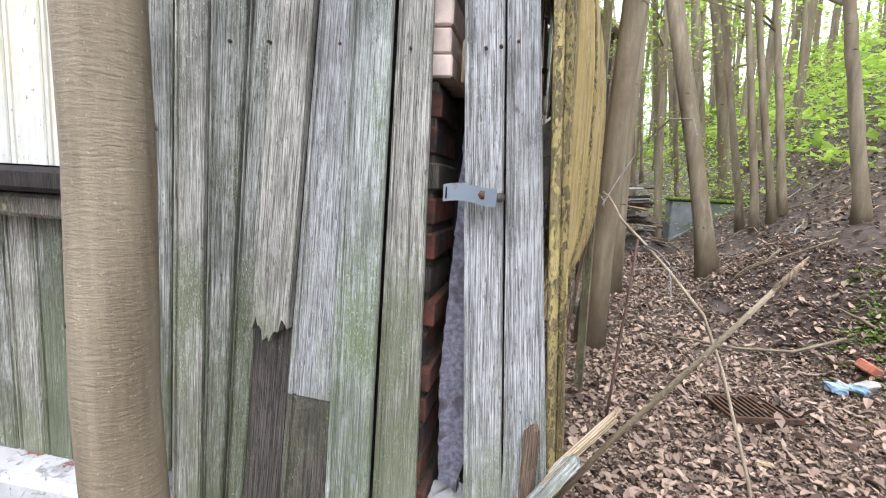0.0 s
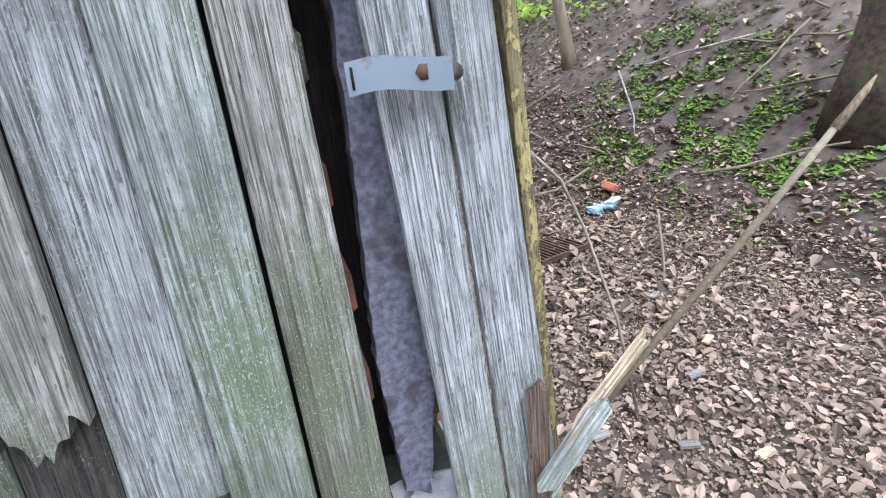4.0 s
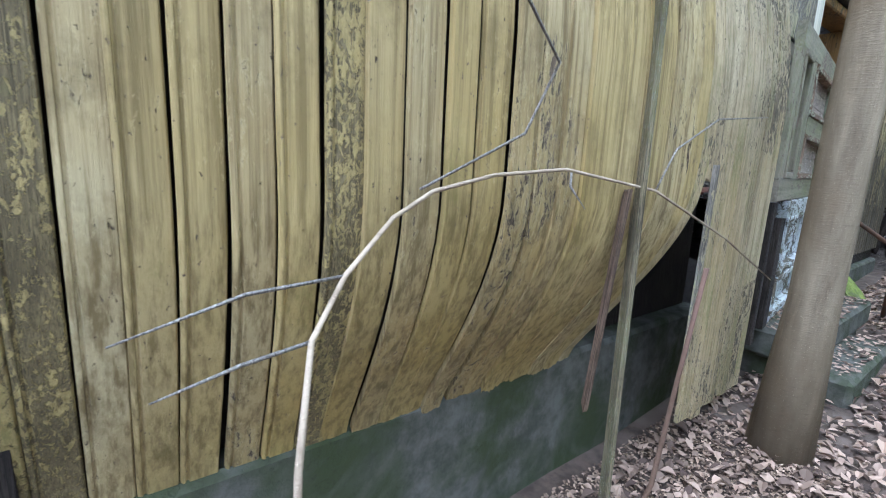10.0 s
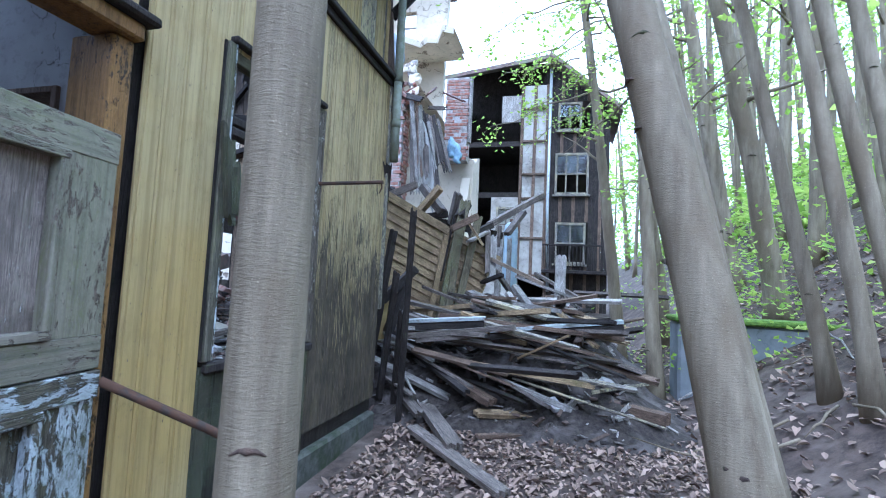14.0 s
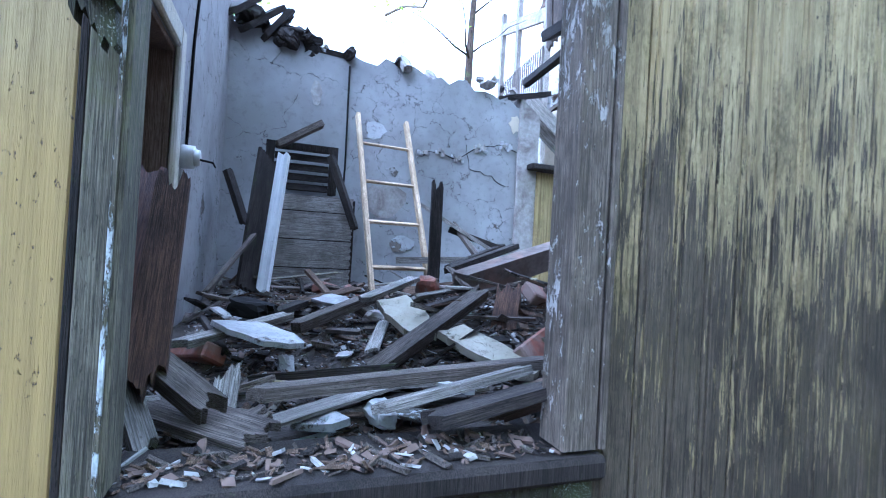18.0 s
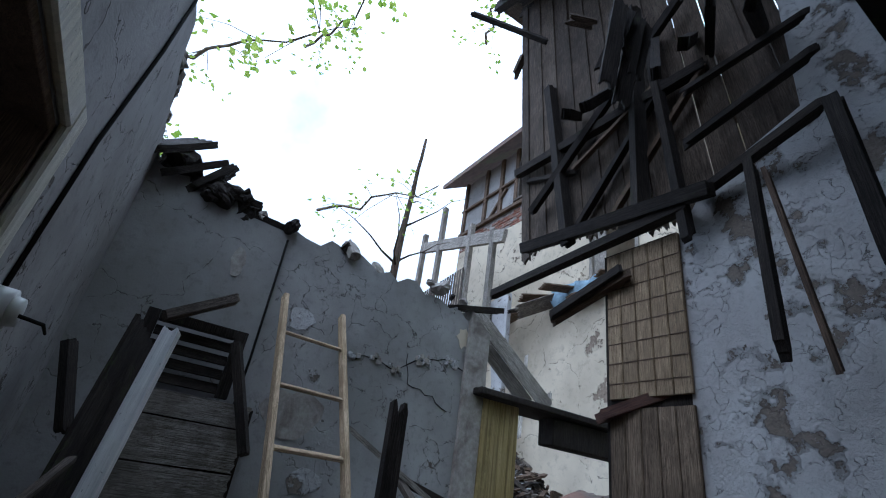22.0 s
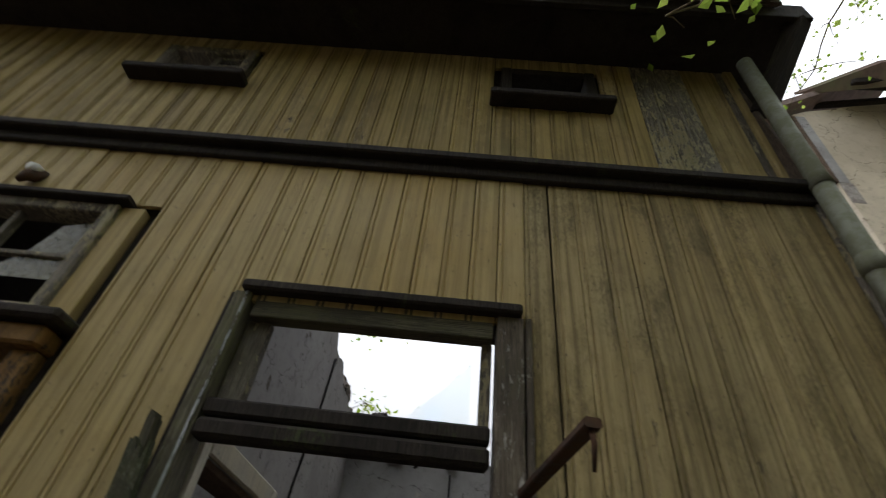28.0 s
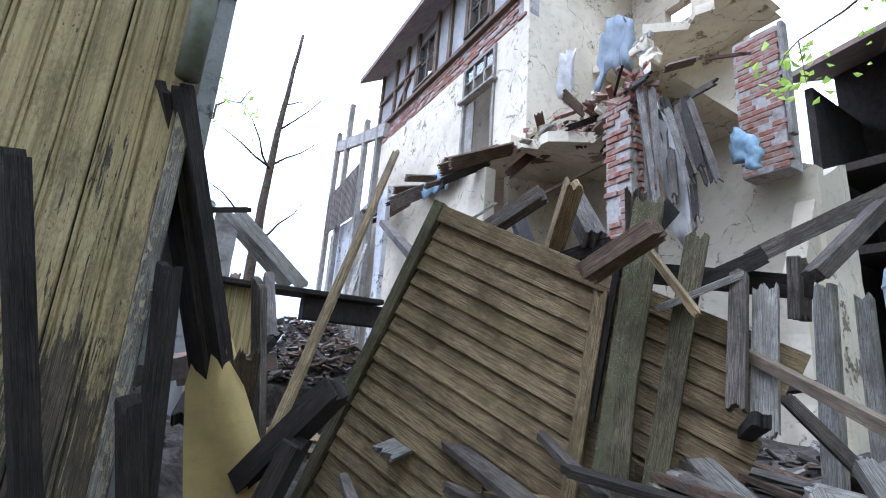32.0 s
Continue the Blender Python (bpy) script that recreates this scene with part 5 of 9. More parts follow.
# plank lining on the end wall
OLDROT = wood("rotten_mossy_wood", (0.12, 0.11, 0.065), (0.04, 0.036, 0.022), moss=0.5, moss_color=(0.07, 0.09, 0.03), vary=0.3)
LINING = wood("brown_wall_lining", (0.34, 0.26, 0.18), (0.16, 0.115, 0.075), vary=0.35)
for i in range(5):
    put("lining_plank", board_me(0.78, 0.083, 0.02, CHECK), Matrix.Translation((-1.245 - i * 0.086, RY - 0.012, 2.1)), room)
    for kz in range(7):
        put("score", board_me(0.08, 0.006, 0.004, BROWN), Matrix.Translation((-1.285 - i * 0.086, RY - 0.0225, 2.17 + kz * 0.1)) @ Matrix.Rotation(radians(90), 4, "Y"), room)
    put("lining_plank", board_me(1.15, 0.083, 0.02, LINING), Matrix.Translation((-1.245 - i * 0.086, RY - 0.012, 0.9)), room)
block("wall_right_back", (-1.66, RY, 0.2), (-1.22, RY + 0.1, 2.9), DARK, room, 0.0)
# remnant of plank gable and dark hanging ceiling
gable = tagged(empty("plank_gable"), "dark plank gable and hanging ceiling boards over the end wall", "gable")
GABLEW = wood("dark_brown_gable_planks", (0.20, 0.155, 0.115), (0.085, 0.062, 0.045), moss=0.0, vary=0.5)
rg = random.Random(91)
for i in range(30):
    x = -3.06 + i * 0.108
    foot = 3.62 - 0.28 * smooth01((x + 2.6) / 1.2) + rg.uniform(-0.05, 0.05)
    top = 7.7 - 0.3 * (x + 3.1) + rg.uniform(-0.12, 0.05)
    put("plank", board_me(top - foot, 0.104, 0.022, GABLEW, rag=0.06, seed=i), Matrix.Translation((x, 9.8 + 0.012 * (i % 2), foot)) @ Matrix.Rotation(radians(-5), 4, "Y"), gable)
# rails and struts across the planks
for a, b, ww in (((-3.2, 9.72, 4.62), (-1.2, 9.7, 4.5), 0.09), ((-3.0, 9.70, 3.66), (-1.25, 9.62, 3.42), 0.11), ((-2.75, 9.7, 5.5), (-2.45, 9.7, 3.5), 0.1), ((-1.7, 9.66, 5.6), (-1.75, 9.66, 3.5), 0.1), ((-2.9, 9.68, 4.0), (-1.3, 9.66, 5.3), 0.07)):
    beam("strut", a, b, ww, ww * 0.8, DARK, rg.uniform(0, 30), gable, rag=0.03)
GK, GC = 0.764, Vector((-0.06, 7.13, 1.57))
gable.matrix_basis = Matrix.Translation(GC) @ Matrix.Scale(GK, 4) @ Matrix.Translation(-GC)
# attic joists and roof boards left hanging over the end of the room
for i in range(9):
    y0 = 8.2 + i * 0.13
    beam("rafter", (0.22, y0, 4.66), (-2.6 - 0.12 * (i % 3), y0 + 0.12, 6.25), 0.075, 0.11, DARK, 0, roof, rag=0.04)
for i in range(13):
    f = i / 12
    x, z = 0.26 - 3.11 * f, 4.68 + 1.76 * f
    beam("roof_board", (x, 7.75 + 1.15 * f + rg.uniform(0.0, 0.25), z), (x + rg.uniform(-0.02, 0.02), 9.3 + 0.55 * f, z), 0.27, 0.022, GABLEW, 24, roof, rag=0.08)
me = mesh_of("slope", [(0.3, 7.7, 4.78), (0.3, 9.35, 4.78), (-3.3, 9.9, 6.84), (-2.75, 8.9, 6.59), (0.3, 7.7, 4.83), (0.3, 9.35, 4.83), (-3.3, 9.9, 6.89), (-2.75, 8.9, 6.64)], [(3, 2, 1, 0), (4, 5, 6, 7), (0, 1, 5, 4), (1, 2, 6, 5), (2, 3, 7, 6), (3, 0, 4, 7)], TILE)
put("slope", me, None, roof, "dark underside of the remaining roof")
for i in range(10):
    x = -0.25 - 0.14 * i
    beam("attic_joist", (x, 8.65, 3.5 + rg.uniform(-0.1, 0.3)), (x - rg.uniform(0.1, 0.4), 9.13, 3.45 + rg.uniform(0.0, 0.9)), 0.045, 0.06, DARK, rg.uniform(0, 30), None, "charred attic joist over the end wall", "beam", "attic joists", 0.05)
for i in range(5):
    x = -0.5 - 0.4 * i
    a = Vector((x, 8.6 + rg.uniform(0, 0.4), 4.0 + 0.12 * i + rg.uniform(-0.2, 0.3)))
    beam("broken_lath", a, a + Vector((rg.uniform(-0.5, 0.1), rg.uniform(-0.4, 0.1), rg.uniform(-0.6, 0.5))), rg.uniform(0.03, 0.08), 0.02, rg.choice((BROWN, DARK, GABLEW)), rg.uniform(0, 90), None, "splintered lath hanging from the attic", "lath", "attic laths", 0.04)
# rotten mossy board ends hanging on the window's jamb
for k, (a, b, ww) in enumerate((((0.085, 6.99, 1.72), (0.085, 6.945, 2.12), 0.055), ((0.105, 7.005, 1.76), (0.11, 6.985, 2.0), 0.035), ((0.07, 6.965, 1.9), (0.06, 6.93, 2.2), 0.03))):
    beam("rotten_jamb_piece", a, b, ww, 0.028, OLDROT, 90, None, "rotten mossy splintered board hanging on the window jamb", "board", "rotten jamb boards", 0.05)
# splintered strips hanging from the attic
for k in range(7):
    y_ = 7.60 + 0.03 * k
    beam("hanging_splinter", (-0.9 - 0.05 * (k % 2), y_ + 0.75, 3.62), (-0.92 - 0.03 * (k % 3), y_ + 0.66 + 0.03 * (k % 2), 3.05 + 0.09 * ((k * 5) % 4)), 0.07, 0.012, DARK, 90, None, "dark splintered strip hanging from the broken attic", "board", "hanging splinters", 0.03)
# charred lumps clumped on the corner of the wall top
for k in range(16):
    tagged(put("charred_lump", chunk_me(rm_.uniform(0.1, 0.22), DARK, 1700 + k, 0.6), Matrix.Translation((-3.5 + rm_.uniform(-0.06, 0.06), 6.8 + 0.045 * k + rm_.uniform(-0.05, 0.05), 3.42 - 0.012 * k + rm_.uniform(-0.08, 0.06))) @ Euler((rm_.random(), rm_.random(), rm_.random() * 6)).to_matrix().to_4x4()), "charred lump of roofing on the wall top", "rubble", "charred lumps")
# things on the walls
meter = tagged(empty("fuse_holder"), "round white porcelain fuse holder with dangling wires on the plaster", "fuse holder")
put("base", tube_me([(-1.80, LY, 1.86), (-1.80, LY + 0.06, 1.86)], [0.062, 0.06], PORCELAIN, 20), None, meter)
put("cap", tube_me([(-1.80, LY + 0.06, 1.86), (-1.80, LY + 0.085, 1.86), (-1.80, LY + 0.088, 1.86)], [0.045, 0.04, 0.012], PORCELAIN, 16), None, meter)
put("wire", tube_me([(-1.78, LY + 0.08, 1.85), (-1.84, LY + 0.14, 1.85), (-1.87, LY + 0.15, 1.83)], [0.006, 0.006, 0.004], BLACKGAP, 6), None, meter)
cable = tagged(put("wall_cable", tube_me([(-1.86, LY + 0.008, 1.93), (-1.9, LY + 0.008, 2.5), (-2.05, LY + 0.008, 3.1), (-2.1, LY + 0.008, 3.5)], [0.008] * 4, BLACKGAP, 6)), "black cable running up the plaster wall", "cable")
tagged(put("wall_cable", tube_me([(BX + 0.01, 7.75, 1.3), (BX + 0.01, 7.77, 2.2), (BX + 0.01, 7.76, 3.1)], [0.009] * 3, BLACKGAP, 6)), "dark cable groove down the back wall", "cable")
# cracks and broken plaster on the back wall
for k, line_ in enumerate(([(8.47, 2.39), (8.65, 2.44), (8.85, 2.39), (9.09, 2.53), (9.37, 2.58), (9.6, 2.52)], [(8.93, 2.53), (8.98, 2.31), (9.22, 2.25), (9.43, 2.15)])):
    pts = []
    for (y0, z0), (y1, z1) in zip(line_, line_[1:]):
        for f in (0.0, 0.25, 0.5, 0.75):
            pts.append((BX + 0.002, y0 + (y1 - y0) * f + rm_.uniform(-0.012, 0.012), z0 + (z1 - z0) * f + rm_.uniform(-0.02, 0.02)))
    put("crack", tube_me(pts, [0.0025 + 0.003 * rm_.random() for _ in pts], BLACKGAP, 5), None, room)
for k, ((yc, zc), hw, hh) in enumerate([((8.03, 2.56), 0.1, 0.09), ((9.46, 2.82), 0.07, 0.09), ((8.15, 1.92), 0.2, 0.16), ((8.33, 1.52), 0.13, 0.08), ((7.49, 2.82), 0.05, 0.12)]):
    out_ = [(yc + hw * math.cos(a_ * 0.45) * rm_.uniform(0.7, 1.2), zc + hh * math.sin(a_ * 0.45) * rm_.uniform(0.7, 1.2)) for a_ in range(14)]
    put("plaster_patch", wall_me(out_, 0.006, (PEEL, CREAMPL, MORTAR, PEEL, MORTAR)[k], (0, 1, 0), (1, 0, 0)), Matrix.Translation((BX + 0.007, 0, 0)), room)
for k in range(40):
    f = rm_.random()
    i_ = int(f * 5)
    (y0, z0) = [(8.47, 2.39), (8.65, 2.44), (8.85, 2.39), (9.09, 2.53), (9.37, 2.58), (9.6, 2.52)][i_]
    put("plaster_crumb", chunk_me(rm_.uniform(0.02, 0.05), MORTAR if k % 2 else PEEL, 1500 + k % 8, 0.5), Matrix.Translation((BX + 0.006, y0 + rm_.uniform(-0.06, 0.06), z0 + rm_.uniform(-0.04, 0.03))) @ Euler((0, 1.57, rm_.random() * 6)).to_matrix().to_4x4(), room)
# ladder
lad = tagged(empty("ladder"), "pale pine ladder leaning against the back wall", "ladder")
def rail_at(side, z):
    top, low = ((-3.31, 7.84, 2.64), (-2.43, 7.91, 1.0)) if side == 0 else ((-3.36, 8.295, 2.62), (-2.45, 8.36, 1.0))
    f = (top[2] - z) / (top[2] - low[2])
    return Vector(top).lerp(Vector(low), f)
for sd in (0, 1):
    beam("rail", rail_at(sd, 1.0), rail_at(sd, 2.64), 0.035, 0.06, PINE, 0, lad)
for z in (2.36, 2.01, 1.67, 1.32):
    beam("rung", rail_at(0, z), rail_at(1, z), 0.045, 0.022, PINE, 20, lad)
# white boarded chest and dark shutter against the back wall
chest = tagged(empty("boarded_chest"), "white-painted board front with a dark louvred shutter above", "chest")
for i, (z0, z1) in enumerate(((1.0, 1.26), (1.27, 1.5), (1.51, 1.74), (1.75, 1.88))):
    put("front_board", board_me(0.66, z1 - z0, 0.025, PALE, rag=0.01), Matrix.Translation((BX + 0.18, 7.18, (z0 + z1) / 2)) @ Matrix.Rotation(radians(-90), 4, "X") @ Matrix.Rotation(radians(90), 4, "Z"), chest)
block("body", (BX + 0.01, 7.17, 0.9), (BX + 0.165, 7.86, 1.87), DARK, chest, 0.004)
for q in (((BX + 0.1, 7.1, 1.9), (BX + 0.15, 7.17, 2.32)), ((BX + 0.1, 7.62, 1.9), (BX + 0.15, 7.69, 2.32)), ((BX + 0.1, 7.171, 2.26), (BX + 0.15, 7.619, 2.32))):
    block("shutter_frame", q[0], q[1], DARK, chest, 0.004)
for i in range(4):
    put("slat", board_me(0.446, 0.07, 0.012, DARK), Matrix.Translation((BX + 0.12, 7.172, 1.95 + i * 0.085)) @ Matrix.Rotation(radians(-90), 4, "X") @ Matrix.Rotation(radians(60), 4, "Z"), chest)
# yellow boarded partition and ledge beyond the back wall's end
prt = tagged(empty("boarded_partition"), "yellow board partition under a dark sagging ledge", "partition")
for i in range(4):
    put("board", board_me(1.35, 0.098, 0.02, YELLOW, bead=True), Matrix.Translation((BX + 0.05, 9.76 + i * 0.1, 1.0)) @ Matrix.Rotation(radians(90), 4, "Z"), prt)
block("ledge", (BX - 0.3, 9.6, 2.36), (BX + 0.16, 11.4, 2.42), DARK, prt, 0.01)
block("beam", (BX - 0.1, 10.5, 2.1), (BX + 0.1, 11.5, 2.34), DARK, prt, 0.01)
for k, (y0, y1) in enumerate(((9.55, 10.35), (9.7, 10.5))):
    beam("pale_board", (BX - 0.1 + 0.12 * k, y1, 2.44), (BX - 0.3 + 0.1 * k, y0, 3.2), 0.14, 0.02, PALE, 90, None, "pale board leaning on the ledge", "board", rag=0.02)
# broken masonry along the wall top
rm = random.Random(17)
for i in range(30):
    f = rm.random()
    if i < 14:
        p = (-3.5 + rm.uniform(-0.1, 0.1), LY + f * 2.8, 3.2 - 0.05 * f + rm.uniform(0, 0.05))
    else:
        p = (-2.2 - f * 1.3, LY - 0.06, 3.6 - 0.2 * f + rm.uniform(-0.02, 0.06))
    put("broken_stone", chunk_me(rm.uniform(0.06, 0.16), DARK if i % 3 == 0 else MORTAR, i, 0.6), Matrix.Translation(p) @ Euler((rm.random(), rm.random(), rm.random() * 6)).to_matrix().to_4x4(), room)
for (a, b, ww) in (((-3.3, LY - 0.05, 3.3), (-3.5, 6.98, 3.62), 0.22), ((-3.42, 6.86, 3.25), (-3.5, 7.12, 3.5), 0.2), ((-3.5, 7.02, 3.2), (-3.42, 7.22, 3.44), 0.16), ((-3.45, 7.1, 3.26), (-3.5, 7.48, 3.3), 0.17), ((-3.5, 7.4, 3.22), (-3.5, 7.75, 3.2), 0.12), ((-3.55, 9.35, 3.1), (-3.4, 9.75, 3.16), 0.2)):
    beam("broken_tiles", a, b, ww, 0.05, DARK, 15, None, "charred broken boards on the wall top", "rubble", rag=0.1)
# rubble floor
def heap_z(x, y):
    z = 0.86 - 0.075 * x + 0.28 * math.exp(-((x + 1.5) ** 2 + (y - 8.6) ** 2) / 0.5)
    return z + 0.07 * noise.noise((x * 3, y * 3, 1)) + 0.04 * noise.noise((x * 9, y * 9, 2))
hv, hf = [], []
NX, NY = 52, 56
for j in range(NY + 1):
    for i in range(NX + 1):
        x, y = -0.2 - 3.25 * i / NX, 6.78 + 4.2 * j / NY
        hv.append((x, y, heap_z(x, y) - 0.25 * smooth01((y - 9.3) / 1.0)))
for j in range(NY):
    for i in range(NX):
        a = j * (NX + 1) + i
        hf.append((a, a + NX + 1, a + NX + 2, a + 1))
tagged(put("rubble_floor", mesh_of("rubble_floor", hv, hf, rubble("earthy_rubble", (0.075, 0.06, 0.048), (0.03, 0.024, 0.02), (0.13, 0.11, 0.095), 22.0, crack=0.0, bumpy=0.03), False)), "heap of earth, plaster crumbs and splinters filling the room", "rubble", "", "stuff")


def chips(name, count, place, size, mats, label, seed):
    """Splinters, shards and crumbs, one mesh per material."""
    rnd = random.Random(seed)
    for mi, mm in enumerate(mats):
        verts, faces = [], []
        for _ in range(count // len(mats)):
            x, y, z = place(rnd)
            s = size * rnd.choice((0.4, 0.6, 0.8, 1.0, 1.6))
            e = Euler((rnd.gauss(0, 0.35), rnd.gauss(0, 0.35), rnd.uniform(0, 6.28))).to_matrix()
            l, w_, h = s * rnd.uniform(0.8, 2.6), s * rnd.uniform(0.2, 0.7), s * rnd.uniform(0.06, 0.3)
            k = len(verts)
            for sx in (-1, 1):
                for sy in (-1, 1):
                    for sz in (-1, 1):
                        v = e @ Vector((sx * l * rnd.uniform(0.35, 0.55), sy * w_ * rnd.uniform(0.35, 0.6), sz * h * 0.5))
                        verts.append((x + v.x, y + v.y, z + v.z + h * 0.3))
            faces += [(k, k + 1, k + 3, k + 2), (k + 4, k + 6, k + 7, k + 5), (k, k + 4, k + 5, k + 1), (k + 2, k + 3, k + 7, k + 6), (k, k + 2, k + 6, k + 4), (k + 1, k + 5, k + 7, k + 3)]
        tagged(put(name, mesh_of(name, verts, faces, mm)), label, "debris", "", "stuff")


def in_room(r):
    x, y = -0.2 - 3.1 * r.random(), 6.85 + 2.5 * r.random()
    return x, y, heap_z(x, y)


SHARD = peel("plaster_shards", (0.42, 0.405, 0.38), (0.31, 0.295, 0.27), (0.24, 0.205, 0.175), 0.68, 11.0, 0.008)
EARTHB = plain("brown_crumbs", (0.13, 0.092, 0.07), 0.95, 0.4, 20.0)
chips("splinters", 27000, in_room, 0.018, (EARTHB, DARK, BROWN, DARK, RAW, SHARD), "splinters, leaves and plaster crumbs over the room floor", 7)
chips("splinters", 1400, in_room, 0.05, (RAW, DARK, BROWN), "broken lath ends and bark over the room floor", 8)
rs = random.Random(31)
for i in range(46):
    x, y, z = in_room(rs)
    kind = rs.random()
    if kind < 0.4:
        tagged(put("plaster_chunk", chunk_me(rs.uniform(0.05, 0.13), SHARD if kind < 0.25 else STONE, i, 0.45), Matrix.Translation((x, y, z + 0.03)) @ Euler((rs.gauss(0, 0.4), rs.gauss(0, 0.4), rs.random() * 6)).to_matrix().to_4x4()), "broken lump of pale plaster on the heap", "rubble", "plaster lumps")
    elif kind < 0.6:
        b = box_bm((-0.12, -0.058, -0.033), (0.12, 0.058, 0.033), 0.008)
        tagged(part("fallen_brick", b, DIRTYB, None), "loose red brick on the heap", "brick", "fallen bricks").matrix_basis = Matrix.Translation((x, y, z + 0.03)) @ Euler((rs.gauss(0, 0.5), rs.gauss(0, 0.5), rs.random() * 6)).to_matrix().to_4x4()
    else:
        a = Vector((x, y, z + 0.03))
        ang = rs.uniform(0, 6.28)
        b = a + Vector((math.cos(ang), math.sin(ang), rs.uniform(-0.1, 0.3))) * rs.uniform(0.2, 0.6)
        if b.x > -0.25 or b.y < 6.85 or b.x < -3.3:
            continue
        beam("broken_lath", a, b, rs.uniform(0.03, 0.09), 0.018, rs.choice((RAW, BROWN, DARK, PALE)), rs.uniform(0, 90), None, "short splintered board on the heap", "board", "broken boards", 0.03)
# clutter along the sill
rq = random.Random(205)


def at_sill(r):
    x, y = r.uniform(-0.5, 0.01), r.uniform(6.98, 7.85)
    return x, y, (WIN[2] - 0.025 if x > -0.13 else heap_z(x, y))


chips("splinters", 1500, at_sill, 0.019, (EARTHB, DARK, EARTHB, RAW, SHARD, BROWN), "splinters and paint flakes on the window sill", 11)
for i in range(34):
    x, y = rq.uniform(-0.62, -0.2), rq.uniform(7.0, 7.85)
    z = heap_z(x, y) + rq.uniform(0.0, 0.07)
    ang = rq.gauss(1.4, 0.6)
    d = Vector((math.cos(ang), math.sin(ang), 0)) * rq.uniform(0.08, 0.3)
    a, b = Vector((x, y, z)) - d, Vector((x, y, z + rq.uniform(-0.02, 0.06))) + d
    if max(a.x, b.x) > -0.12 or min(a.y, b.y) < 6.85 or max(a.y, b.y) > 8.3:
        continue
    beam("broken_lath", a, b, rq.uniform(0.025, 0.08), rq.uniform(0.008, 0.022), rq.choice((RAW, BROWN, DARK, RAW, PALE, FLAKY)), rq.uniform(-25, 25), None, "short splintered board by the window sill", "board", "broken boards", 0.03)
for i in range(110):
    x, y, z = in_room(rq)
    ang = rq.uniform(0, 6.28)
    d = Vector((math.cos(ang), math.sin(ang), 0)) * rq.uniform(0.08, 0.34)
    a, b = Vector((x, y, z + 0.03)) - d, Vector((x, y, z + 0.03 + rq.uniform(-0.02, 0.12))) + d
    if max(a.x, b.x) > -0.2 or min(a.x, b.x) < -3.35 or min(a.y, b.y) < 6.82 or max(a.y, b.y) > 9.1:
        continue
    beam("broken_lath", a, b, rq.uniform(0.015, 0.055), rq.uniform(0.008, 0.02), rq.choice((RAW, BROWN, DARK, RAW, PALE, BARE)), rq.uniform(-30, 30), None, "short splintered board on the heap", "board", "broken boards", 0.03)
for i in range(26):
    x, y, z = in_room(rq)
    tagged(put("plaster_flake", chunk_me(rq.uniform(0.05, 0.14), SHARD if i % 2 else STONE, 1200 + i, 0.14), Matrix.Translation((x, y, z + 0.035)) @ Euler((rq.gauss(0, 0.35), rq.gauss(0, 0.35), rq.random() * 6)).to_matrix().to_4x4()), "thin flake of fallen white plaster", "rubble", "plaster lumps")
# bank of rubble beyond the room, under the ledge
bv, bf = [], []
for j in range(25):
    for i in range(25):
        x, y = -3.55 - 0.13 * i, 9.75 + 0.1 * j
        bv.append((x, y, 0.0 if i in (0, 24) or j in (0, 24) else 1.35 + 0.75 * smooth01(i / 14) + 0.16 * noise.noise((x * 3, y * 3, 5)) + 0.08 * noise.noise((x * 9, y * 9, 6)) - 0.6 * smooth01((j - 18) / 7)))
bf = [(j * 25 + i, j * 25 + i + 1, j * 25 + i + 26, j * 25 + i + 25) for j in range(24) for i in range(24)]
tagged(put("rubble_bank", mesh_of("rubble_bank", bv, bf, bpy.data.materials["earthy_rubble"])), "bank of earth and broken boards beyond the roofless room", "rubble", "", "stuff")


def on_bank(r):
    i, j = r.random(), r.random()
    x, y = -3.7 - 2.7 * i, 9.9 + 1.7 * j
    return x, y, 1.37 + 0.75 * smooth01((0.15 + 2.7 * i) / 1.82) + 0.16 * noise.noise((x * 3, y * 3, 5)) + r.uniform(0, 0.08)


chips("splinters", 1600, on_bank, 0.08, (RAW, BROWN, DARK, SHARD, BROWN, RAW), "broken boards and plaster on the rubble bank", 21)
# large items on the heap
SLABPL = peel("stained_plaster_slab", (0.46, 0.42, 0.33), (0.33, 0.30, 0.22), (0.25, 0.23, 0.14), 0.72, 8.0, 0.01)
WHITEPL = peel("crackled_white_plaster", (0.52, 0.51, 0.485), (0.34, 0.33, 0.31), (0.22, 0.19, 0.16), 0.74, 12.0, 0.012)


def plaster_slab(a, b, width, thick, material, label, seed, turn=0.0):
    """A flat broken slab from a to b with a ragged outline and a slightly warped face."""
    length = (Vector(b) - Vector(a)).length
    w = width / 2
    line = ragged([(-w, 0), (w * 0.8, 0.05 * length), (w, 0.6 * length), (0.5 * w, length), (-w * 0.7, 0.9 * length), (-w * 1.1, 0.4 * length), (-w, 0)], 0.035, 0.016, seed)[:-1]
    ob = put("plaster_slab", wall_me(line, thick, material, (1, 0, 0), (0, 1, 0)), axis_pose(a, b, turn))
    return tagged(ob, label, "rubble", "plaster slabs")


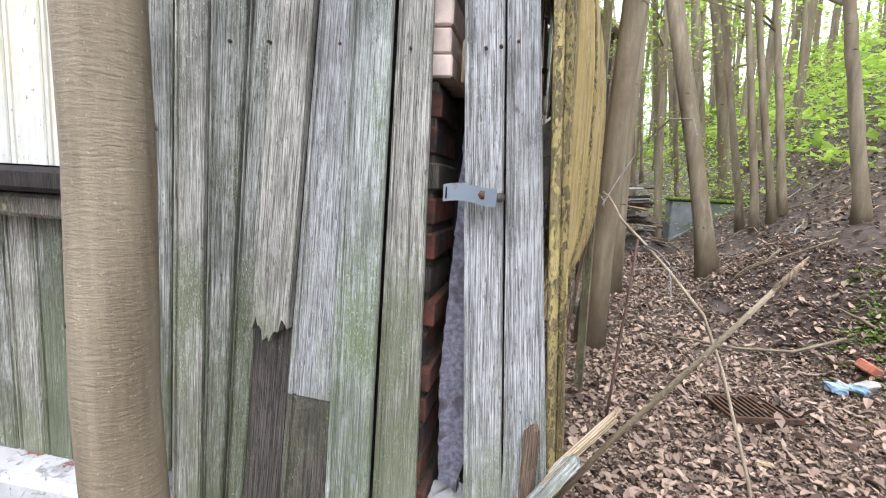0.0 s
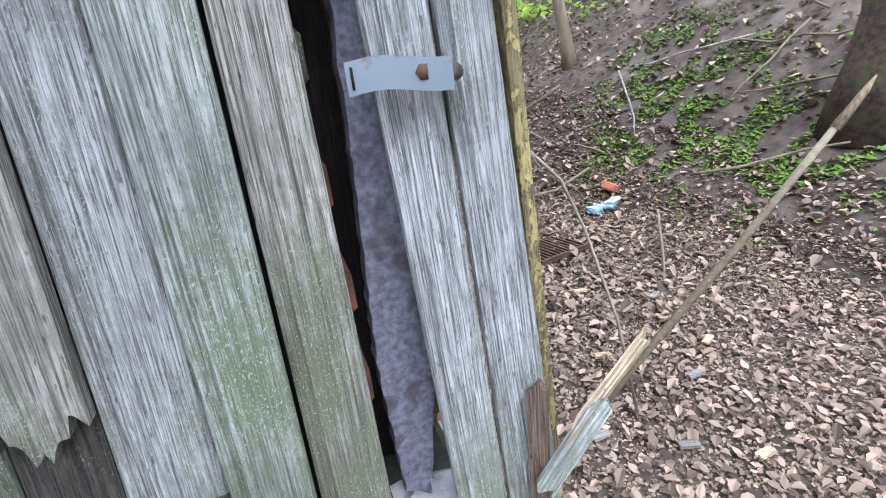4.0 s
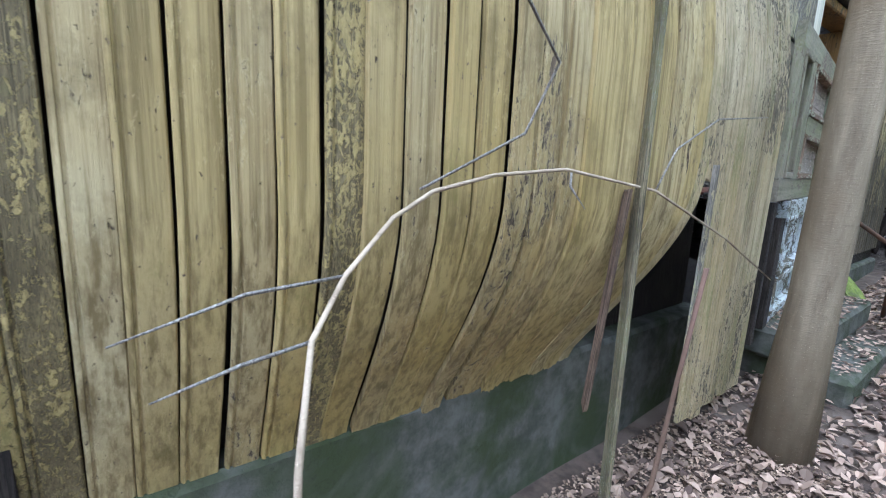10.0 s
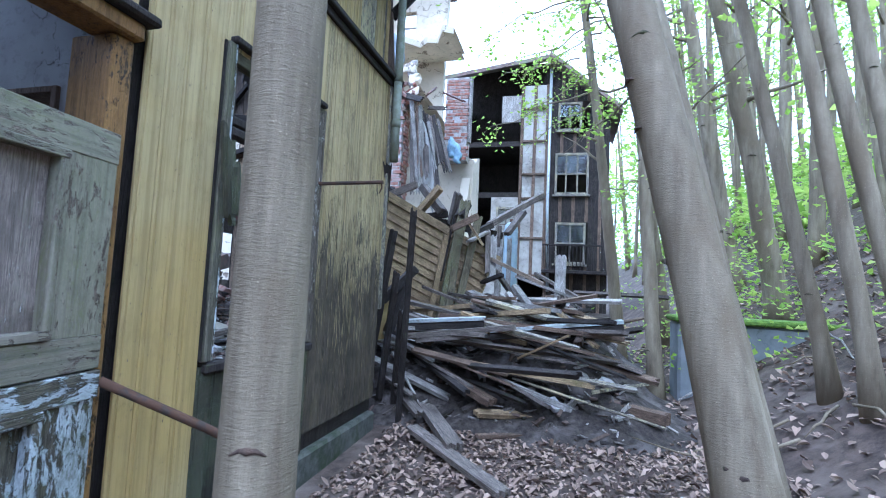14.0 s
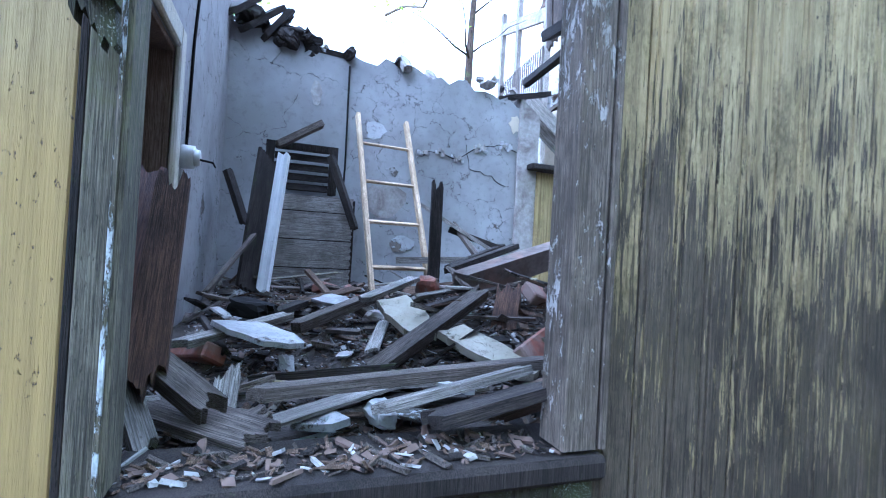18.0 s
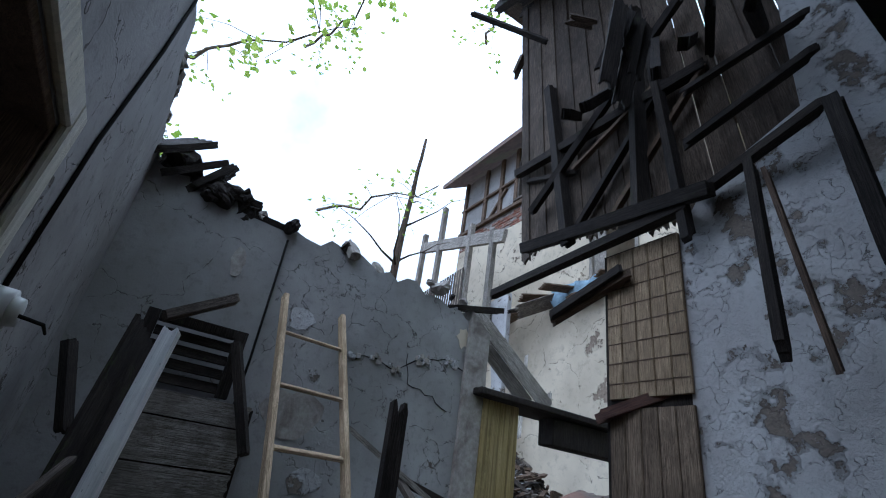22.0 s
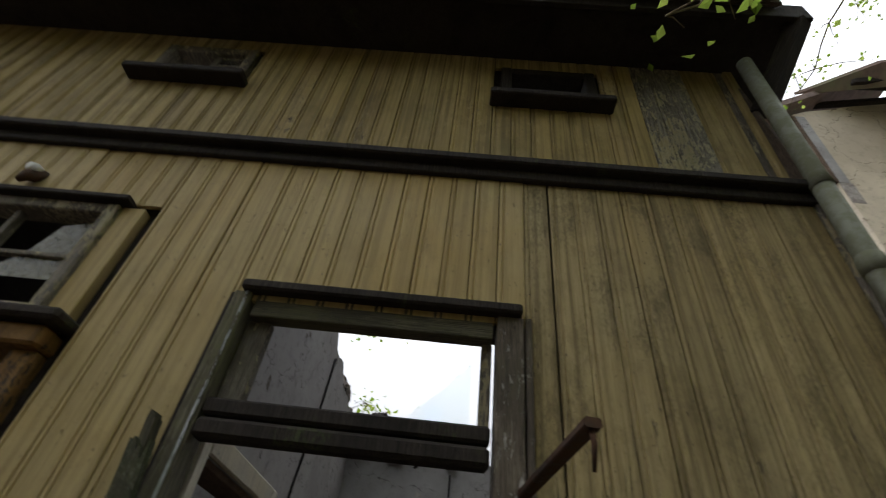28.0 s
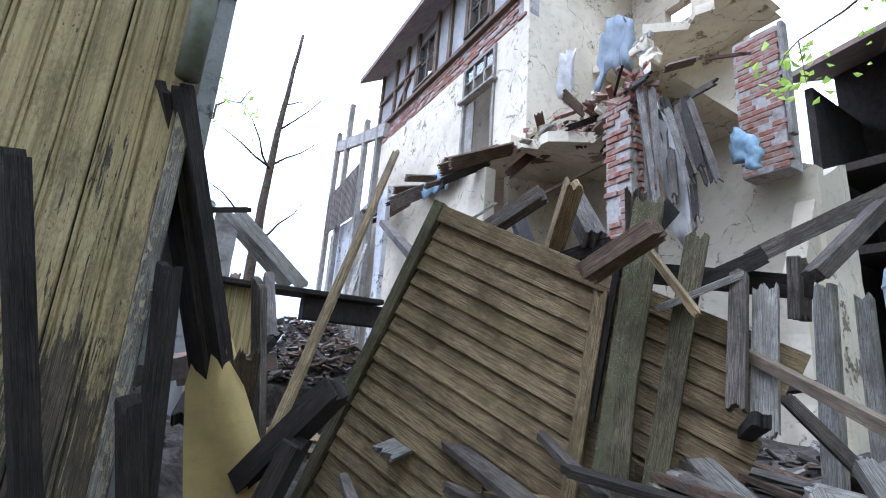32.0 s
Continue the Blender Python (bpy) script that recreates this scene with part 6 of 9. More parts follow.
for a, b, ww, tt, mm, lab, tn in (
        ((-1.40, 7.80, 1.22), (-1.02, 7.86, 1.10), 0.17, 0.035, SLABPL, "stained cream slab of plaster on the heap", 10),
        ((-1.06, 7.98, 1.13), (-0.70, 8.22, 1.0), 0.15, 0.035, SLABPL, "long cream slab of plaster with green stains", 14),
        ((-1.22, 7.12, 1.12), (-0.92, 7.32, 1.08), 0.24, 0.02, WHITEPL, "large white crackled sheet of plaster on the heap", -6),
        ((-1.86, 7.5, 1.17), (-1.7, 7.62, 1.15), 0.14, 0.02, WHITEPL, "white flake of plaster on the heap", 12),
        ((-0.72, 7.45, 1.03), (-0.60, 7.62, 1.03), 0.12, 0.025, WHITEPL, "white flake of plaster near the sill", 5),
        ((-0.62, 7.75, 1.02), (-0.5, 7.86, 1.02), 0.1, 0.025, STONE, "grey flake of stone near the sill", -10),
        ((-0.42, 7.32, 0.99), (-0.33, 7.44, 1.0), 0.08, 0.02, WHITEPL, "white flake by the sill", 8),
        ((-0.4, 6.86, 1.15), (-0.28, 6.93, 1.0), 0.06, 0.02, WHITEPL, "white flaked board end in the window corner", 0),
        ((-2.05, 8.62, 1.3), (-1.8, 8.9, 1.22), 0.14, 0.03, SLABPL, "pale slab of plaster under the fallen beam", 10)):
    plaster_slab(a, b, ww, tt, mm, lab, round(a[1] * 100), tn)
for k, (p, size_, fl, mm, lab, e) in enumerate((((-1.2, 8.95, 1.44), 0.27, 0.62, WHITEPL, "white plastered block of masonry by the end wall", (0.1, 0.2, 0.5)), ((-1.16, 8.86, 1.24), 0.26, 0.55, DIRTYB, "lump of brick masonry by the end wall", (0.2, 0.1, 0.2)), ((-1.5, 8.95, 1.25), 0.22, 0.6, DIRTYB, "lump of sooty brick by the end wall", (0.2, 0.4, 1.2)), ((-1.95, 8.15, 1.24), 0.14, 0.8, DIRTYB, "broken red brick lump in the heap", (0.3, 0.1, 0.7)), ((-1.83, 8.24, 1.15), 0.12, 0.9, DIRTYB, "pinkish brick lump in the heap", (0.5, 0.1, 0.2)), ((-1.6, 7.15, 1.12), 0.2, 0.4, BLACKGAP, "burnt black clump on the heap", (0, 0.2, 1.0)), ((-0.42, 7.55, 0.98), 0.09, 0.6, STONE, "grey stone near the sill", (0, 0.2, 0.3)))):
    tagged(put("masonry_lump", chunk_me(size_, mm, 60 + k, fl), Matrix.Translation(p) @ Euler(e).to_matrix().to_4x4()), lab, "rubble")

# ---- loose and fallen timber: from, to, width, thickness, material, turn, raggedness, name, category, label ----
MORTARB = rubble("mortar_crusted_timber", (0.165, 0.135, 0.115), (0.10, 0.078, 0.064), (0.24, 0.14, 0.105), 12.0, world_space=False)
REDB = wood("red_brown_varnish", (0.14, 0.064, 0.038), (0.07, 0.03, 0.02), moss=0.0, rough=0.6)
ROTRED = wood("rotten_red_brown_wood", (0.15, 0.08, 0.045), (0.045, 0.026, 0.018), moss=0.0, vary=0.3)
WHITEB = wood("white_flaking_edge", (0.2, 0.19, 0.18), (0.1, 0.09, 0.08), paint=(0.8, 0.8, 0.78), keep=0.8)
LOG = wood("barkless_pole", (0.34, 0.26, 0.18), (0.2, 0.15, 0.1))
TIMBER = [
    ((0.729, 11.569, 1.69), (1.02, 11.77, 1.28), 0.1, 0.05, RAW, 0, 0.03, 'loose_plank', 'plank', 'grey plank end leaning at the fallen panel'),
    ((-0.95, 10.9, 2.5), (-0.35, 11.15, 2.82), 0.11, 0.09, RAW, 0, 0.03, 'loose_plank', 'plank', 'beam end lying over the top of the fallen wall'),
    ((-0.3, 11.2, 2.45), (0.02, 11.05, 2.75), 0.1, 0.08, CLAP, 0, 0.04, 'loose_plank', 'plank', 'short beam end behind the fallen wall'),
    ((0.1, 11.45, 2.3), (0.22, 11.3, 2.72), 0.11, 0.09, RAW, 0, 0.04, 'loose_plank', 'plank', 'splintered beam end behind the fallen wall'),
    ((-0.2, 11.4, 2.36), (0.75, 11.85, 2.2), 0.12, 0.1, DARK, 0, 0.04, 'loose_plank', 'plank', 'dark joist lying behind the fallen wall'),
    ((0.7, 12.0, 1.2), (0.72, 12.1, 2.25), 0.09, 0.05, PALE, 0, 0.03, 'loose_plank', 'plank', 'pale door board standing in the wreckage'),
    ((0.85, 12.1, 1.2), (0.84, 12.2, 2.2), 0.07, 0.05, PALE, 0, 0.03, 'loose_plank', 'plank', 'narrow pale post standing in the wreckage'),
    ((-0.08, 7.58, 1.075), (-0.1, 7.88, 1.13), 0.1, 0.028, DARK, -10, 0.03, 'loose_plank', 'plank', 'dark split board on the sill'),
    ((-1.02, 6.93, 1.06), (-1.4, 7.32, 1.12), 0.05, 0.03, PALE, 10, 0.04, 'loose_plank', 'plank', 'pale splintered batten under fallen plaster'),
    ((-2.35, 8.42, 1.35), (-2.75, 9.05, 1.55), 0.05, 0.03, DARK, 0, 0.03, 'loose_plank', 'plank', 'blackened lath fanned against the back wall'),
    ((-2.5, 8.75, 1.4), (-2.95, 8.66, 1.72), 0.05, 0.03, RAW, 0, 0.03, 'loose_plank', 'plank', 'grey lath fanned against the back wall'),
    ((-0.2, 7.22, 1.115), (-0.31, 8.03, 1.145), 0.09, 0.028, RAW, -8, 0.03, 'loose_plank', 'plank', 'long grey-brown plank lying across the rubble'),
    ((-0.15, 7.48, 1.085), (-0.2, 7.87, 1.15), 0.07, 0.022, PALE, -15, 0.03, 'loose_plank', 'plank', 'dark rotten plank under a longer one'),
    ((-0.34, 7.84, 1.0), (-0.36, 8.13, 1.06), 0.14, 0.03, BROWN, 0, 0.03, 'loose_plank', 'plank', 'brown board on the rubble by the window jamb'),
    ((-0.5, 6.86, 1.215), (-0.28, 7.13, 1.06), 0.065, 0.05, RAW, 20, 0.03, 'loose_plank', 'plank', 'brown square beam sloping to the sill'),
    ((-0.45, 6.885, 1.175), (-0.22, 7.02, 1.0), 0.05, 0.03, PALE, 0, 0.03, 'loose_plank', 'plank', 'pale-edged board end near the sill'),
    ((-0.44, 6.98, 1.03), (-0.2, 7.24, 1.02), 0.12, 0.02, RAW, 8, 0.03, 'loose_plank', 'plank', 'flat grey board in the rubble'),
    ((-0.5, 7.147, 1.095), (-0.36, 7.142, 0.97), 0.06, 0.03, PALE, 0, 0.05, 'loose_plank', 'plank', 'flaking white splintered wood'),
    ((-0.31, 7.14, 0.98), (-0.35, 7.24, 1.02), 0.09, 0.02, RAW, 0, 0.03, 'loose_plank', 'plank', 'short grey board on the rubble'),
    ((-1.58, 7.68, 1.18), (-1.9, 8.05, 1.285), 0.08, 0.025, PALE, 0, 0.03, 'loose_plank', 'plank', 'pale broken board on the heap'),
    ((-1.7, 7.69, 1.12), (-1.5, 7.9, 0.99), 0.08, 0.05, RAW, 0, 0.02, 'loose_plank', 'plank', 'splintered beam end on the heap'),
    ((-1.4, 7.34, 1.06), (-1.8, 7.81, 1.19), 0.07, 0.05, RAW, 0, 0.02, 'loose_plank', 'plank', 'weathered grey beam on the heap'),
    ((-1.5, 7.11, 1.06), (-2.1, 7.51, 1.14), 0.07, 0.03, DARK, 0, 0.02, 'loose_plank', 'plank', 'charred plank on the heap'),
    ((-2.3, 7.43, 1.29), (-1.9, 7.61, 1.1), 0.04, 0.02, BROWN, 0, 0.02, 'loose_plank', 'plank', 'thin brown lath on the heap'),
    ((-2.0, 8.24, 1.24), (-1.8, 8.2, 0.98), 0.1, 0.02, PALE, 0, 0.02, 'loose_plank', 'plank', 'torn bare board stood in the rubble'),
    ((-2.0, 8.2, 1.2), (-2.05, 8.209, 1.9), 0.072, 0.065, DARK, 0, 0.06, 'charred_post', 'post', 'charred upright post stub in the rubble'),
    ((-1.9, 8.33, 1.25), (-2.1, 9.55, 1.63), 0.15, 0.15, MORTARB, 8, 0.02, 'fallen_beam', 'beam', 'fallen beam crusted with old mortar'),
    ((-2.3, 9.4, 1.5), (-2.3, 10.07, 1.66), 0.16, 0.14, MORTARB, 0, 0.02, 'fallen_beam', 'beam', 'dark fallen beam on brick rubble'),
    ((-2.2, 8.36, 1.33), (-2.4, 8.99, 1.54), 0.07, 0.04, DARK, 0, 0.03, 'loose_plank', 'plank', 'blackened lath beside the fallen beam'),
    ((-3.0, 8.38, 1.86), (-2.7, 8.91, 1.51), 0.1, 0.03, PALE, 0, 0.02, 'loose_plank', 'plank', 'pale board leaning under the ladder'),
    ((-2.9, 8.61, 1.66), (-2.7, 9.04, 1.51), 0.08, 0.05, DARK, 0, 0.02, 'loose_plank', 'plank', 'dark plank by the back wall'),
    ((-2.6, 8.1, 1.38), (-2.5, 8.62, 1.41), 0.06, 0.05, PALE, 0, 0.02, 'loose_plank', 'plank', 'short pale beam at the ladder foot'),
    ((-0.85, 8.59, 0.96), (-1.3, 8.83, 1.17), 0.09, 0.03, RAW, 0, 0.05, 'loose_plank', 'plank', 'splintered grey stake on the heap'),
    ((-1.5, 8.92, 1.12), (-1.4, 8.86, 0.93), 0.04, 0.03, BROWN, 0, 0.02, 'loose_plank', 'plank', 'thin brown stake in the heap'),
    ((-1.0, 8.2, 0.95), (-1.3, 8.39, 1.27), 0.12, 0.09, ROTRED, 0, 0.06, 'fallen_beam', 'beam', 'rotten dark beam standing in the rubble'),
    ((-1.05, 8.41, 0.98), (-1.3, 8.6, 1.285), 0.035, 0.03, ROTRED, 0, 0.03, 'loose_plank', 'plank', 'brown stake in the rubble'),
    ((-0.85, 7.6, 0.985), (-1.27, 8.22, 1.26), 0.065, 0.06, RAW, 20, 0.05, 'fallen_beam', 'beam', 'weathered beam on the heap'),
    ((-0.29, 8.05, 1.05), (-0.36, 8.15, 1.43), 0.05, 0.03, PALE, 0, 0.03, 'loose_plank', 'plank', 'grey board leaning by the jamb'),
    ((-0.3, 6.885, 1.12), (-0.75, 6.85, 1.64), 0.13, 0.022, REDB, 0, 0.03, 'loose_plank', 'board', 'broken red-brown wardrobe panel leaning on the wall'),
    ((-0.6, 6.79, 1.38), (-0.8, 6.777, 1.85), 0.035, 0.025, ROTRED, 0, 0.03, 'loose_plank', 'board', 'thin red-brown batten leaning on the wall'),
    ((-0.3, 6.99, 1.1), (-0.66, 6.955, 1.61), 0.085, 0.04, ROTRED, 0, 0.07, 'loose_plank', 'board', 'splintered dark rotten board leaning on the wall'),
    ((-2.55, 7.162, 1.12), (-2.75, 7.248, 2.105), 0.075, 0.05, WHITEB, 0, 0.02, 'loose_plank', 'board', 'tall narrow board with a flaking white edge'),
    ((-2.5, 7.07, 1.13), (-2.8, 7.14, 2.08), 0.3, 0.02, DARK, 80, 0.02, 'loose_plank', 'board', 'wide blackened board behind a white edge'),
    ((-2.0, 6.88, 1.15), (-2.5, 7.09, 1.5), 0.03, 0.02, RAW, 0, 0.02, 'loose_plank', 'plank', 'thin lath leaning on the wall'),
    ((-3.2, 7.19, 2.26), (-3.2, 7.53, 2.48), 0.13, 0.05, RAW, 0, 0.02, 'fallen_beam', 'beam', 'beam end resting against the back wall'),
    ((-3.0, 6.85, 1.99), (-2.9, 7.0, 1.59), 0.07, 0.04, DARK, 0, 0.02, 'loose_plank', 'plank', 'dark stake in the room corner'),
    ((-3.2, 7.62, 2.22), (-3.1, 7.84, 1.62), 0.1, 0.05, DARK, 0, 0.02, 'loose_plank', 'post', 'dark post leaning on the back wall'),
    ((-0.74, 8.9, 2.92), (-0.75, 8.9, 2.14), 0.0434, 0.035, DARK, 0, 0.06, 'hanging_beam', 'beam', 'dark broken rafter hanging down'),
    ((-0.66, 8.8, 2.82), (-0.58, 8.8, 2.05), 0.0217, 0.0175, BROWN, 0, 0.06, 'hanging_beam', 'beam', 'thin lath dangling from the floor above'),
    ((-0.35, 8.5, 2.71), (-0.33, 8.5, 2.21), 0.0496, 0.04, DARK, 0, 0.06, 'hanging_beam', 'beam', 'dark rafter hanging by the front wall'),
    ((-2.67, 9.13, 2.92), (-1.11, 9.06, 2.96), 0.062, 0.05, DARK, 0, 0.06, 'hanging_beam', 'beam', 'broken wall plate sagging over the gap'),
    ((-2.03, 9.1, 2.6), (-1.49, 9.08, 2.75), 0.0558, 0.045, DARK, 0, 0.06, 'hanging_beam', 'beam', 'snapped joist jutting into the open'),
    ((-1.91, 9.13, 3.1), (-1.17, 9.1, 3.88), 0.0434, 0.035, DARK, 0, 0.06, 'hanging_beam', 'beam', 'slanting dark rafter over the breach'),
    ((-1.62, 9.1, 3.05), (-0.94, 9.1, 3.81), 0.0372, 0.03, BROWN, 0, 0.06, 'hanging_beam', 'beam', 'slanting brown roof batten'),
    ((-1.11, 9.06, 2.78), (-1.24, 9.08, 4.28), 0.0558, 0.045, DARK, 0, 0.06, 'hanging_beam', 'beam', 'dark broken joist end'),
    ((-1.88, 9.1, 3.61), (-1.23, 9.08, 3.87), 0.031, 0.025, BROWN, 0, 0.06, 'hanging_beam', 'beam', 'brown roof lath in the ceiling'),
    ((-0.99, 9.2, 3.38), (-0.74, 9.2, 3.54), 0.031, 0.025, BROWN, 0, 0.06, 'hanging_beam', 'beam', 'brown lath in the broken ceiling'),
    ((-1.04, 9.1, 3.03), (-0.48, 9.0, 3.13), 0.0496, 0.04, DARK, 0, 0.06, 'hanging_beam', 'beam', 'charred ceiling joist over the plaster wall'),
    ((-1.08, 9.06, 3.32), (-0.44, 8.9, 3.31), 0.0434, 0.035, DARK, 0, 0.06, 'hanging_beam', 'beam', 'charred ceiling joist over the room'),
    ((-1.06, 9.06, 3.67), (-0.44, 8.9, 3.52), 0.0372, 0.03, DARK, 0, 0.06, 'hanging_beam', 'beam', 'charred ceiling joist over the room'),
    ((-2.39, 9.14, 3.81), (-1.86, 9.13, 3.61), 0.0372, 0.03, DARK, 0, 0.06, 'hanging_beam', 'beam', 'dark plate on the plank gable'),
    ((-2.05, 9.14, 2.59), (-1.46, 9.1, 2.72), 0.0496, 0.04, BROWN, 0, 0.06, 'hanging_beam', 'beam', 'brown splintered joist jutting out'),
    ((-1.67, 9.1, 2.01), (-1.24, 9.2, 2.15), 0.062, 0.05, REDB, 0, 0.06, 'hanging_beam', 'beam', 'splintered orange-brown beam in the wall'),
    ((0.06, 11.11, 0.7), (0.335, 11.257, 2.614), 0.14, 0.05, OLDPOST, 90, 0.03, 'loose_plank', 'plank', 'upright mossy grey plank before the fallen wall'),
    ((0.2, 11.22, 0.7), (0.506, 11.377, 2.419), 0.1, 0.045, OLDPOST, 90, 0.03, 'loose_plank', 'plank', 'tall grey-green plank leaning on the fallen wall'),
    ((-0.09, 11.04, 0.7), (0.116, 11.147, 2.137), 0.07, 0.05, CLAP, 90, 0.03, 'loose_plank', 'plank', 'thin mossy post before the fallen wall'),
    ((0.15, 11.12, 0.7), (0.249, 11.173, 1.757), 0.09, 0.04, OLDPOST, 90, 0.03, 'loose_plank', 'plank', 'short mossy stake before the fallen wall'),
    ((0.06, 11.13, 1.5), (0.196, 11.206, 2.386), 0.035, 0.03, DARK, 0, 0.03, 'loose_plank', 'plank', 'dark slat standing against the fallen wall'),
    ((0.613, 11.658, 2.343), (1.288, 12.432, 2.913), 0.12, 0.08, RAW, 0, 0.03, 'loose_plank', 'plank', 'long pale beam jutting out of the wreckage'),
    ((0.4, 11.42, 2.16), (0.63, 11.66, 2.33), 0.13, 0.08, DARK, 0, 0.03, 'loose_plank', 'plank', 'dark end of a jutting beam'),
    ((0.87, 11.6, 2.2), (1.06, 11.9, 2.56), 0.1, 0.06, RAW, 0, 0.03, 'loose_plank', 'plank', 'short grey post propped in the wreckage'),
    ((0.38, 11.15, 2.34), (0.62, 11.15, 2.0), 0.04, 0.03, CLAP, 0, 0.03, 'loose_plank', 'plank', 'thin mossy lath in the heap'),
    ((0.43, 11.6, 1.95), (1.42, 11.05, 1.52), 0.045, 0.045, LOG, 0, 0.03, 'loose_plank', 'plank', 'bare barkless pole slanting down the heap'),
    ((0.62, 11.5, 2.24), (0.67, 11.3, 1.63), 0.07, 0.05, RAW, 0, 0.03, 'loose_plank', 'plank', 'pale door post standing in the wreckage'),
    ((0.68, 11.6, 2.18), (0.72, 11.4, 1.53), 0.1, 0.03, PALE, 0, 0.03, 'loose_plank', 'plank', 'pale grey board standing in the wreckage'),
    ((0.74, 11.8, 2.33), (0.72, 11.8, 2.05), 0.12, 0.05, RAW, 0, 0.03, 'loose_plank', 'plank', 'short beam end in the wreckage'),
    ((0.42, 11.2, 2.05), (0.61, 11.5, 2.22), 0.1, 0.03, PALE, 0, 0.03, 'loose_plank', 'plank', 'pale board in the wreckage'),
    ((-0.34, 11.4, 2.85), (0.02, 11.2, 2.45), 0.12, 0.1, RAW, 0, 0.03, 'loose_plank', 'plank', 'sawn beam end over the fallen wall'),
    ((0.27, 11.2, 2.37), (0.32, 11.4, 2.6), 0.12, 0.1, DARK, 0, 0.03, 'loose_plank', 'plank', 'dark splintered beam end'),
    ((0.56, 11.0, 2.36), (0.25, 10.9, 2.18), 0.14, 0.08, BROWN, 0, 0.03, 'loose_plank', 'plank', 'dark broken joist over the fallen wall'),
    ((-0.42, 11.2, 2.35), (0.07, 11.3, 2.43), 0.12, 0.08, DARK, 0, 0.03, 'loose_plank', 'plank', 'dark fallen joist behind the panel'),
    ((-0.79, 11.3, 2.81), (-0.33, 11.1, 2.3), 0.1, 0.06, DARK, 0, 0.03, 'loose_plank', 'plank', 'dark beam end behind the panel'),
    ((-1.44, 11.2, 2.84), (-1.36, 11.5, 3.1), 0.09, 0.02, PALE, 0, 0.03, 'loose_plank', 'plank', 'pale splintered board end'),
    ((-3.09, 11.2, 3.27), (-1.53, 10.9, 2.52), 0.1, 0.06, RAW, 0, 0.03, 'loose_plank', 'plank', 'sawn beam end beside the fallen wall'),
    ((-1.25, 10.5, 3.25), (-0.28, 9.7, 1.4), 0.045, 0.03, CLAP, 0, 0.03, 'loose_plank', 'plank', 'tall thin grey pole leaning in the wreckage'),
    ((-1.9, 9.85, 2.28), (-1.18, 9.8, 1.79), 0.07, 0.06, RAW, 0, 0.03, 'loose_plank', 'plank', 'grey post stub in the wreckage'),
    ((-4.08, 9.7, 1.82), (-4.46, 9.9, 2.64), 0.12, 0.02, BROWN, 0, 0.03, 'loose_plank', 'plank', 'brown board behind the corner'),
    ((-1.71, 9.6, 1.77), (-0.87, 9.4, 1.37), 0.1, 0.06, DARK, 0, 0.03, 'loose_plank', 'plank', 'dark plank end in the heap'),
    ((-1.14, 9.8, 1.79), (-0.92, 9.5, 1.39), 0.06, 0.05, DARK, 0, 0.03, 'loose_plank', 'plank', 'dark slanting timber by the house corner'),
    ((-4.32, 11.4, 2.84), (-4.15, 11.2, 2.26), 0.06, 0.03, PALE, 0, 0.03, 'loose_plank', 'plank', 'pale stake in the wreckage'),
    ((-5.21, 11.8, 3.54), (-4.82, 11.4, 2.32), 0.05, 0.02, PALE, 0, 0.03, 'loose_plank', 'plank', 'pale lath in the wreckage'),
    ((0.14, 9.8, 1.61), (-0.13, 9.6, 1.27), 0.12, 0.08, DARK, 0, 0.03, 'loose_plank', 'plank', 'dark beam end by the corner'),
    ((0.09, 9.7, 1.43), (-0.03, 9.55, 0.96), 0.12, 0.06, DARK, 0, 0.03, 'loose_plank', 'plank', 'dark plank by the corner'),
    ((0.26, 9.6, 0.88), (0.87, 9.7, 0.97), 0.05, 0.04, RAW, 0, 0.03, 'loose_plank', 'plank', 'grey beam lying across the heap'),
    ((0.11, 9.6, 0.91), (1.22, 9.75, 1.07), 0.06, 0.05, RAW, 0, 0.03, 'loose_plank', 'plank', 'grey beam across the heap'),
    ((0.76, 10.64, 0.42), (2.61, 9.7, 0.35), 0.14, 0.1, BROWN, 0, 0.03, 'loose_plank', 'plank', 'long dark beam lying over the path'),
    ((-0.18, 11.37, 0.5), (2.1, 10.17, 0.45), 0.1, 0.03, PALE, 0, 0.03, 'loose_plank', 'plank', 'pale plank on the heap'),
    ((1.11, 11.67, 0.45), (2.67, 11.49, 0.42), 0.08, 0.03, RAW, 0, 0.03, 'loose_plank', 'plank', 'weathered plank on the heap'),
    ((0.23, 9.81, 0.3), (0.91, 8.69, 0.2), 0.14, 0.06, RAW, 0, 0.03, 'loose_plank', 'plank', 'beam end at the edge of the heap'),
    ((0.43, 9.05, 0.2), (1.36, 8.15, 0.14), 0.12, 0.04, RAW, 0, 0.03, 'loose_plank', 'plank', 'grey plank lying on the leaves'),
    ((0.98, 9.16, 0.16), (1.52, 9.46, 0.15), 0.06, 0.03, BROWN, 0, 0.03, 'loose_plank', 'plank', 'short plank on the leaves'),
    ((2.15, 10.83, 0.35), (2.69, 9.68, 0.25), 0.03, 0.02, PALE, 0, 0.03, 'loose_plank', 'plank', 'thin pale lath on the leaves'),
    ((0.1, 11.1, 0.55), (1.5, 9.84, 0.5), 0.12, 0.04, DARK, 0, 0.03, 'loose_plank', 'plank', 'dark board in the heap'),
    ((1.33, 14.34, 0.8), (2.8, 11.46, 0.4), 0.12, 0.08, RAW, 0, 0.03, 'loose_plank', 'plank', 'grey beam sloping down the heap'),
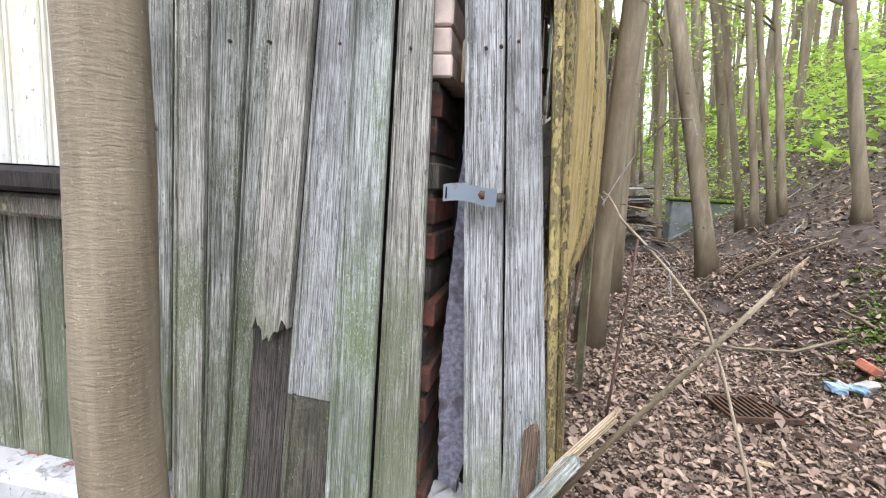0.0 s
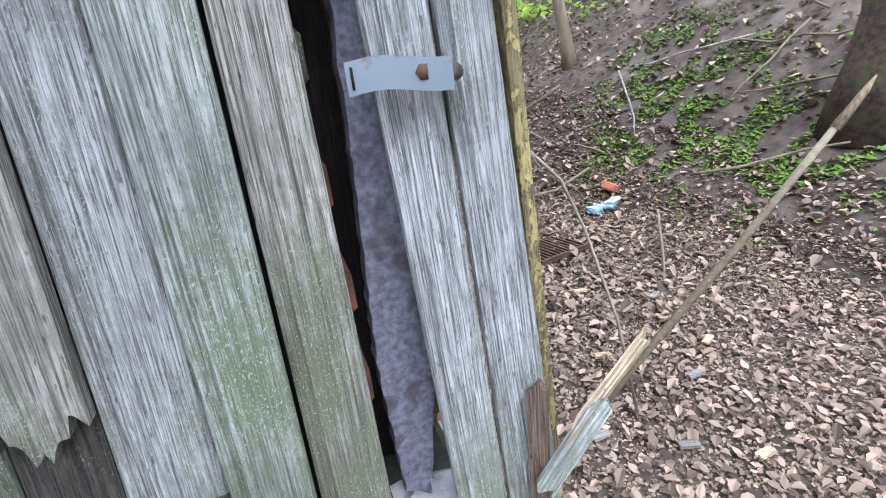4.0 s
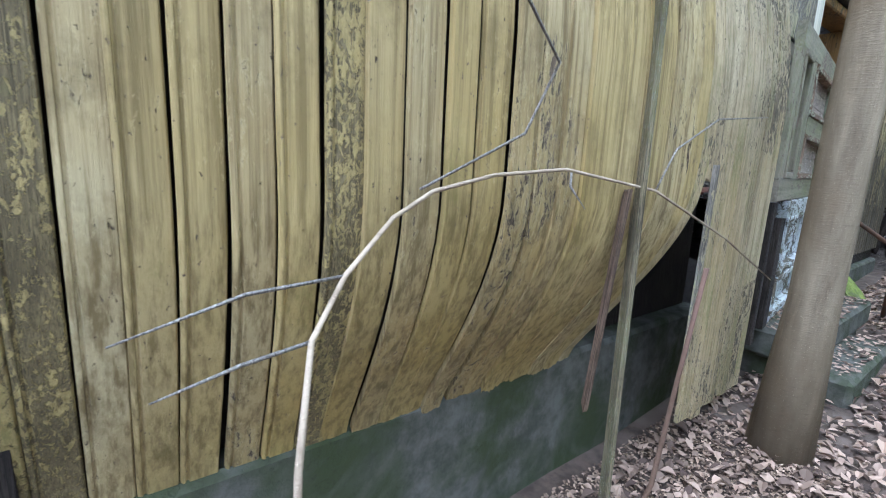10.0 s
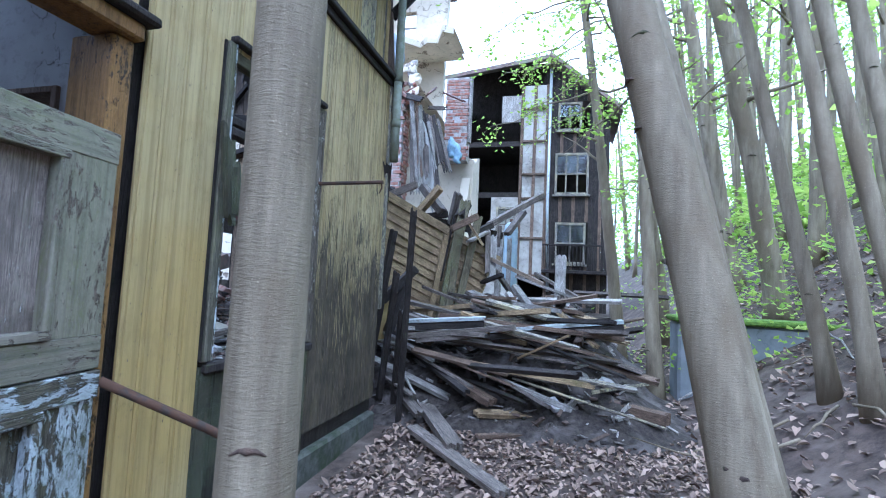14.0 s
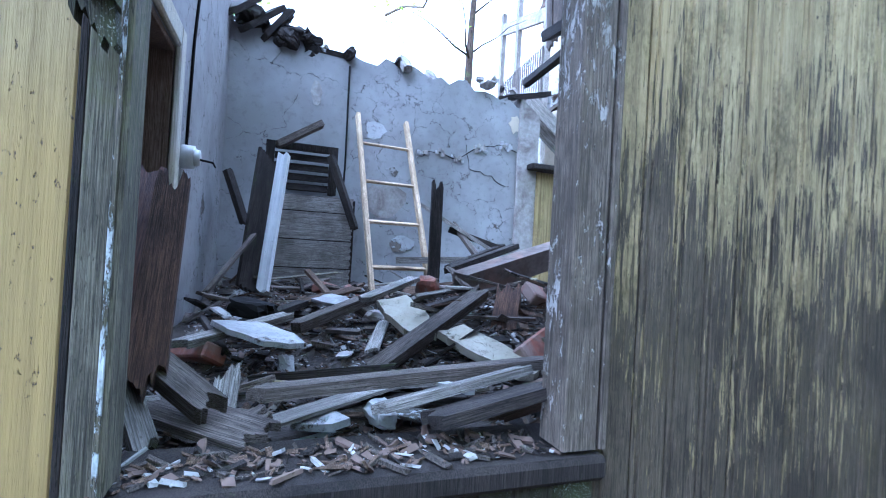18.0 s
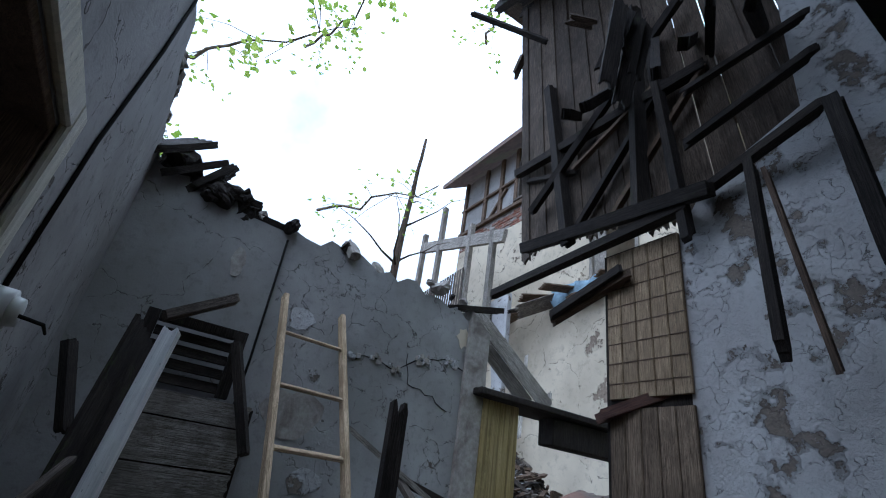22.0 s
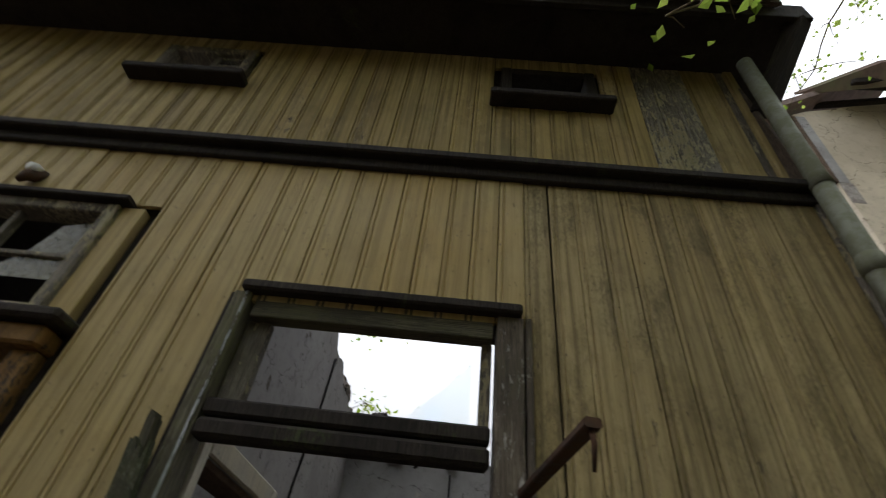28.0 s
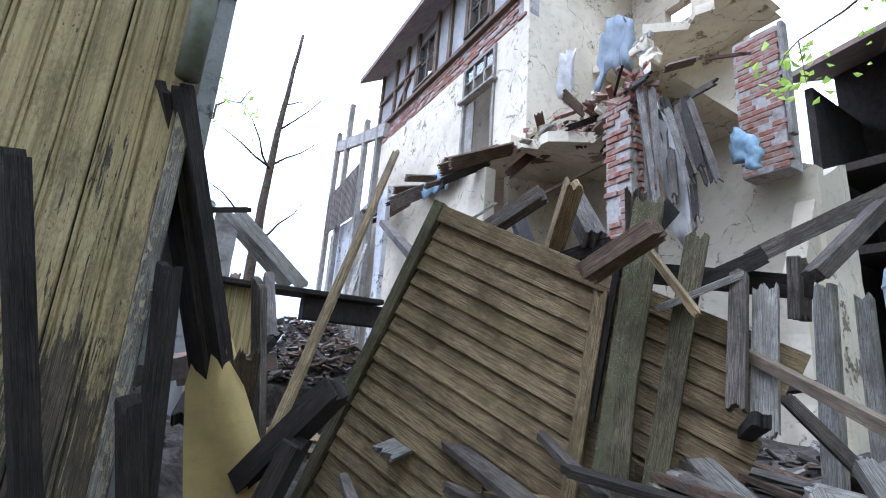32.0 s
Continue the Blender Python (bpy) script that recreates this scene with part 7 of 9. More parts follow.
    ((1.01, 11.5, 1.48), (1.44, 11.0, 1.02), 0.1, 0.06, PALE, 0, 0.03, 'loose_plank', 'plank', 'white painted post fallen in the heap'),
    ((1.62, 11.8, 1.94), (1.61, 11.7, 1.17), 0.14, 0.1, PALE, 0, 0.03, 'loose_plank', 'plank', 'white painted post standing in the heap'),
    ((1.26, 11.9, 1.68), (2.02, 11.6, 1.28), 0.1, 0.04, RAW, 0, 0.03, 'loose_plank', 'plank', 'plank end in the heap'),
    ((0.96, 11.2, 1.39), (1.3, 10.9, 0.94), 0.08, 0.05, PALE, 0, 0.03, 'loose_plank', 'plank', 'pale beam end in the heap'),
    ((0.44, 10.69, 0.5), (1.85, 13.13, 0.5), 0.05, 0.03, PALE, 0, 0.03, 'loose_plank', 'plank', 'thin pale plank on the heap'),
    ((-0.0, 9.6, 0.76), (0.35, 9.35, 0.41), 0.02, 0.015, PALE, 0, 0.03, 'loose_plank', 'plank', 'thin pale lath by the house corner'),
    ((-0.03, 9.5, 0.53), (0.35, 9.3, 0.41), 0.06, 0.02, RAW, 0, 0.03, 'loose_plank', 'plank', 'short board by the house corner'),
    ((0.03, 11.26, 0.5), (2.34, 10.53, 0.35), 0.05, 0.03, PALE, 0, 0.03, 'loose_plank', 'plank', 'long pale lath over the heap'),
    ((0.25, 9.86, 0.5), (0.77, 9.93, 0.4), 0.1, 0.08, BROWN, 0, 0.03, 'loose_plank', 'plank', 'brown block of wood in the heap'),
    ((0.48, 11.03, 0.55), (1.89, 10.86, 0.5), 0.07, 0.03, RAW, 0, 0.03, 'loose_plank', 'plank', 'weathered plank in the heap'),
    ((1.59, 11.95, 0.5), (2.81, 11.74, 0.45), 0.1, 0.03, RAW, 0, 0.03, 'loose_plank', 'plank', 'weathered board in the heap'),
    ((-0.36, 9.71, 0.8), (-0.03, 9.1, 2.6), 0.1, 0.12, DARK, 0, 0.04, 'corner_post', 'post', 'stout dark broken post under the downpipe'),
    # Backlit darkness of this plank, the mossy post and the stake sits in DARK.
    ((-0.3, 9.74, 0.8), (0.04, 9.14, 2.58), 0.06, 0.05, DARK, 0, 0.04, 'corner_post', 'post', 'grey plank beside the broken post, darkened to a silhouette'),
    ((0.2, 9.34, 0.1), (0.41, 8.87, 2.1), 0.055, 0.05, DARK, 0, 0.04, 'corner_post', 'post', 'mossy post leaning by the house corner, darkened to a silhouette'),
    ((-0.2, 9.38, 0.2), (0.1, 9.22, 1.95), 0.06, 0.05, DARK, 0, 0.04, 'corner_post', 'post', 'dark charred post by the corner'),
    ((-0.05, 9.45, 0.3), (0.16, 9.2, 1.55), 0.05, 0.06, DARK, 0, 0.04, 'corner_post', 'post', 'mossy grey stake by the corner, darkened to a silhouette'),
    ((0.1, 9.5, 0.25), (0.25, 9.18, 1.2), 0.09, 0.05, DARK, 0, 0.04, 'corner_post', 'post', 'dark beam end by the corner'),
    ((-0.6, 9.6, 0.5), (-0.1, 9.5, 1.7), 0.14, 0.02, BROWN, 0, 0.04, 'corner_post', 'post', 'brown board behind the corner'),
    ((-0.5, 9.8, 0.6), (-0.3, 9.55, 2.0), 0.05, 0.04, RAW, 0, 0.04, 'corner_post', 'post', 'grey lath behind the corner'),
]
for a, b, w_, t_, mat_, turn_, rag_, nm_, cat_, lab_ in TIMBER:
    beam(nm_, a, b, w_, t_, mat_, turn_, None, lab_, cat_, "", rag_)

# ---- collapsed wall panel and heap beyond the house ----
PO = Vector((-0.808, 10.633, 2.711))
PU, PV = Vector((0.75, 0.5136, -0.4169)).normalized(), Vector((-0.3567, -0.2167, -0.9087)).normalized()
PN = PU.cross(PV).normalized()
if PN.y > 0:
    PN = -PN
fallen = tagged(empty("fallen_wall"), "fallen wall of mossy grey horizontal boards, tilted in the wreckage", "wall panel")


def panel_board(u0, u1, v0, v1, n, thick, material, name, along="u", tip=0.0):
    if along == "u":
        o, z, x = PO + PU * u0 + PV * ((v0 + v1) / 2) + PN * n, PU, PV
        L, W = u1 - u0, v1 - v0
    else:
        o, z, x = PO + PU * ((u0 + u1) / 2) + PV * v0 + PN * n, PV, PU
        L, W = v1 - v0, u1 - u0
    yv = z.cross(x)
    m = Matrix(((x.x, yv.x, z.x, o.x), (x.y, yv.y, z.y, o.y), (x.z, yv.z, z.z, o.z), (0, 0, 0, 1))) @ Matrix.Rotation(radians(tip if yv.dot(PN) > 0 else -tip), 4, "Z")
    return put(name, board_me(L, W, thick, material, seed=int(v0 * 1000 + u0 * 77)), m, fallen)


for i in range(25):
    panel_board(0.09, 2.07 - (0.05 if i % 5 == 2 else 0), 0.07 + i * 0.107, 0.07 + i * 0.107 + 0.117, 0.016 + 0.004 * ((i * 7) % 3 - 1), 0.014, CLAP, "clapboard", "u", 13.0)
panel_board(0.0, 0.075, -0.05, 2.75, 0.03, 0.06, OLDPOST, "edge_post", "v")
panel_board(0.075, 2.09, -0.04, 0.07, 0.024, 0.05, CLAP, "top_rail", "u")
panel_board(0.0, 2.05, 0.05, 2.7, -0.04, 0.02, DARK, "sheathing", "u")
# heap
def mound(x, y):
    f = smooth01((y - 9.15) / 0.9) * (1 - smooth01((x - 1.6) / 1.5)) * (1 - 0.5 * smooth01((y - 14) / 3))
    z = ground_z(x, y) - 0.03 + 0.62 * f + 0.35 * f * smooth01((y - 10.3) / 1.5)
    return z + f * (0.12 * noise.noise((x * 2.2, y * 2.2, 5)) + 0.05 * noise.noise((x * 7, y * 7, 6)))
mv, mf = [], []
MX, MY = 60, 70
for j in range(MY + 1):
    for i in range(MX + 1):
        x, y = -4.5 + 7.6 * i / MX, 9.1 + 9.0 * j / MY
        mv.append((x, y, mound(x, y)))
for j in range(MY):
    for i in range(MX):
        a = j * (MX + 1) + i
        mf.append((a, a + 1, a + MX + 2, a + MX + 1))
tagged(put("rubble_heap", mesh_of("rubble_heap", mv, mf, bpy.data.materials["earthy_rubble"])), "heap of rubble and splinters under the collapsed timbers", "rubble", "", "stuff")


def on_heap(r):
    x, y = r.uniform(-3.5, 2.3), r.uniform(9.4, 14.0)
    return x, y, mound(x, y)


chips("splinters", 4200, on_heap, 0.07, (EARTHB, RAW, DARK, PALE), "splinters and crumbs over the collapsed heap", 9)
rh = random.Random(77)
for i in range(70):
    x, y, z = on_heap(rh)
    if rh.random() < 0.78:
        ang = rh.gauss(-0.35, 0.6) if rh.random() < 0.7 else rh.uniform(0, 6.28)
        L = rh.uniform(0.5, 1.9)
        a = Vector((x, y, z + rh.uniform(0.05, 0.28)))
        b = a + Vector((math.cos(ang) * L, math.sin(ang) * L, rh.uniform(-0.25, 0.35)))
        if (b.y < 9.4 and b.x < 0.3) or (a.y < 10.4 and b.y < 10.4 and a.x > 1.3):
            continue
        beam("heaped_plank", a, b, rh.uniform(0.05, 0.14), rh.uniform(0.02, 0.06), rh.choice((RAW, RAW, PALE, BROWN, DARK, CLAP)), rh.uniform(-30, 30), None, "broken weathered plank in the collapsed heap", "plank", "heaped planks", 0.04)
    else:
        tagged(put("rubble_lump", chunk_me(rh.uniform(0.08, 0.2), rh.choice((STONE, BRICKM, SHARD)), 200 + i, 0.6), Matrix.Translation((x, y, z + 0.05)) @ Euler((rh.random(), rh.random(), rh.random() * 6)).to_matrix().to_4x4()), "lump of broken masonry in the heap", "rubble", "masonry lumps")


rl = random.Random(404)
for i in range(95):
    x, y = rl.uniform(-0.3, 2.3), rl.uniform(9.35, 11.6)
    ang = rl.gauss(-0.28, 0.28) if rl.random() < 0.75 else rl.uniform(0, 3.14)
    L = rl.uniform(0.5, 2.0)
    z = mound(x, y) + 0.05 + 0.3 * rl.random()
    d = Vector((math.cos(ang), math.sin(ang), 0)) * L * 0.5
    a, b = Vector((x, y, z)) - d, Vector((x, y, z)) + d
    a.z = max(z + rl.uniform(-0.05, 0.2), mound(a.x, a.y) + 0.03)
    b.z = max(z + rl.uniform(-0.2, 0.05), mound(b.x, b.y) + 0.03)
    if a.y < 9.3 or b.y < 9.1 or b.x > 2.6 or (a.x < 0.15 and a.y < 9.5):
        continue
    beam("heaped_plank", a, b, rl.uniform(0.04, 0.13), rl.uniform(0.018, 0.05), rl.choice((RAW, RAW, PALE, BROWN, DARK, CLAP, BARE)), rl.uniform(-25, 25), None, "broken weathered plank in the collapsed heap", "plank", "heaped planks", 0.04)


def gutter(name, a, b, label):
    """A dull zinc gutter profile: three ribs on a tray."""
    th = tagged(empty(name), label, "gutter")
    a, b = Vector(a), Vector(b)
    beam("tray", a, b, 0.16, 0.012, ZINC, 0, th)
    for k, off in enumerate((-0.07, 0.0, 0.07)):
        beam("rib", a + Vector((0, off, 0.018)), b + Vector((0, off, 0.018)), 0.02, 0.025, ZINC if k != 1 else PALE, 0, th)
    beam("underside_board", a + Vector((0, 0, -0.05)), b + Vector((0, 0, -0.05)), 0.15, 0.06, DARK, 0, th)
    return th


gutter("zinc_gutter", (0.02, 9.72, 1.04), (0.9, 9.85, 1.12), "ribbed zinc gutter length lying across the wreckage")
gutter("zinc_gutter", (0.95, 9.95, 0.99), (2.26, 10.1, 1.16), "long ribbed zinc strip bridging the wreckage")
# hot water tank
tank = tagged(empty("boiler_tank"), "dented pale blue-grey metal boiler tank standing in the wreckage", "tank")
TX, TY = 0.72, 13.3
put("shell", tube_me([(TX, TY, z) for z in (1.45, 1.5, 1.8, 2.1, 2.45, 2.55, 2.6)], [0.11, 0.125, 0.13, 0.122, 0.125, 0.105, 0.04], TANKM, 24), None, tank)
put("seam", tube_me([(TX, TY, 2.42), (TX, TY, 2.44)], [0.131, 0.131], TANKM, 24), None, tank)
put("neck", tube_me([(TX, TY, 2.6), (TX, TY, 2.66)], [0.03, 0.03], RUST, 10), None, tank)
# yellowed board and hardboard curl by the corner
def card_row(z, y0, y1, x0, back):
    return [(x0 + 0.05 * math.sin(i * 0.75 + z * 3) - back, y0 + (y1 - y0) * i / 6, z - 0.03 * abs(i / 6 - 0.8)) for i in range(7)]


rows_ = ((1.765, 9.36, 9.47, -0.17), (1.6, 9.345, 9.53, -0.14), (1.4, 9.375, 9.62, -0.13), (1.2, 9.41, 9.70, -0.13), (0.85, 9.45, 9.84, -0.15))
cv = [p for back in (0.0, 0.008) for r_ in rows_ for p in card_row(*r_, back)]
cf = [(o + r_ * 7 + i, o + r_ * 7 + i + 1, o + r_ * 7 + i + 8, o + r_ * 7 + i + 7) for o in (0, 35) for r_ in range(4) for i in range(6)]
card = mesh_of("curled_board", cv, cf, rubble("yellowed_hardboard", (0.50, 0.37, 0.15), (0.42, 0.31, 0.13), (0.24, 0.18, 0.085), 9.0, crack=0.0, stain_at=0.56, bumpy=0.004), True)
tagged(put("curled_board", card), "yellowed sheet of hardboard curled among the timbers", "board")
tagged(put("plastic_bag", chunk_me(0.16, BLUEPLASTIC, 5, 0.4), Matrix.Translation((2.75, 11.2, ground_z(2.75, 11.2) + 0.05))), "scrap of blue plastic in the wreckage", "plastic")
# retaining wall and path furniture
rw = tagged(empty("retaining_wall"), "grey concrete retaining wall with mossy top by the bank", "wall")
block("body", (3.0, 11.2, 0.0), (4.6, 11.7, 1.15), rubble("grey_concrete", (0.25, 0.26, 0.26), (0.17, 0.18, 0.18), (0.12, 0.13, 0.1), 3.0), rw, 0.03)
block("coping", (2.96, 11.15, 1.15), (4.65, 11.75, 1.22), MOSS, rw, 0.02)
grate = tagged(empty("drain_grate"), "rusty iron drain grate half buried in leaves", "grate")
GM = Matrix.Translation((1.5, 3.08, ground_z(1.5, 3.08) + 0.035)) @ Matrix.Rotation(radians(12), 4, "Z")
grate.matrix_basis = GM
for i in range(12):
    block("bar", (-0.21 + i * 0.037, -0.16, 0.0), (-0.195 + i * 0.037, 0.16, 0.02), RUST, grate, 0.002)
for yy in (-0.16, 0.145):
    block("edge", (-0.22, yy, -0.01), (0.23, yy + 0.016, 0.024), RUST, grate, 0.002)
rag = tagged(empty("litter_rag"), "crumpled pale plastic rag on the leaves", "litter")
for i in range(4):
    put("fold", chunk_me(0.12, WHITECLOTH if i % 2 else CLOTH, 300 + i, 0.45), Matrix.Translation((2.22 + 0.07 * i, 3.55 + 0.05 * (i % 2), ground_z(2.25, 3.6) + 0.05)) @ Euler((0.3 * i, 0.2, i)).to_matrix().to_4x4(), rag)
tagged(part("fallen_brick", box_bm((-0.1, -0.06, -0.035), (0.1, 0.06, 0.035), 0.01), BRICKM, None), "broken red brick lying on the bank", "brick", "fallen bricks").matrix_basis = Matrix.Translation((2.52, 3.72, ground_z(2.52, 3.72) + 0.04)) @ Euler((0.3, 0.4, 0.6)).to_matrix().to_4x4()

# ---- trees ----


def leaf_blade(verts, faces, c, s, rnd):
    u = Vector((rnd.uniform(-1, 1), rnd.uniform(-1, 1), rnd.uniform(-0.6, 0.4))).normalized()
    v = u.cross(Vector((rnd.uniform(-0.5, 0.5), rnd.uniform(-0.5, 0.5), 1))).normalized()
    nrm = u.cross(v) * s * 0.15
    k = len(verts)
    verts += [c - u * s * 0.5, c - v * s * 0.35 + nrm, c + u * s * 0.5, c + v * s * 0.35 + nrm]
    faces.append((k, k + 1, k + 2, k + 3))


def tree(name, base, top, r0, r1, label, bend=0.1, limbs=0, material=None, seed=0, crown=0, leaf=0.06, spread=1.0, low=0.45, scars=0):
    """A trunk from base to top with limbs, branch scars and, if crown > 0, that many leaves."""
    rnd = random.Random(seed)
    material = material or BARK
    th = tagged(empty(name), label, "tree")
    a, b = Vector(base), Vector(top)
    side = Vector((rnd.uniform(-1, 1), rnd.uniform(-1, 1), 0))
    n = 16
    line = lambda f: a + (b - a) * f + side * bend * math.sin(math.pi * f)
    pts = [line(i / n) + Vector((rnd.uniform(-1, 1), rnd.uniform(-1, 1), 0)) * r0 * 0.09 for i in range(n + 1)]
    pts[0] = pts[0] - Vector((0, 0, 0.15))
    rad = [r0 + (r1 - r0) * (i / n) for i in range(n + 1)]
    rad[0] *= 1.5
    rad[1] *= 1.04
    put("trunk", tube_me(pts, rad, material, 16), None, th)
    for i in range(scars):
        f = rnd.uniform(0.04, 0.6)
        ang = rnd.uniform(0, 6.283)
        r = r0 + (r1 - r0) * f
        p = line(f) + Vector((math.cos(ang), math.sin(ang), 0)) * r * 0.97
        t_ = Vector((-math.sin(ang), math.cos(ang), 0))
        q = [p - t_ * r * 0.45 + Vector((0, 0, -r * 0.12)), p - t_ * r * 0.2, p + Vector((math.cos(ang), math.sin(ang), 0)) * r * 0.05, p + t_ * r * 0.2, p + t_ * r * 0.45 + Vector((0, 0, -r * 0.12))]
        put("branch_scar", tube_me(q, [0.002, r * 0.07, r * 0.11, r * 0.07, 0.002], ROUGHBARK, 6), None, th)
    ends = []
    for i in range(limbs):
        f = rnd.uniform(low, 0.98)
        p = line(f)
        ang = rnd.uniform(0, 6.283)
        ln = spread * rnd.uniform(0.7, 1.8)
        d = Vector((math.cos(ang), math.sin(ang), rnd.uniform(0.2, 0.9))) * ln
        q = [p + d * s + Vector((rnd.uniform(-1, 1), rnd.uniform(-1, 1), rnd.uniform(-0.3, 1))) * 0.08 * ln * s for s in (0, 0.25, 0.5, 0.75, 1)]
        rr = (r0 + (r1 - r0) * f) * 0.38
        put("limb", tube_me(q, [rr, rr * 0.7, rr * 0.5, rr * 0.32, rr * 0.12], material, 6), None, th)
        ends += q[1:]
    if crown and ends:
        verts, faces = [], []
        for i in range(crown):
            c = rnd.choice(ends) + Vector((rnd.gauss(0, 0.3), rnd.gauss(0, 0.3), rnd.gauss(0, 0.16))) * spread
            leaf_blade(verts, faces, c, leaf * rnd.uniform(0.6, 1.3), rnd)
        put("crown", mesh_of("crown", verts, faces, GREENLEAF), None, th, "fresh light green spring leaves")
    return th


tree("beech_tree", (-0.485, 0.53, -0.2), (-0.555, 0.51, 5.5), 0.062, 0.046, "slender smooth-barked beech close to the grey board wall", 0.02, seed=1, scars=26)
tree("beech_tree", (0.62, 4.03, 0.0), (0.86, 3.3, 11.0), 0.098, 0.05, "smooth grey beech trunk in front of the panelled door", 0.02, seed=2, scars=22)
tree("beech_tree", (1.07, 5.95, 0.03), (1.16, 5.95, 12.0), 0.088, 0.04, "slim grey beech trunk with moss at its foot", 0.02, seed=3, scars=22)
tree("beech_tree", (2.52, 7.0, 0.15), (0.45, 8.42, 10.6), 0.118, 0.06, "leaning grey beech trunk beside the path", 0.0, 8, seed=4, scars=26, crown=700, leaf=0.09, spread=1.2, low=0.6)
tree("beech_tree", (2.66, 7.35, 0.2), (0.9, 9.35, 10.5), 0.08, 0.04, "thin beech trunk growing behind a stouter one", 0.03, seed=5, scars=10)
MEASURED = [((2.77, 11.2, 0.15), (2.4, 11.7, 8.0), 0.12), ((3.83, 9.6, 0.65), (2.6, 9.9, 7.5), 0.09), ((3.84, 9.05, 0.65), (2.9, 9.4, 7.2), 0.09), ((4.1, 9.05, 0.8), (3.1, 9.4, 7.5), 0.09), ((3.62, 5.95, 0.95), (2.95, 6.2, 5.2), 0.105), ((6.4, 13.6, 2.5), (6.1, 14.1, 10.0), 0.1),
            ((4.4, 12.1, 1.1), (3.2, 11.6, 6.8), 0.19), ((4.9, 15.5, 1.6), (3.7, 15.0, 8.5), 0.24), ((3.4, 13.97, 0.5), (2.2, 12.4, 7.6), 0.13), ((3.55, 12.6, 0.6), (2.7, 11.6, 5.6), 0.09), ((4.3, 9.2, 0.9), (3.6, 9.8, 7.0), 0.1), ((6.2, 18.0, 2.6), (5.5, 17.8, 10.5), 0.24), ((5.6, 14.0, 2.0), (5.4, 13.6, 9.0), 0.16)]
for i, (p, q, r) in enumerate(MEASURED):
    p = (p[0], p[1], ground_z(p[0], p[1]))
    tree("beech_tree", p, q, r * 0.75, r * 0.42, "slender grey woodland beech on the bank", 0.06, 7, seed=40 + i, crown=260, leaf=0.10, spread=1.3, low=0.5, scars=4)
tree("old_tree", (3.75, 2.45, 0.6), (3.6, 2.6, 6.0), 0.25, 0.2, "stout rough-barked old trunk on the mossy bank", 0.1, 3, ROUGHBARK, seed=9)
rt = random.Random(21)
for i in range(74):
    x, y = rt.uniform(5.5, 20), rt.uniform(5.0, 42)
    if i % 3 == 0:
        x, y = rt.uniform(4.2, 9), rt.uniform(16, 44)
    z = ground_z(x, y)
    h = rt.uniform(8, 13)
    r = rt.uniform(0.07, 0.15)
    tree("forest_tree", (x, y, z), (x + rt.uniform(-1.2, 0.5), y + rt.uniform(-0.6, 0.6), z + h), r, r * 0.45, "tall slender woodland tree with thin spring foliage", rt.uniform(-0.2, 0.2), 6, seed=100 + i, crown=240, leaf=0.17, spread=1.7, low=0.35)
# a tree beyond the house, seen over the wreckage
tree("beech_tree", (-7.48, 10.50, 0.3), (-7.78, 10.70, 8.6), 0.13, 0.03, "dark slender forked tree rising behind the house", 0.15, 7, ROUGHBARK, seed=15, spread=1.0, low=0.4)
tree("young_tree", (-10.5, 16.5, 1.0), (-10.3, 16.8, 11.0), 0.1, 0.02, "bare young tree behind the wall", 0.1, 14, seed=16, spread=1.6, low=0.35)
# overhanging maple boughs with leaves, over the roofless room and the ruin
ro = random.Random(61)


def bough(a, b, label, leaves, leaf, seed, droop=0.3, twigs=7):
    rnd = random.Random(seed)
    th = tagged(empty("leafy_bough"), label, "branch")
    a, b = Vector(a), Vector(b)
    n = 8
    pts = [a.lerp(b, i / n) + Vector((rnd.uniform(-1, 1), rnd.uniform(-1, 1), rnd.uniform(-1, 1))) * 0.03 * (b - a).length for i in range(n + 1)]
    put("stem", tube_me(pts, [0.022 * (1 - 0.85 * i / n) * (b - a).length / 3 + 0.003 for i in range(n + 1)], BARK, 6), None, th)
    verts, faces = [], []
    for k in range(twigs):
        p = pts[rnd.randint(2, n)]
        d = Vector((rnd.uniform(-1, 1), rnd.uniform(-1, 1), rnd.uniform(-0.9, 0.4))) * rnd.uniform(0.2, 0.45) * (b - a).length * 0.5
        q = [p, p + d * 0.5 + Vector((0, 0, 0.02)), p + d - Vector((0, 0, droop * 0.2))]
        put("twig", tube_me(q, [0.006, 0.004, 0.002], BARK, 5), None, th)
        for i in range(leaves // twigs):
            c = q[1].lerp(q[2], rnd.random()) + Vector((rnd.gauss(0, 1), rnd.gauss(0, 1), rnd.gauss(0, 1))) * leaf * 1.3
            leaf_blade(verts, faces, c, leaf * rnd.uniform(0.6, 1.2), rnd)
    put("leaves", mesh_of("leaves", verts, faces, GREENLEAF), None, th, "small fresh green leaves")
    return th


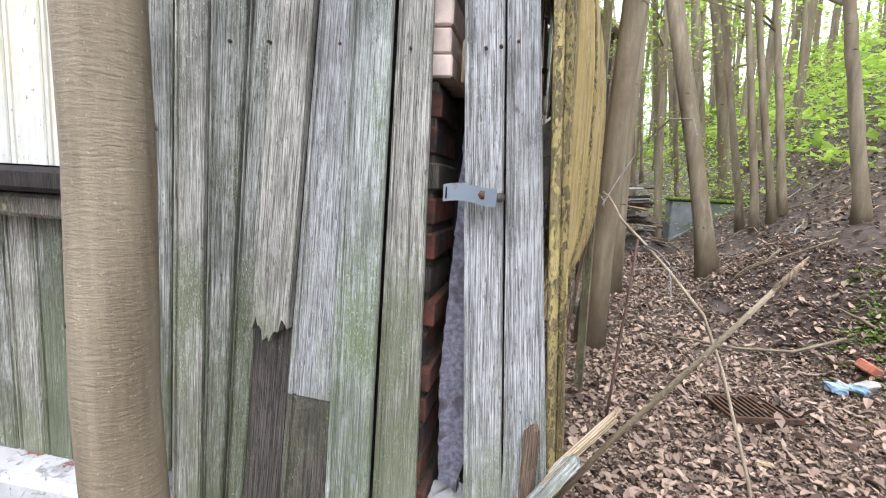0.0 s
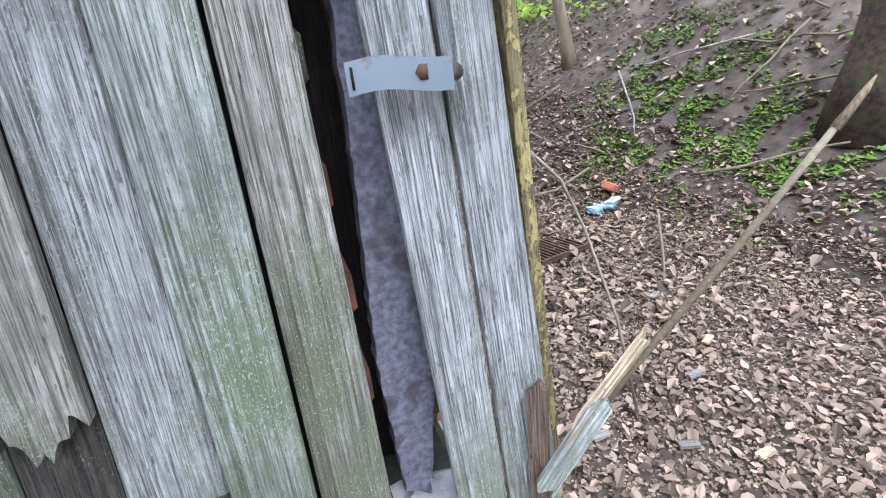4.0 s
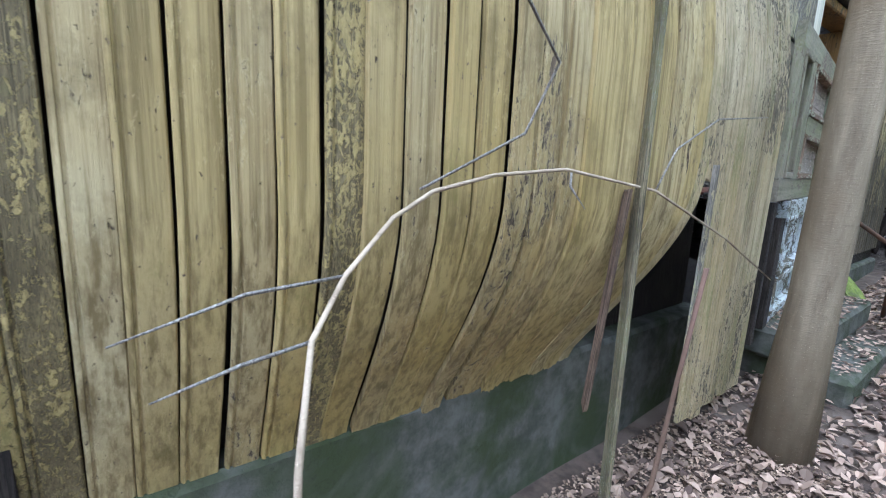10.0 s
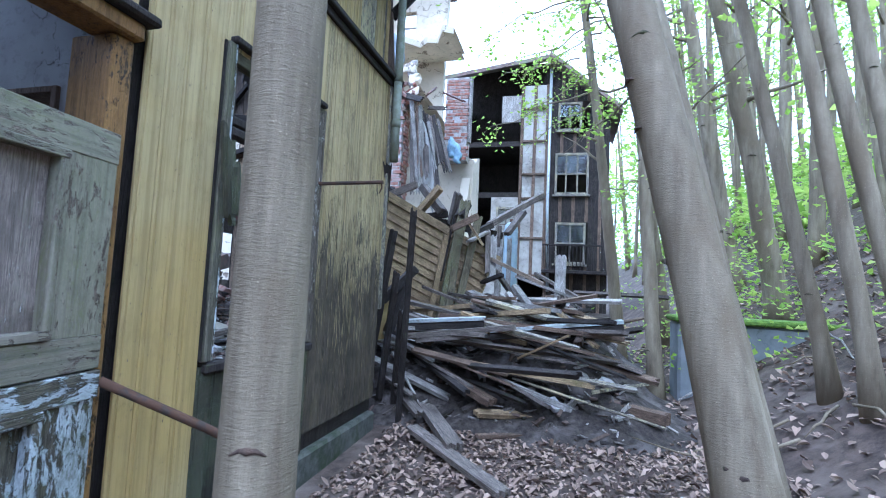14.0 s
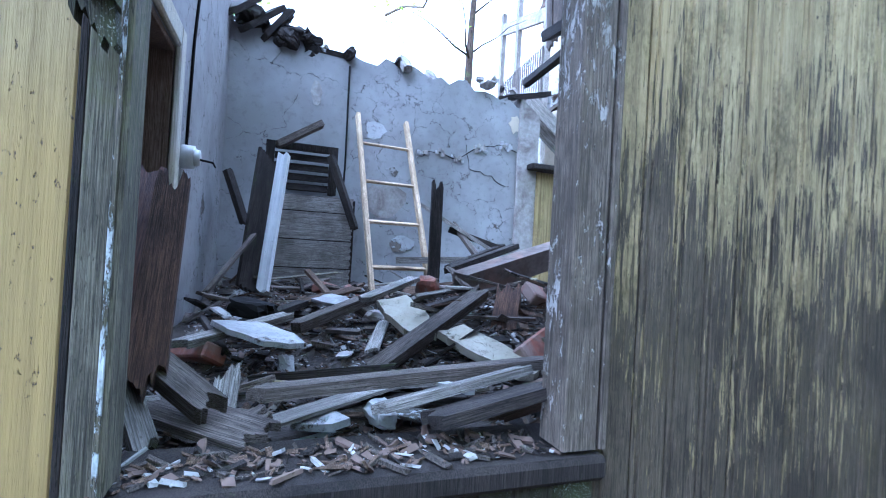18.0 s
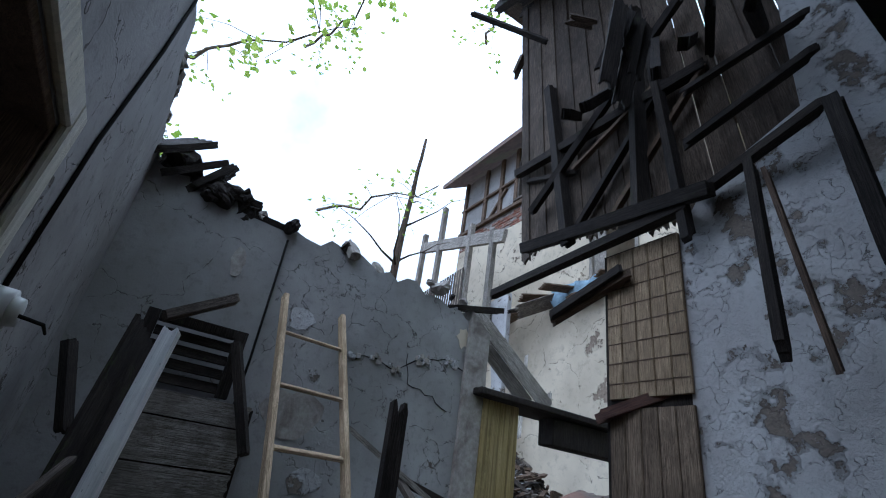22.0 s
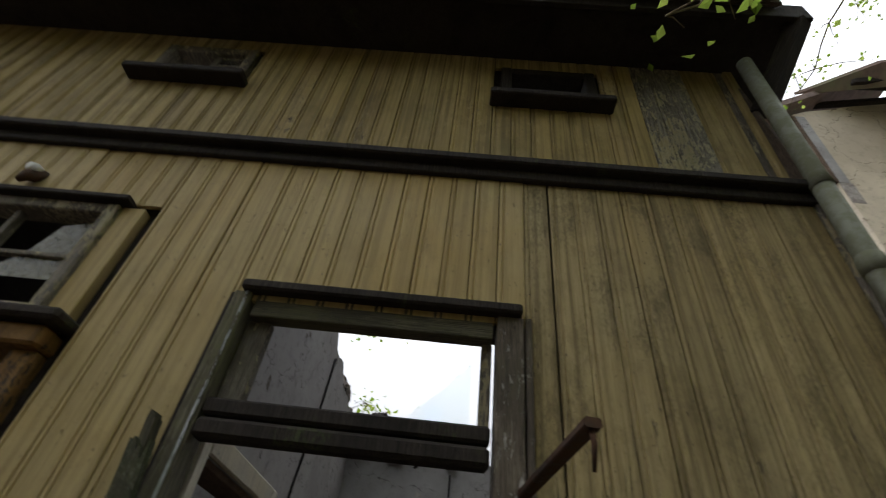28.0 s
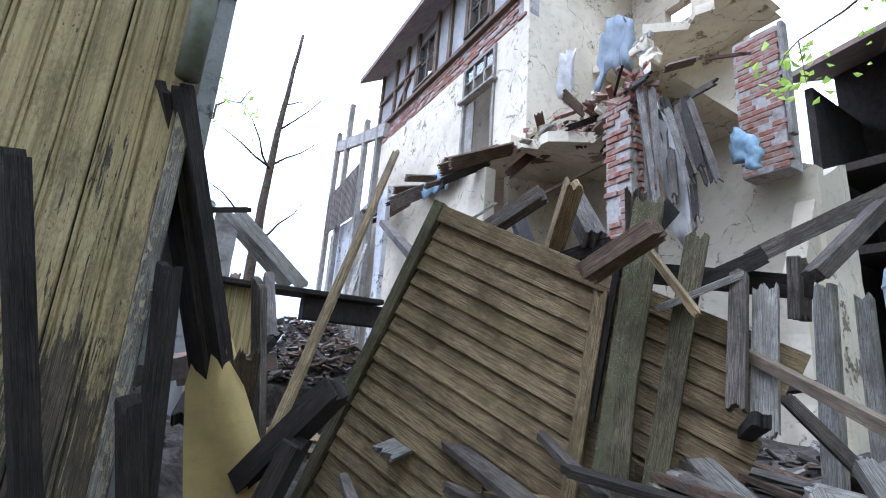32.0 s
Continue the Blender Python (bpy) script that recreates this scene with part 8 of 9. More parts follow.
for a, b, lv, lf in (((0.9, 9.9, 5.6), (0.35, 8.6, 4.2), 60, 0.075), ((1.6, 10.6, 6.2), (0.6, 9.6, 5.0), 60, 0.08), ((2.8, 12.5, 6.5), (0.6, 11.6, 5.2), 160, 0.09), ((3.0, 13.0, 5.0), (0.4, 12.8, 4.2), 150, 0.09), ((2.9, 11.0, 4.2), (1.6, 12.5, 3.6), 120, 0.08), ((3.2, 14.0, 7.0), (0.3, 14.5, 6.0), 160, 0.1), ((2.5, 9.0, 5.5), (1.2, 10.4, 5.6), 90, 0.07), ((3.3, 12.0, 3.3), (2.0, 11.0, 2.6), 90, 0.07)):
    bough(a, b, "thin branch with small fresh maple leaves hanging over the wreckage", lv, lf, round(a[0] * 100 + b[1] * 10))
for a, b, lv in (((-6.5, 6.0, 6.5), (-3.6, 7.4, 5.3), 150), ((-7.0, 7.5, 8.5), (-4.0, 8.2, 7.2), 160), ((-6.0, 5.0, 7.5), (-3.0, 6.3, 6.4), 160), ((-5.5, 10.5, 9.5), (-3.0, 9.2, 7.6), 130), ((-8.0, 9.0, 6.0), (-4.8, 9.6, 5.2), 80), ((-7.0, 6.0, 4.6), (-4.6, 6.6, 4.2), 140)):
    bough(a, b, "leafy branch reaching over the roofless room", lv, 0.09, round(a[0] * 50 + b[2] * 10) + 900, 0.3, 12)
for a, b, lv in (((3.5, 10.0, 8.0), (0.5, 15.0, 9.5), 300), ((5.0, 14.0, 9.0), (2.0, 16.5, 9.5), 420), ((4.5, 16.0, 10.0), (1.5, 18.0, 11.0), 420), ((4.0, 12.0, 7.5), (2.2, 14.0, 8.6), 360)):
    bough(a, b, "high spreading branch with sparse spring leaves", lv, 0.12, round(a[1] * 50 + b[2] * 10) + 1900, 0.3, 16)


for a, b, lv in (((2.1, 12.6, 5.6), (0.9, 12.5, 4.9), 220), ((2.1, 12.4, 4.9), (1.0, 12.6, 4.3), 200), ((2.2, 12.8, 6.3), (0.7, 12.7, 5.9), 240), ((2.0, 12.3, 4.3), (1.1, 12.2, 3.7), 160), ((2.4, 12.5, 5.2), (1.7, 12.0, 4.6), 160), ((1.9, 11.6, 6.6), (0.0, 11.0, 6.4), 150), ((1.6, 11.2, 5.6), (0.5, 10.8, 5.3), 110), ((0.4, 11.2, 7.2), (-1.2, 11.0, 6.6), 120), ((1.8, 11.4, 4.6), (1.0, 10.9, 4.2), 110)):
    bough(a, b, "fine spreading branch with small fresh leaves over the ruin", lv, 0.05, round(a[0] * 70 + b[2] * 10) + 3000, 0.2, 16)
tree("beech_tree", (2.55, 12.9, 0.3), (1.75, 12.3, 6.6), 0.1, 0.05, "slim grey tree beside the wreckage", 0.05, 5, seed=77, spread=0.8)


def undergrowth(name, count, sampler, leaf, label, seed, material=None):
    rnd = random.Random(seed)
    verts, faces = [], []
    while len(faces) < count:
        x, y = sampler(rnd)
        h = rnd.random() ** 2 * 1.6
        c0 = Vector((x, y, ground_z(x, y) + h))
        for i in range(rnd.randint(5, 14)):
            leaf_blade(verts, faces, c0 + Vector((rnd.gauss(0, 0.28), rnd.gauss(0, 0.28), abs(rnd.gauss(0, 0.12)))), leaf * rnd.uniform(0.6, 1.3), rnd)
    return tagged(put(name, mesh_of(name, verts, faces, material or GREENLEAF)), label, "undergrowth", "", "stuff")


undergrowth("undergrowth", 9000, lambda r: (r.uniform(4.6, 12), r.uniform(4, 24)), 0.13, "bright green spring undergrowth on the bank", 1)
undergrowth("undergrowth", 9000, lambda r: (r.uniform(5.5, 22), r.uniform(3, 42)), 0.3, "dense fresh green leaves on the far wooded slope", 2)
undergrowth("undergrowth", 1500, lambda r: (r.uniform(2.9, 4.6), r.uniform(10.5, 15)), 0.08, "green shrubs by the retaining wall", 3)
far_rng = random.Random(4)
fv, ff = [], []
for i in range(9000):
    x, y = far_rng.uniform(9, 34), far_rng.uniform(-4, 60)
    leaf_blade(fv, ff, Vector((x, y, ground_z(x, y) + far_rng.uniform(0.5, 9) ** 1.0)), far_rng.uniform(0.22, 0.42), far_rng)
for i in range(5000):
    x, y = far_rng.uniform(1.5, 14), far_rng.uniform(30, 60)
    leaf_blade(fv, ff, Vector((x, y, ground_z(x, y) + far_rng.uniform(0.5, 10))), far_rng.uniform(0.25, 0.5), far_rng)
tagged(put("far_woods", mesh_of("far_woods", fv, ff, GREENLEAF)), "hazy green canopy of the woods up the slope", "woods", "", "stuff")
# moss, sticks and roots on the bank
mo_v, mo_f = [], []
for i in range(9000):
    k = far_rng.choice(((3.1, 3.4, 0.3), (3.4, 3.0, 0.3), (3.3, 4.2, 0.25), (2.9, 3.9, 0.2), (3.7, 3.7, 0.35), (3.2, 2.6, 0.25), (3.9, 4.6, 0.3)))
    x, y = far_rng.gauss(k[0], k[2]), far_rng.gauss(k[1], k[2] * 1.3)
    if noise.noise((x * 4, y * 4, 9.0)) < -0.05:
        continue
    leaf_blade(mo_v, mo_f, Vector((x, y, ground_z(x, y) + far_rng.uniform(0.0, 0.035))), far_rng.uniform(0.03, 0.06), far_rng)
tagged(put("moss", mesh_of("moss", mo_v, mo_f, MOSS)), "bright green moss patches on the bank", "moss", "", "stuff")
for i in range(60):
    x, y = far_rng.uniform(2.2, 5.5), far_rng.uniform(2.5, 14)
    ang, L = far_rng.uniform(0, 6.28), far_rng.uniform(0.3, 1.4)
    q = []
    for s in range(5):
        xx, yy = x + math.cos(ang) * L * s / 4, y + math.sin(ang) * L * s / 4
        q.append((xx + far_rng.gauss(0, 0.02), yy, ground_z(xx, yy) + 0.04 + far_rng.uniform(0, 0.08)))
    tagged(put("fallen_stick", tube_me(q, [0.012, 0.012, 0.01, 0.008, 0.004], BARK if i % 3 else PALE, 6)), "dead fallen stick on the leafy bank", "stick", "fallen sticks")
for i, (x, y) in enumerate(((1.0, 1.9), (1.25, 1.6), (1.5, 1.75), (0.95, 1.35), (1.15, 1.2), (1.6, 2.2), (1.3, 2.5), (0.7, 1.5))):
    beam("wood_chip", (x, y, ground_z(x, y) + 0.035), (x + 0.07, y + 0.03 * (i % 3 - 1), ground_z(x, y) + 0.04), 0.03, 0.012, PALE if i % 2 else PINE, 0, None, "pale wood chip on the leaves", "wood chip", "wood chips", 0.01)

# ---- tall ruined house ----
tall = tagged(empty("ruined_house"), "tall half-collapsed timber-framed house with cream plaster and exposed rooms", "house")
FY = 13.7
XL, XR = -10.5, -3.64


def slab_x(name, outline, y, thick, material, parent, label=""):
    """An upright slab in the plane y, facing -y, from (x, z) points."""
    return put(name, wall_me(outline, thick, material, (1, 0, 0), (0, -1, 0)), Matrix.Translation((0, y, 0)), parent, label)


def slab_y(name, outline, x, thick, material, parent, label=""):
    """An upright slab in the plane x, facing +x, from (y, z) points."""
    return put(name, wall_me(outline, thick, material, (0, 1, 0), (1, 0, 0)), Matrix.Translation((x, 0, 0)), parent, label)


# front, cut round its openings
W1, T1, T2 = (-5.66, -4.56, 5.62, 7.65), (-8.0, -7.1, 8.5, 9.75), (-5.62, -4.85, 8.55, 9.8)
for q in ((XL, W1[0], 5.4, 7.8), (W1[1], XR, 5.4, 7.8), (W1[0], W1[1], 7.76, 7.8)):
    slab_x("wall", [(q[0], q[2]), (q[1], q[2]), (q[1], q[3]), (q[0], q[3])], FY, 0.2, CREAMPL, tall, "cream plastered storey with cracks")
slab_x("wall", ragged([(XL, 1.0), (-4.2, 1.0), (-4.2, 5.0), (XL, 5.2), (XL, 1.0)], 0.4, 0.03, 5)[:-1], FY - 0.35, 0.2, CREAMPL, tall, "dirty cream lower storey")
for q in ((XL, T1[0], 8.3, 10.2), (T1[1], T2[0], 8.3, 10.2), (T2[1], XR, 8.3, 10.2), (T1[0], T1[1], 8.3, T1[2]), (T1[0], T1[1], T1[3], 10.2), (T2[0], T2[1], 8.3, T2[2]), (T2[0], T2[1], T2[3], 10.2)):
    slab_x("infill", [(q[0], q[2]), (q[1], q[2]), (q[1], q[3]), (q[0], q[3])], FY, 0.18, PLASTER, tall, "white infill between timbers")
for x in (XL + 0.1, -9.4, -8.7, -8.06, -7.04, -6.4, -5.68, -4.79, -4.2, XR - 0.06):
    beam("timber", (x, FY - 0.03, 8.32), (x, FY - 0.03, 10.2), 0.12, 0.08, BROWN, 0, tall)
beam("timber", (XL, FY - 0.032, 9.2), (-7.8, FY - 0.032, 9.2), 0.1, 0.07, BROWN, 0, tall)
beam("timber", (-4.15, FY - 0.034, 8.4), (XR - 0.1, FY - 0.034, 9.9), 0.09, 0.07, BROWN, 0, tall)
beam("timber", (-9.1, FY - 0.034, 8.4), (-8.45, FY - 0.034, 9.1), 0.09, 0.07, BROWN, 0, tall)
beam("sill_plate", (XL, FY - 0.035, 8.36), (XR, FY - 0.035, 8.36), 0.13, 0.1, BROWN, 0, tall)
# brick band
slab_x("brick_band", [(XL, 7.8), (XR, 7.8), (XR, 8.29), (XL, 8.29)], FY + 0.01, 0.2, MORTAR, tall)
rbk = random.Random(3)
brick_me = part("brick", box_bm((-0.115, -0.03, -0.032), (0.115, 0.03, 0.032), 0.006), DIRTYB, tall)
brick_me.matrix_basis = Matrix.Translation((XR - 0.2, FY, 7.85))
for c in range(6):
    for k in range(26):
        if rbk.random() < 0.22:
            continue
        x = XL + 0.15 + k * 0.246 + (0.12 if c % 2 else 0)
        if x < XR - 0.1:
            put("brick", brick_me.data, Matrix.Translation((x, FY + 0.005 + rbk.uniform(0, 0.02), 7.84 + c * 0.078)), tall)


def casement(q, y, parent, cols, rows, material, glass=True):
    """A window in the plane y: frame, bars and panes."""
    x0, x1, z0, z1 = q
    wn = empty("window")
    wn.parent = parent
    f = 0.07
    for n, lo, hi in (("frame", (x0, y - 0.05, z0), (x0 + f, y + 0.08, z1)), ("frame", (x1 - f, y - 0.05, z0), (x1, y + 0.08, z1)), ("frame", (x0 + f, y - 0.048, z1 - f), (x1 - f, y + 0.08, z1)), ("frame", (x0 + f, y - 0.048, z0), (x1 - f, y + 0.08, z0 + f)), ("sill", (x0 - 0.06, y - 0.12, z0 - 0.06), (x1 + 0.06, y + 0.05, z0 - 0.002))):
        block(n, lo, hi, material, wn, 0.004)
    for c in range(1, cols):
        x = x0 + (x1 - x0) * c / cols
        block("bar", (x - 0.025, y - 0.03, z0 + f), (x + 0.025, y + 0.03, z1 - f), material, wn, 0.003)
    for r in range(1, rows):
        z = z0 + (z1 - z0) * r / rows
        block("bar", (x0 + f, y - 0.025, z - 0.02), (x1 - f, y + 0.025, z + 0.02), material, wn, 0.003)
    if glass:
        block("pane", (x0 + f, y - 0.004, z0 + (z1 - z0) * 0.5), (x1 - f, y, z1 - f), GLASSM, wn, 0.0).visible_shadow = False
    return wn


casement(T1, FY, tall, 2, 2, RAW)
casement(T2, FY, tall, 2, 2, RAW)
wd = casement((W1[0], W1[1], 7.0, 7.75), FY, tall, 3, 2, PALE)
for x in (W1[0], W1[1] - 0.07):
    block("door_post", (x, FY - 0.04, 5.45), (x + 0.07, FY + 0.08, 6.93), PALE, tall, 0.004)
block("door_leaf", (W1[0] + 0.08, FY + 0.02, 5.5), (W1[0] + 0.36, FY + 0.06, 6.9), PALE, tall, 0.004)
# floor and inner wall of the closed rooms
block("floor", (XL, FY - 0.3, 5.2), (XR, 16.4, 5.36), CREAMPL, tall, 0.0)
slab_x("inner_wall", [(XL, 5.36), (XR, 5.36), (XR, 10.4), (XL, 10.4)], 15.8, 0.12, CREAMPL, tall)
# side return, open rooms
slab_y("wall_side", ragged([(FY, 5.3), (16.5, 5.3), (16.5, 11.2), (FY, 10.3), (FY, 5.3)], 0.3, 0.03, 7)[:-1], XR - 0.02, 0.15, CREAMPL, tall, "inner cream wall of the exposed rooms")
for k, q in enumerate(([(XR, 1.0), (-1.55, 1.0), (-1.55, 7.5), (XR, 7.5)], [(XR, 7.5), (-2.9, 7.5), (-2.9, 8.66), (XR, 8.66)], [(-2.38, 7.5), (-1.55, 7.5), (-1.52, 8.66), (-2.38, 8.66)], [(XR, 8.66), (-1.52, 8.66), (-1.5, 9.6), (-1.75, 10.2), (-2.5, 10.6), (XR, 11.2)])):
    slab_x("wall_back", q, 16.4, 0.2, CREAMPL, tall, "cream back wall with an empty window hole" if k == 0 else "")
block("window_bar", (-2.9, 16.42, 8.2), (-2.38, 16.46, 8.24), PALE, tall, 0.0)
slab_x("wall_low", ragged([(-6.5, 1.0), (-0.45, 1.0), (-0.45, 4.3), (-1.3, 4.9), (-1.7, 5.5), (XR, 5.5), (-6.5, 5.5), (-6.5, 1.0)], 0.3, 0.03, 3)[:-1], 15.4, 0.15, CREAMPL, tall, "cream room wall below the broken floor")
slab_y("partition", ragged([(13.9, 1.0), (15.4, 1.0), (15.4, 5.2), (13.9, 5.0), (13.9, 1.0)], 0.3, 0.03, 4)[:-1], -4.3, 0.12, CREAMPL, tall)
beam("rail", (XR - 0.6, 13.9, 4.35), (-1.9, 14.2, 4.75), 0.05, 0.05, BROWN, 0, tall)
slab_y("wall_right", ragged([(14.9, 1.0), (16.4, 1.0), (16.4, 4.6), (15.7, 4.3), (15.3, 3.7), (14.9, 2.9), (14.9, 1.0)], 0.2, 0.05, 8)[:-1], -0.5, 0.2, CREAMPL, tall, "plaster wall broken off under the brick pier")
# tall brick pier at the right
block("pier_core", (-1.06, 15.0, 4.2), (-0.54, 15.3, 6.1), MORTAR, tall, 0.01)
for c in range(24):
    for k in range(3):
        if rbk.random() < 0.2:
            continue
        put("brick", brick_me.data, Matrix.Translation((-0.97 + k * 0.17 + (0.04 if c % 2 else 0), 15.022 + rbk.uniform(-0.006, 0.006), 4.25 + c * 0.077)) @ Matrix.Diagonal((0.78, 1, 1, 1)), tall)
block("pier_strip", (-0.52, 14.98, 4.6), (-0.46, 15.1, 6.1), PALE, tall, 0.004)
# chimney stack in front
chim = tagged(empty("chimney_stack"), "broken red brick chimney stack standing in the wreck", "chimney")
block("core", (-1.86, 13.496, 3.0), (-1.5, 13.85, 4.95), MORTAR, chim, 0.01)
for c in range(26):
    for k in range(2):
        if rbk.random() < 0.1:
            continue
        put("brick", brick_me.data, Matrix.Translation((-1.775 + k * 0.19 + (0.03 if c % 2 else -0.02) + rbk.uniform(-0.02, 0.02), 13.51 + rbk.uniform(-0.012, 0.025), 3.05 + c * 0.077)) @ Matrix.Rotation(radians(rbk.gauss(0, 2.5)), 4, "Y") @ Matrix.Diagonal((0.78 + rbk.uniform(-0.1, 0.05), 1, 1, 1)), chim)
    put("brick", brick_me.data, Matrix.Translation((-1.49, 13.7 + rbk.uniform(-0.06, 0.06), 3.05 + c * 0.077)) @ Matrix.Rotation(radians(90), 4, "Z"), chim)
for i in range(22):
    put("loose_brick", brick_me.data, Matrix.Translation((-1.9 + rbk.uniform(0, 0.6), 13.6 + rbk.uniform(-0.1, 0.2), 4.98 + rbk.uniform(0, 0.28))) @ Euler((rbk.random(), rbk.random(), rbk.random() * 3)).to_matrix().to_4x4(), chim)
for i in range(9):
    put("rubble_core", chunk_me(rbk.uniform(0.12, 0.24), CREAMPL if i % 2 else MORTAR, 700 + i, 0.9), Matrix.Translation((-1.42 + rbk.uniform(-0.06, 0.06), 13.75, 5.0 + i * 0.11)), chim)
# floors
def floor_slab(name, x0, x1, y0, y1, z, sag, material, seed):
    r = random.Random(seed)
    n = 12
    vs, fs = [], []
    for j in range(2):
        for i in range(n + 1):
            x = x0 + (x1 - x0) * i / n
            y = y0 + (r.uniform(-0.3, 0.25) if j == 0 else y1 - y0)
            zz = z - sag * (math.sin(math.pi * i / n) if j == 0 else 0.2)
            vs += [(x, y, zz), (x, y, zz - 0.16)]
    m = (n + 1) * 2
    for i in range(n):
        a = 2 * i
        fs += [(a, a + 2, m + a + 2, m + a), (a + 1, m + a + 1, m + a + 3, a + 3), (a, a + 1, a + 3, a + 2)]
    return put(name, mesh_of(name, vs, fs, material), None, tall, "broken floor hanging open at its edge")


floor_slab("floor", XR, -1.2, 13.7, 16.4, 5.3, 0.25, CREAMPL, 4)
floor_slab("floor", XR, -1.0, 15.2, 16.4, 7.4, 0.15, CREAMPL, 5)
rj = random.Random(12)
for i in range(26):
    x = rj.uniform(XR, -0.8)
    a = Vector((x, rj.uniform(13.6, 14.6), 5.3 + rj.uniform(-0.15, 0.3)))
    b = a + Vector((rj.uniform(-0.5, 0.9), rj.uniform(-0.7, -0.1), rj.uniform(-0.7, 0.15)))
    beam("torn_floor_board", a, b, rj.uniform(0.06, 0.16), 0.03, rj.choice((BROWN, RAW, PALE, DARK, REDB)), rj.uniform(0, 90), None, "torn floorboard hanging from the broken storey", "board", "torn floorboards", 0.05)
for i in range(20):
    x = -1.36 + i * 0.032
    beam("hanging_lath", (x + rj.uniform(-0.04, 0.04), 13.45 + rj.uniform(-0.1, 0.25), 4.95 - 0.02 * i + rj.uniform(-0.25, 0.1)), (x + 0.2 + rj.uniform(-0.08, 0.15), 13.35, 3.1 + rj.uniform(0, 0.7)), rj.uniform(0.03, 0.09), 0.02, rj.choice((BROWN, RAW, PALE, RAW, DARK)), rj.uniform(0, 60), None, "long lath hanging beside the chimney", "lath", "hanging laths", 0.05)
rj2 = random.Random(55)
for i in range(70):
    x = rj2.uniform(XR + 0.05, -1.3)
    a = Vector((x, 13.75 + rj2.uniform(-0.15, 0.5), 5.36 - 0.1 * math.sin(3.1 * (x + 3.6) / 2.4) + rj2.uniform(-0.1, 0.22)))
    put("floor_rubble", brick_me.data if i % 3 else chunk_me(rj2.uniform(0.1, 0.22), CREAMPL, 800 + i, 0.5), Matrix.Translation(a) @ Euler((rj2.gauss(0, 0.5), rj2.gauss(0, 0.5), rj2.random() * 6)).to_matrix().to_4x4(), tall)
for i in range(16):
    x = -8.5 + i * 0.32
    beam("torn_eave_board", (x, 13.5, 5.25 + rj.uniform(-0.1, 0.1)), (x - rj.uniform(0.1, 0.6), 12.8 + rj.uniform(-0.2, 0.3), 4.95 + rj.uniform(-0.3, 0.25)), rj.uniform(0.08, 0.3), 0.03, rj.choice((DARK, RAW, BROWN)), rj.uniform(0, 60), None, "splintered board of the torn porch roof", "board", "porch roof boards", 0.06)


BLUESHEET = plain("blue_grey_sheet_metal", (0.19, 0.215, 0.235), 0.55, 0.25, 5.0)


def drape(name, pts, material, label):
    """A hanging cloth or sheet: a strip of folds under a line of points."""
    rnd = random.Random(len(pts) * 7 + int(pts[0][0] * 10))
    vs, fs = [], []
    n = len(pts)
    rows = 6
    for r in range(rows):
        for i, (x, y, z, drop) in enumerate(pts):
            f = r / (rows - 1)
            vs.append((x + rnd.uniform(-0.03, 0.03), y - 0.05 * math.sin(i * 2.1) - 0.06 * f + rnd.uniform(-0.03, 0.03), z - drop * f))
    for r in range(rows - 1):
        for i in range(n - 1):
            a = r * n + i
            fs.append((a, a + 1, a + n + 1, a + n))
    ob = put(name, mesh_of(name, vs, fs, material, True))
    sol = ob.modifiers.new("thickness", "SOLIDIFY")
    sol.thickness = 0.012
    return tagged(ob, label, "cloth")


drape("torn_cloth", [(-6.2 + 0.17 * i, 13.25, 5.35 + 0.03 * math.sin(i), 0.25 + 0.3 * abs(math.sin(i * 1.3))) for i in range(9)], CLOTH, "torn blue-grey cloth hanging from the broken ledge")
drape("torn_cloth", [(-0.72 + 0.05 * i, 14.2, 4.5 - 0.05 * i, 0.3 + 0.15 * abs(math.sin(i * 1.3))) for i in range(6)], CLOTH, "torn blue cloth snagged below the brick pier")
drape("hanging_sheet", [(-2.26 + 0.05 * i, 13.85 + 0.03 * math.sin(i * 1.1), 6.4 + 0.24 * math.sin(math.pi * i / 11), 0.9 + 0.1 * math.sin(i * 2.3)) for i in range(12)], BLUESHEET, "blue-grey metal sheet arched over the broken floor edge")
drape("hanging_sheet", [(-3.08 + 0.05 * i, 13.9, 6.72 - 0.02 * i, 0.82 + 0.03 * i) for i in range(8)], WHITECLOTH, "pale board-like sheet hanging in the open room")
drape("hanging_sheet", [(-1.12 + 0.05 * i, 13.5, 4.75 - 0.12 * i, 1.15) for i in range(8)], WHITECLOTH, "long pale sheet hanging beside the chimney")
# roof
me = mesh_of("roof_slope", [(XL - 0.5, FY - 0.6, 10.05), (XR + 0.2, FY - 0.6, 10.05), (XR + 0.1, 16.6, 12.2), (XL - 0.5, 16.6, 12.2), (XL - 0.5, FY - 0.6, 10.2), (XR + 0.2, FY - 0.6, 10.2), (XR + 0.1, 16.6, 12.35), (XL - 0.5, 16.6, 12.35)], [(0, 3, 2, 1), (4, 5, 6, 7), (0, 1, 5, 4), (1, 2, 6, 5), (2, 3, 7, 6), (3, 0, 4, 7)], TILE)
put("roof_slope", me, None, tall, "dark tiled roof with a wide eave")
for i in (0, 2, 3, 6, 8, 10):
    f = i / 10
    beam("broken_rafter", (XR - 0.2 + 0.24 * i, 14.2 + 1.4 * f, 11.0 - 0.9 * f + rj.uniform(-0.1, 0.1)), (XR + 0.4 + 0.17 * i + rj.uniform(-0.1, 0.2), 16.6, 10.75 - 1.75 * f), 0.1, 0.09, DARK, rj.uniform(0, 40), None, "broken dark rafter jutting over the open rooms", "beam", "broken rafters", 0.05)
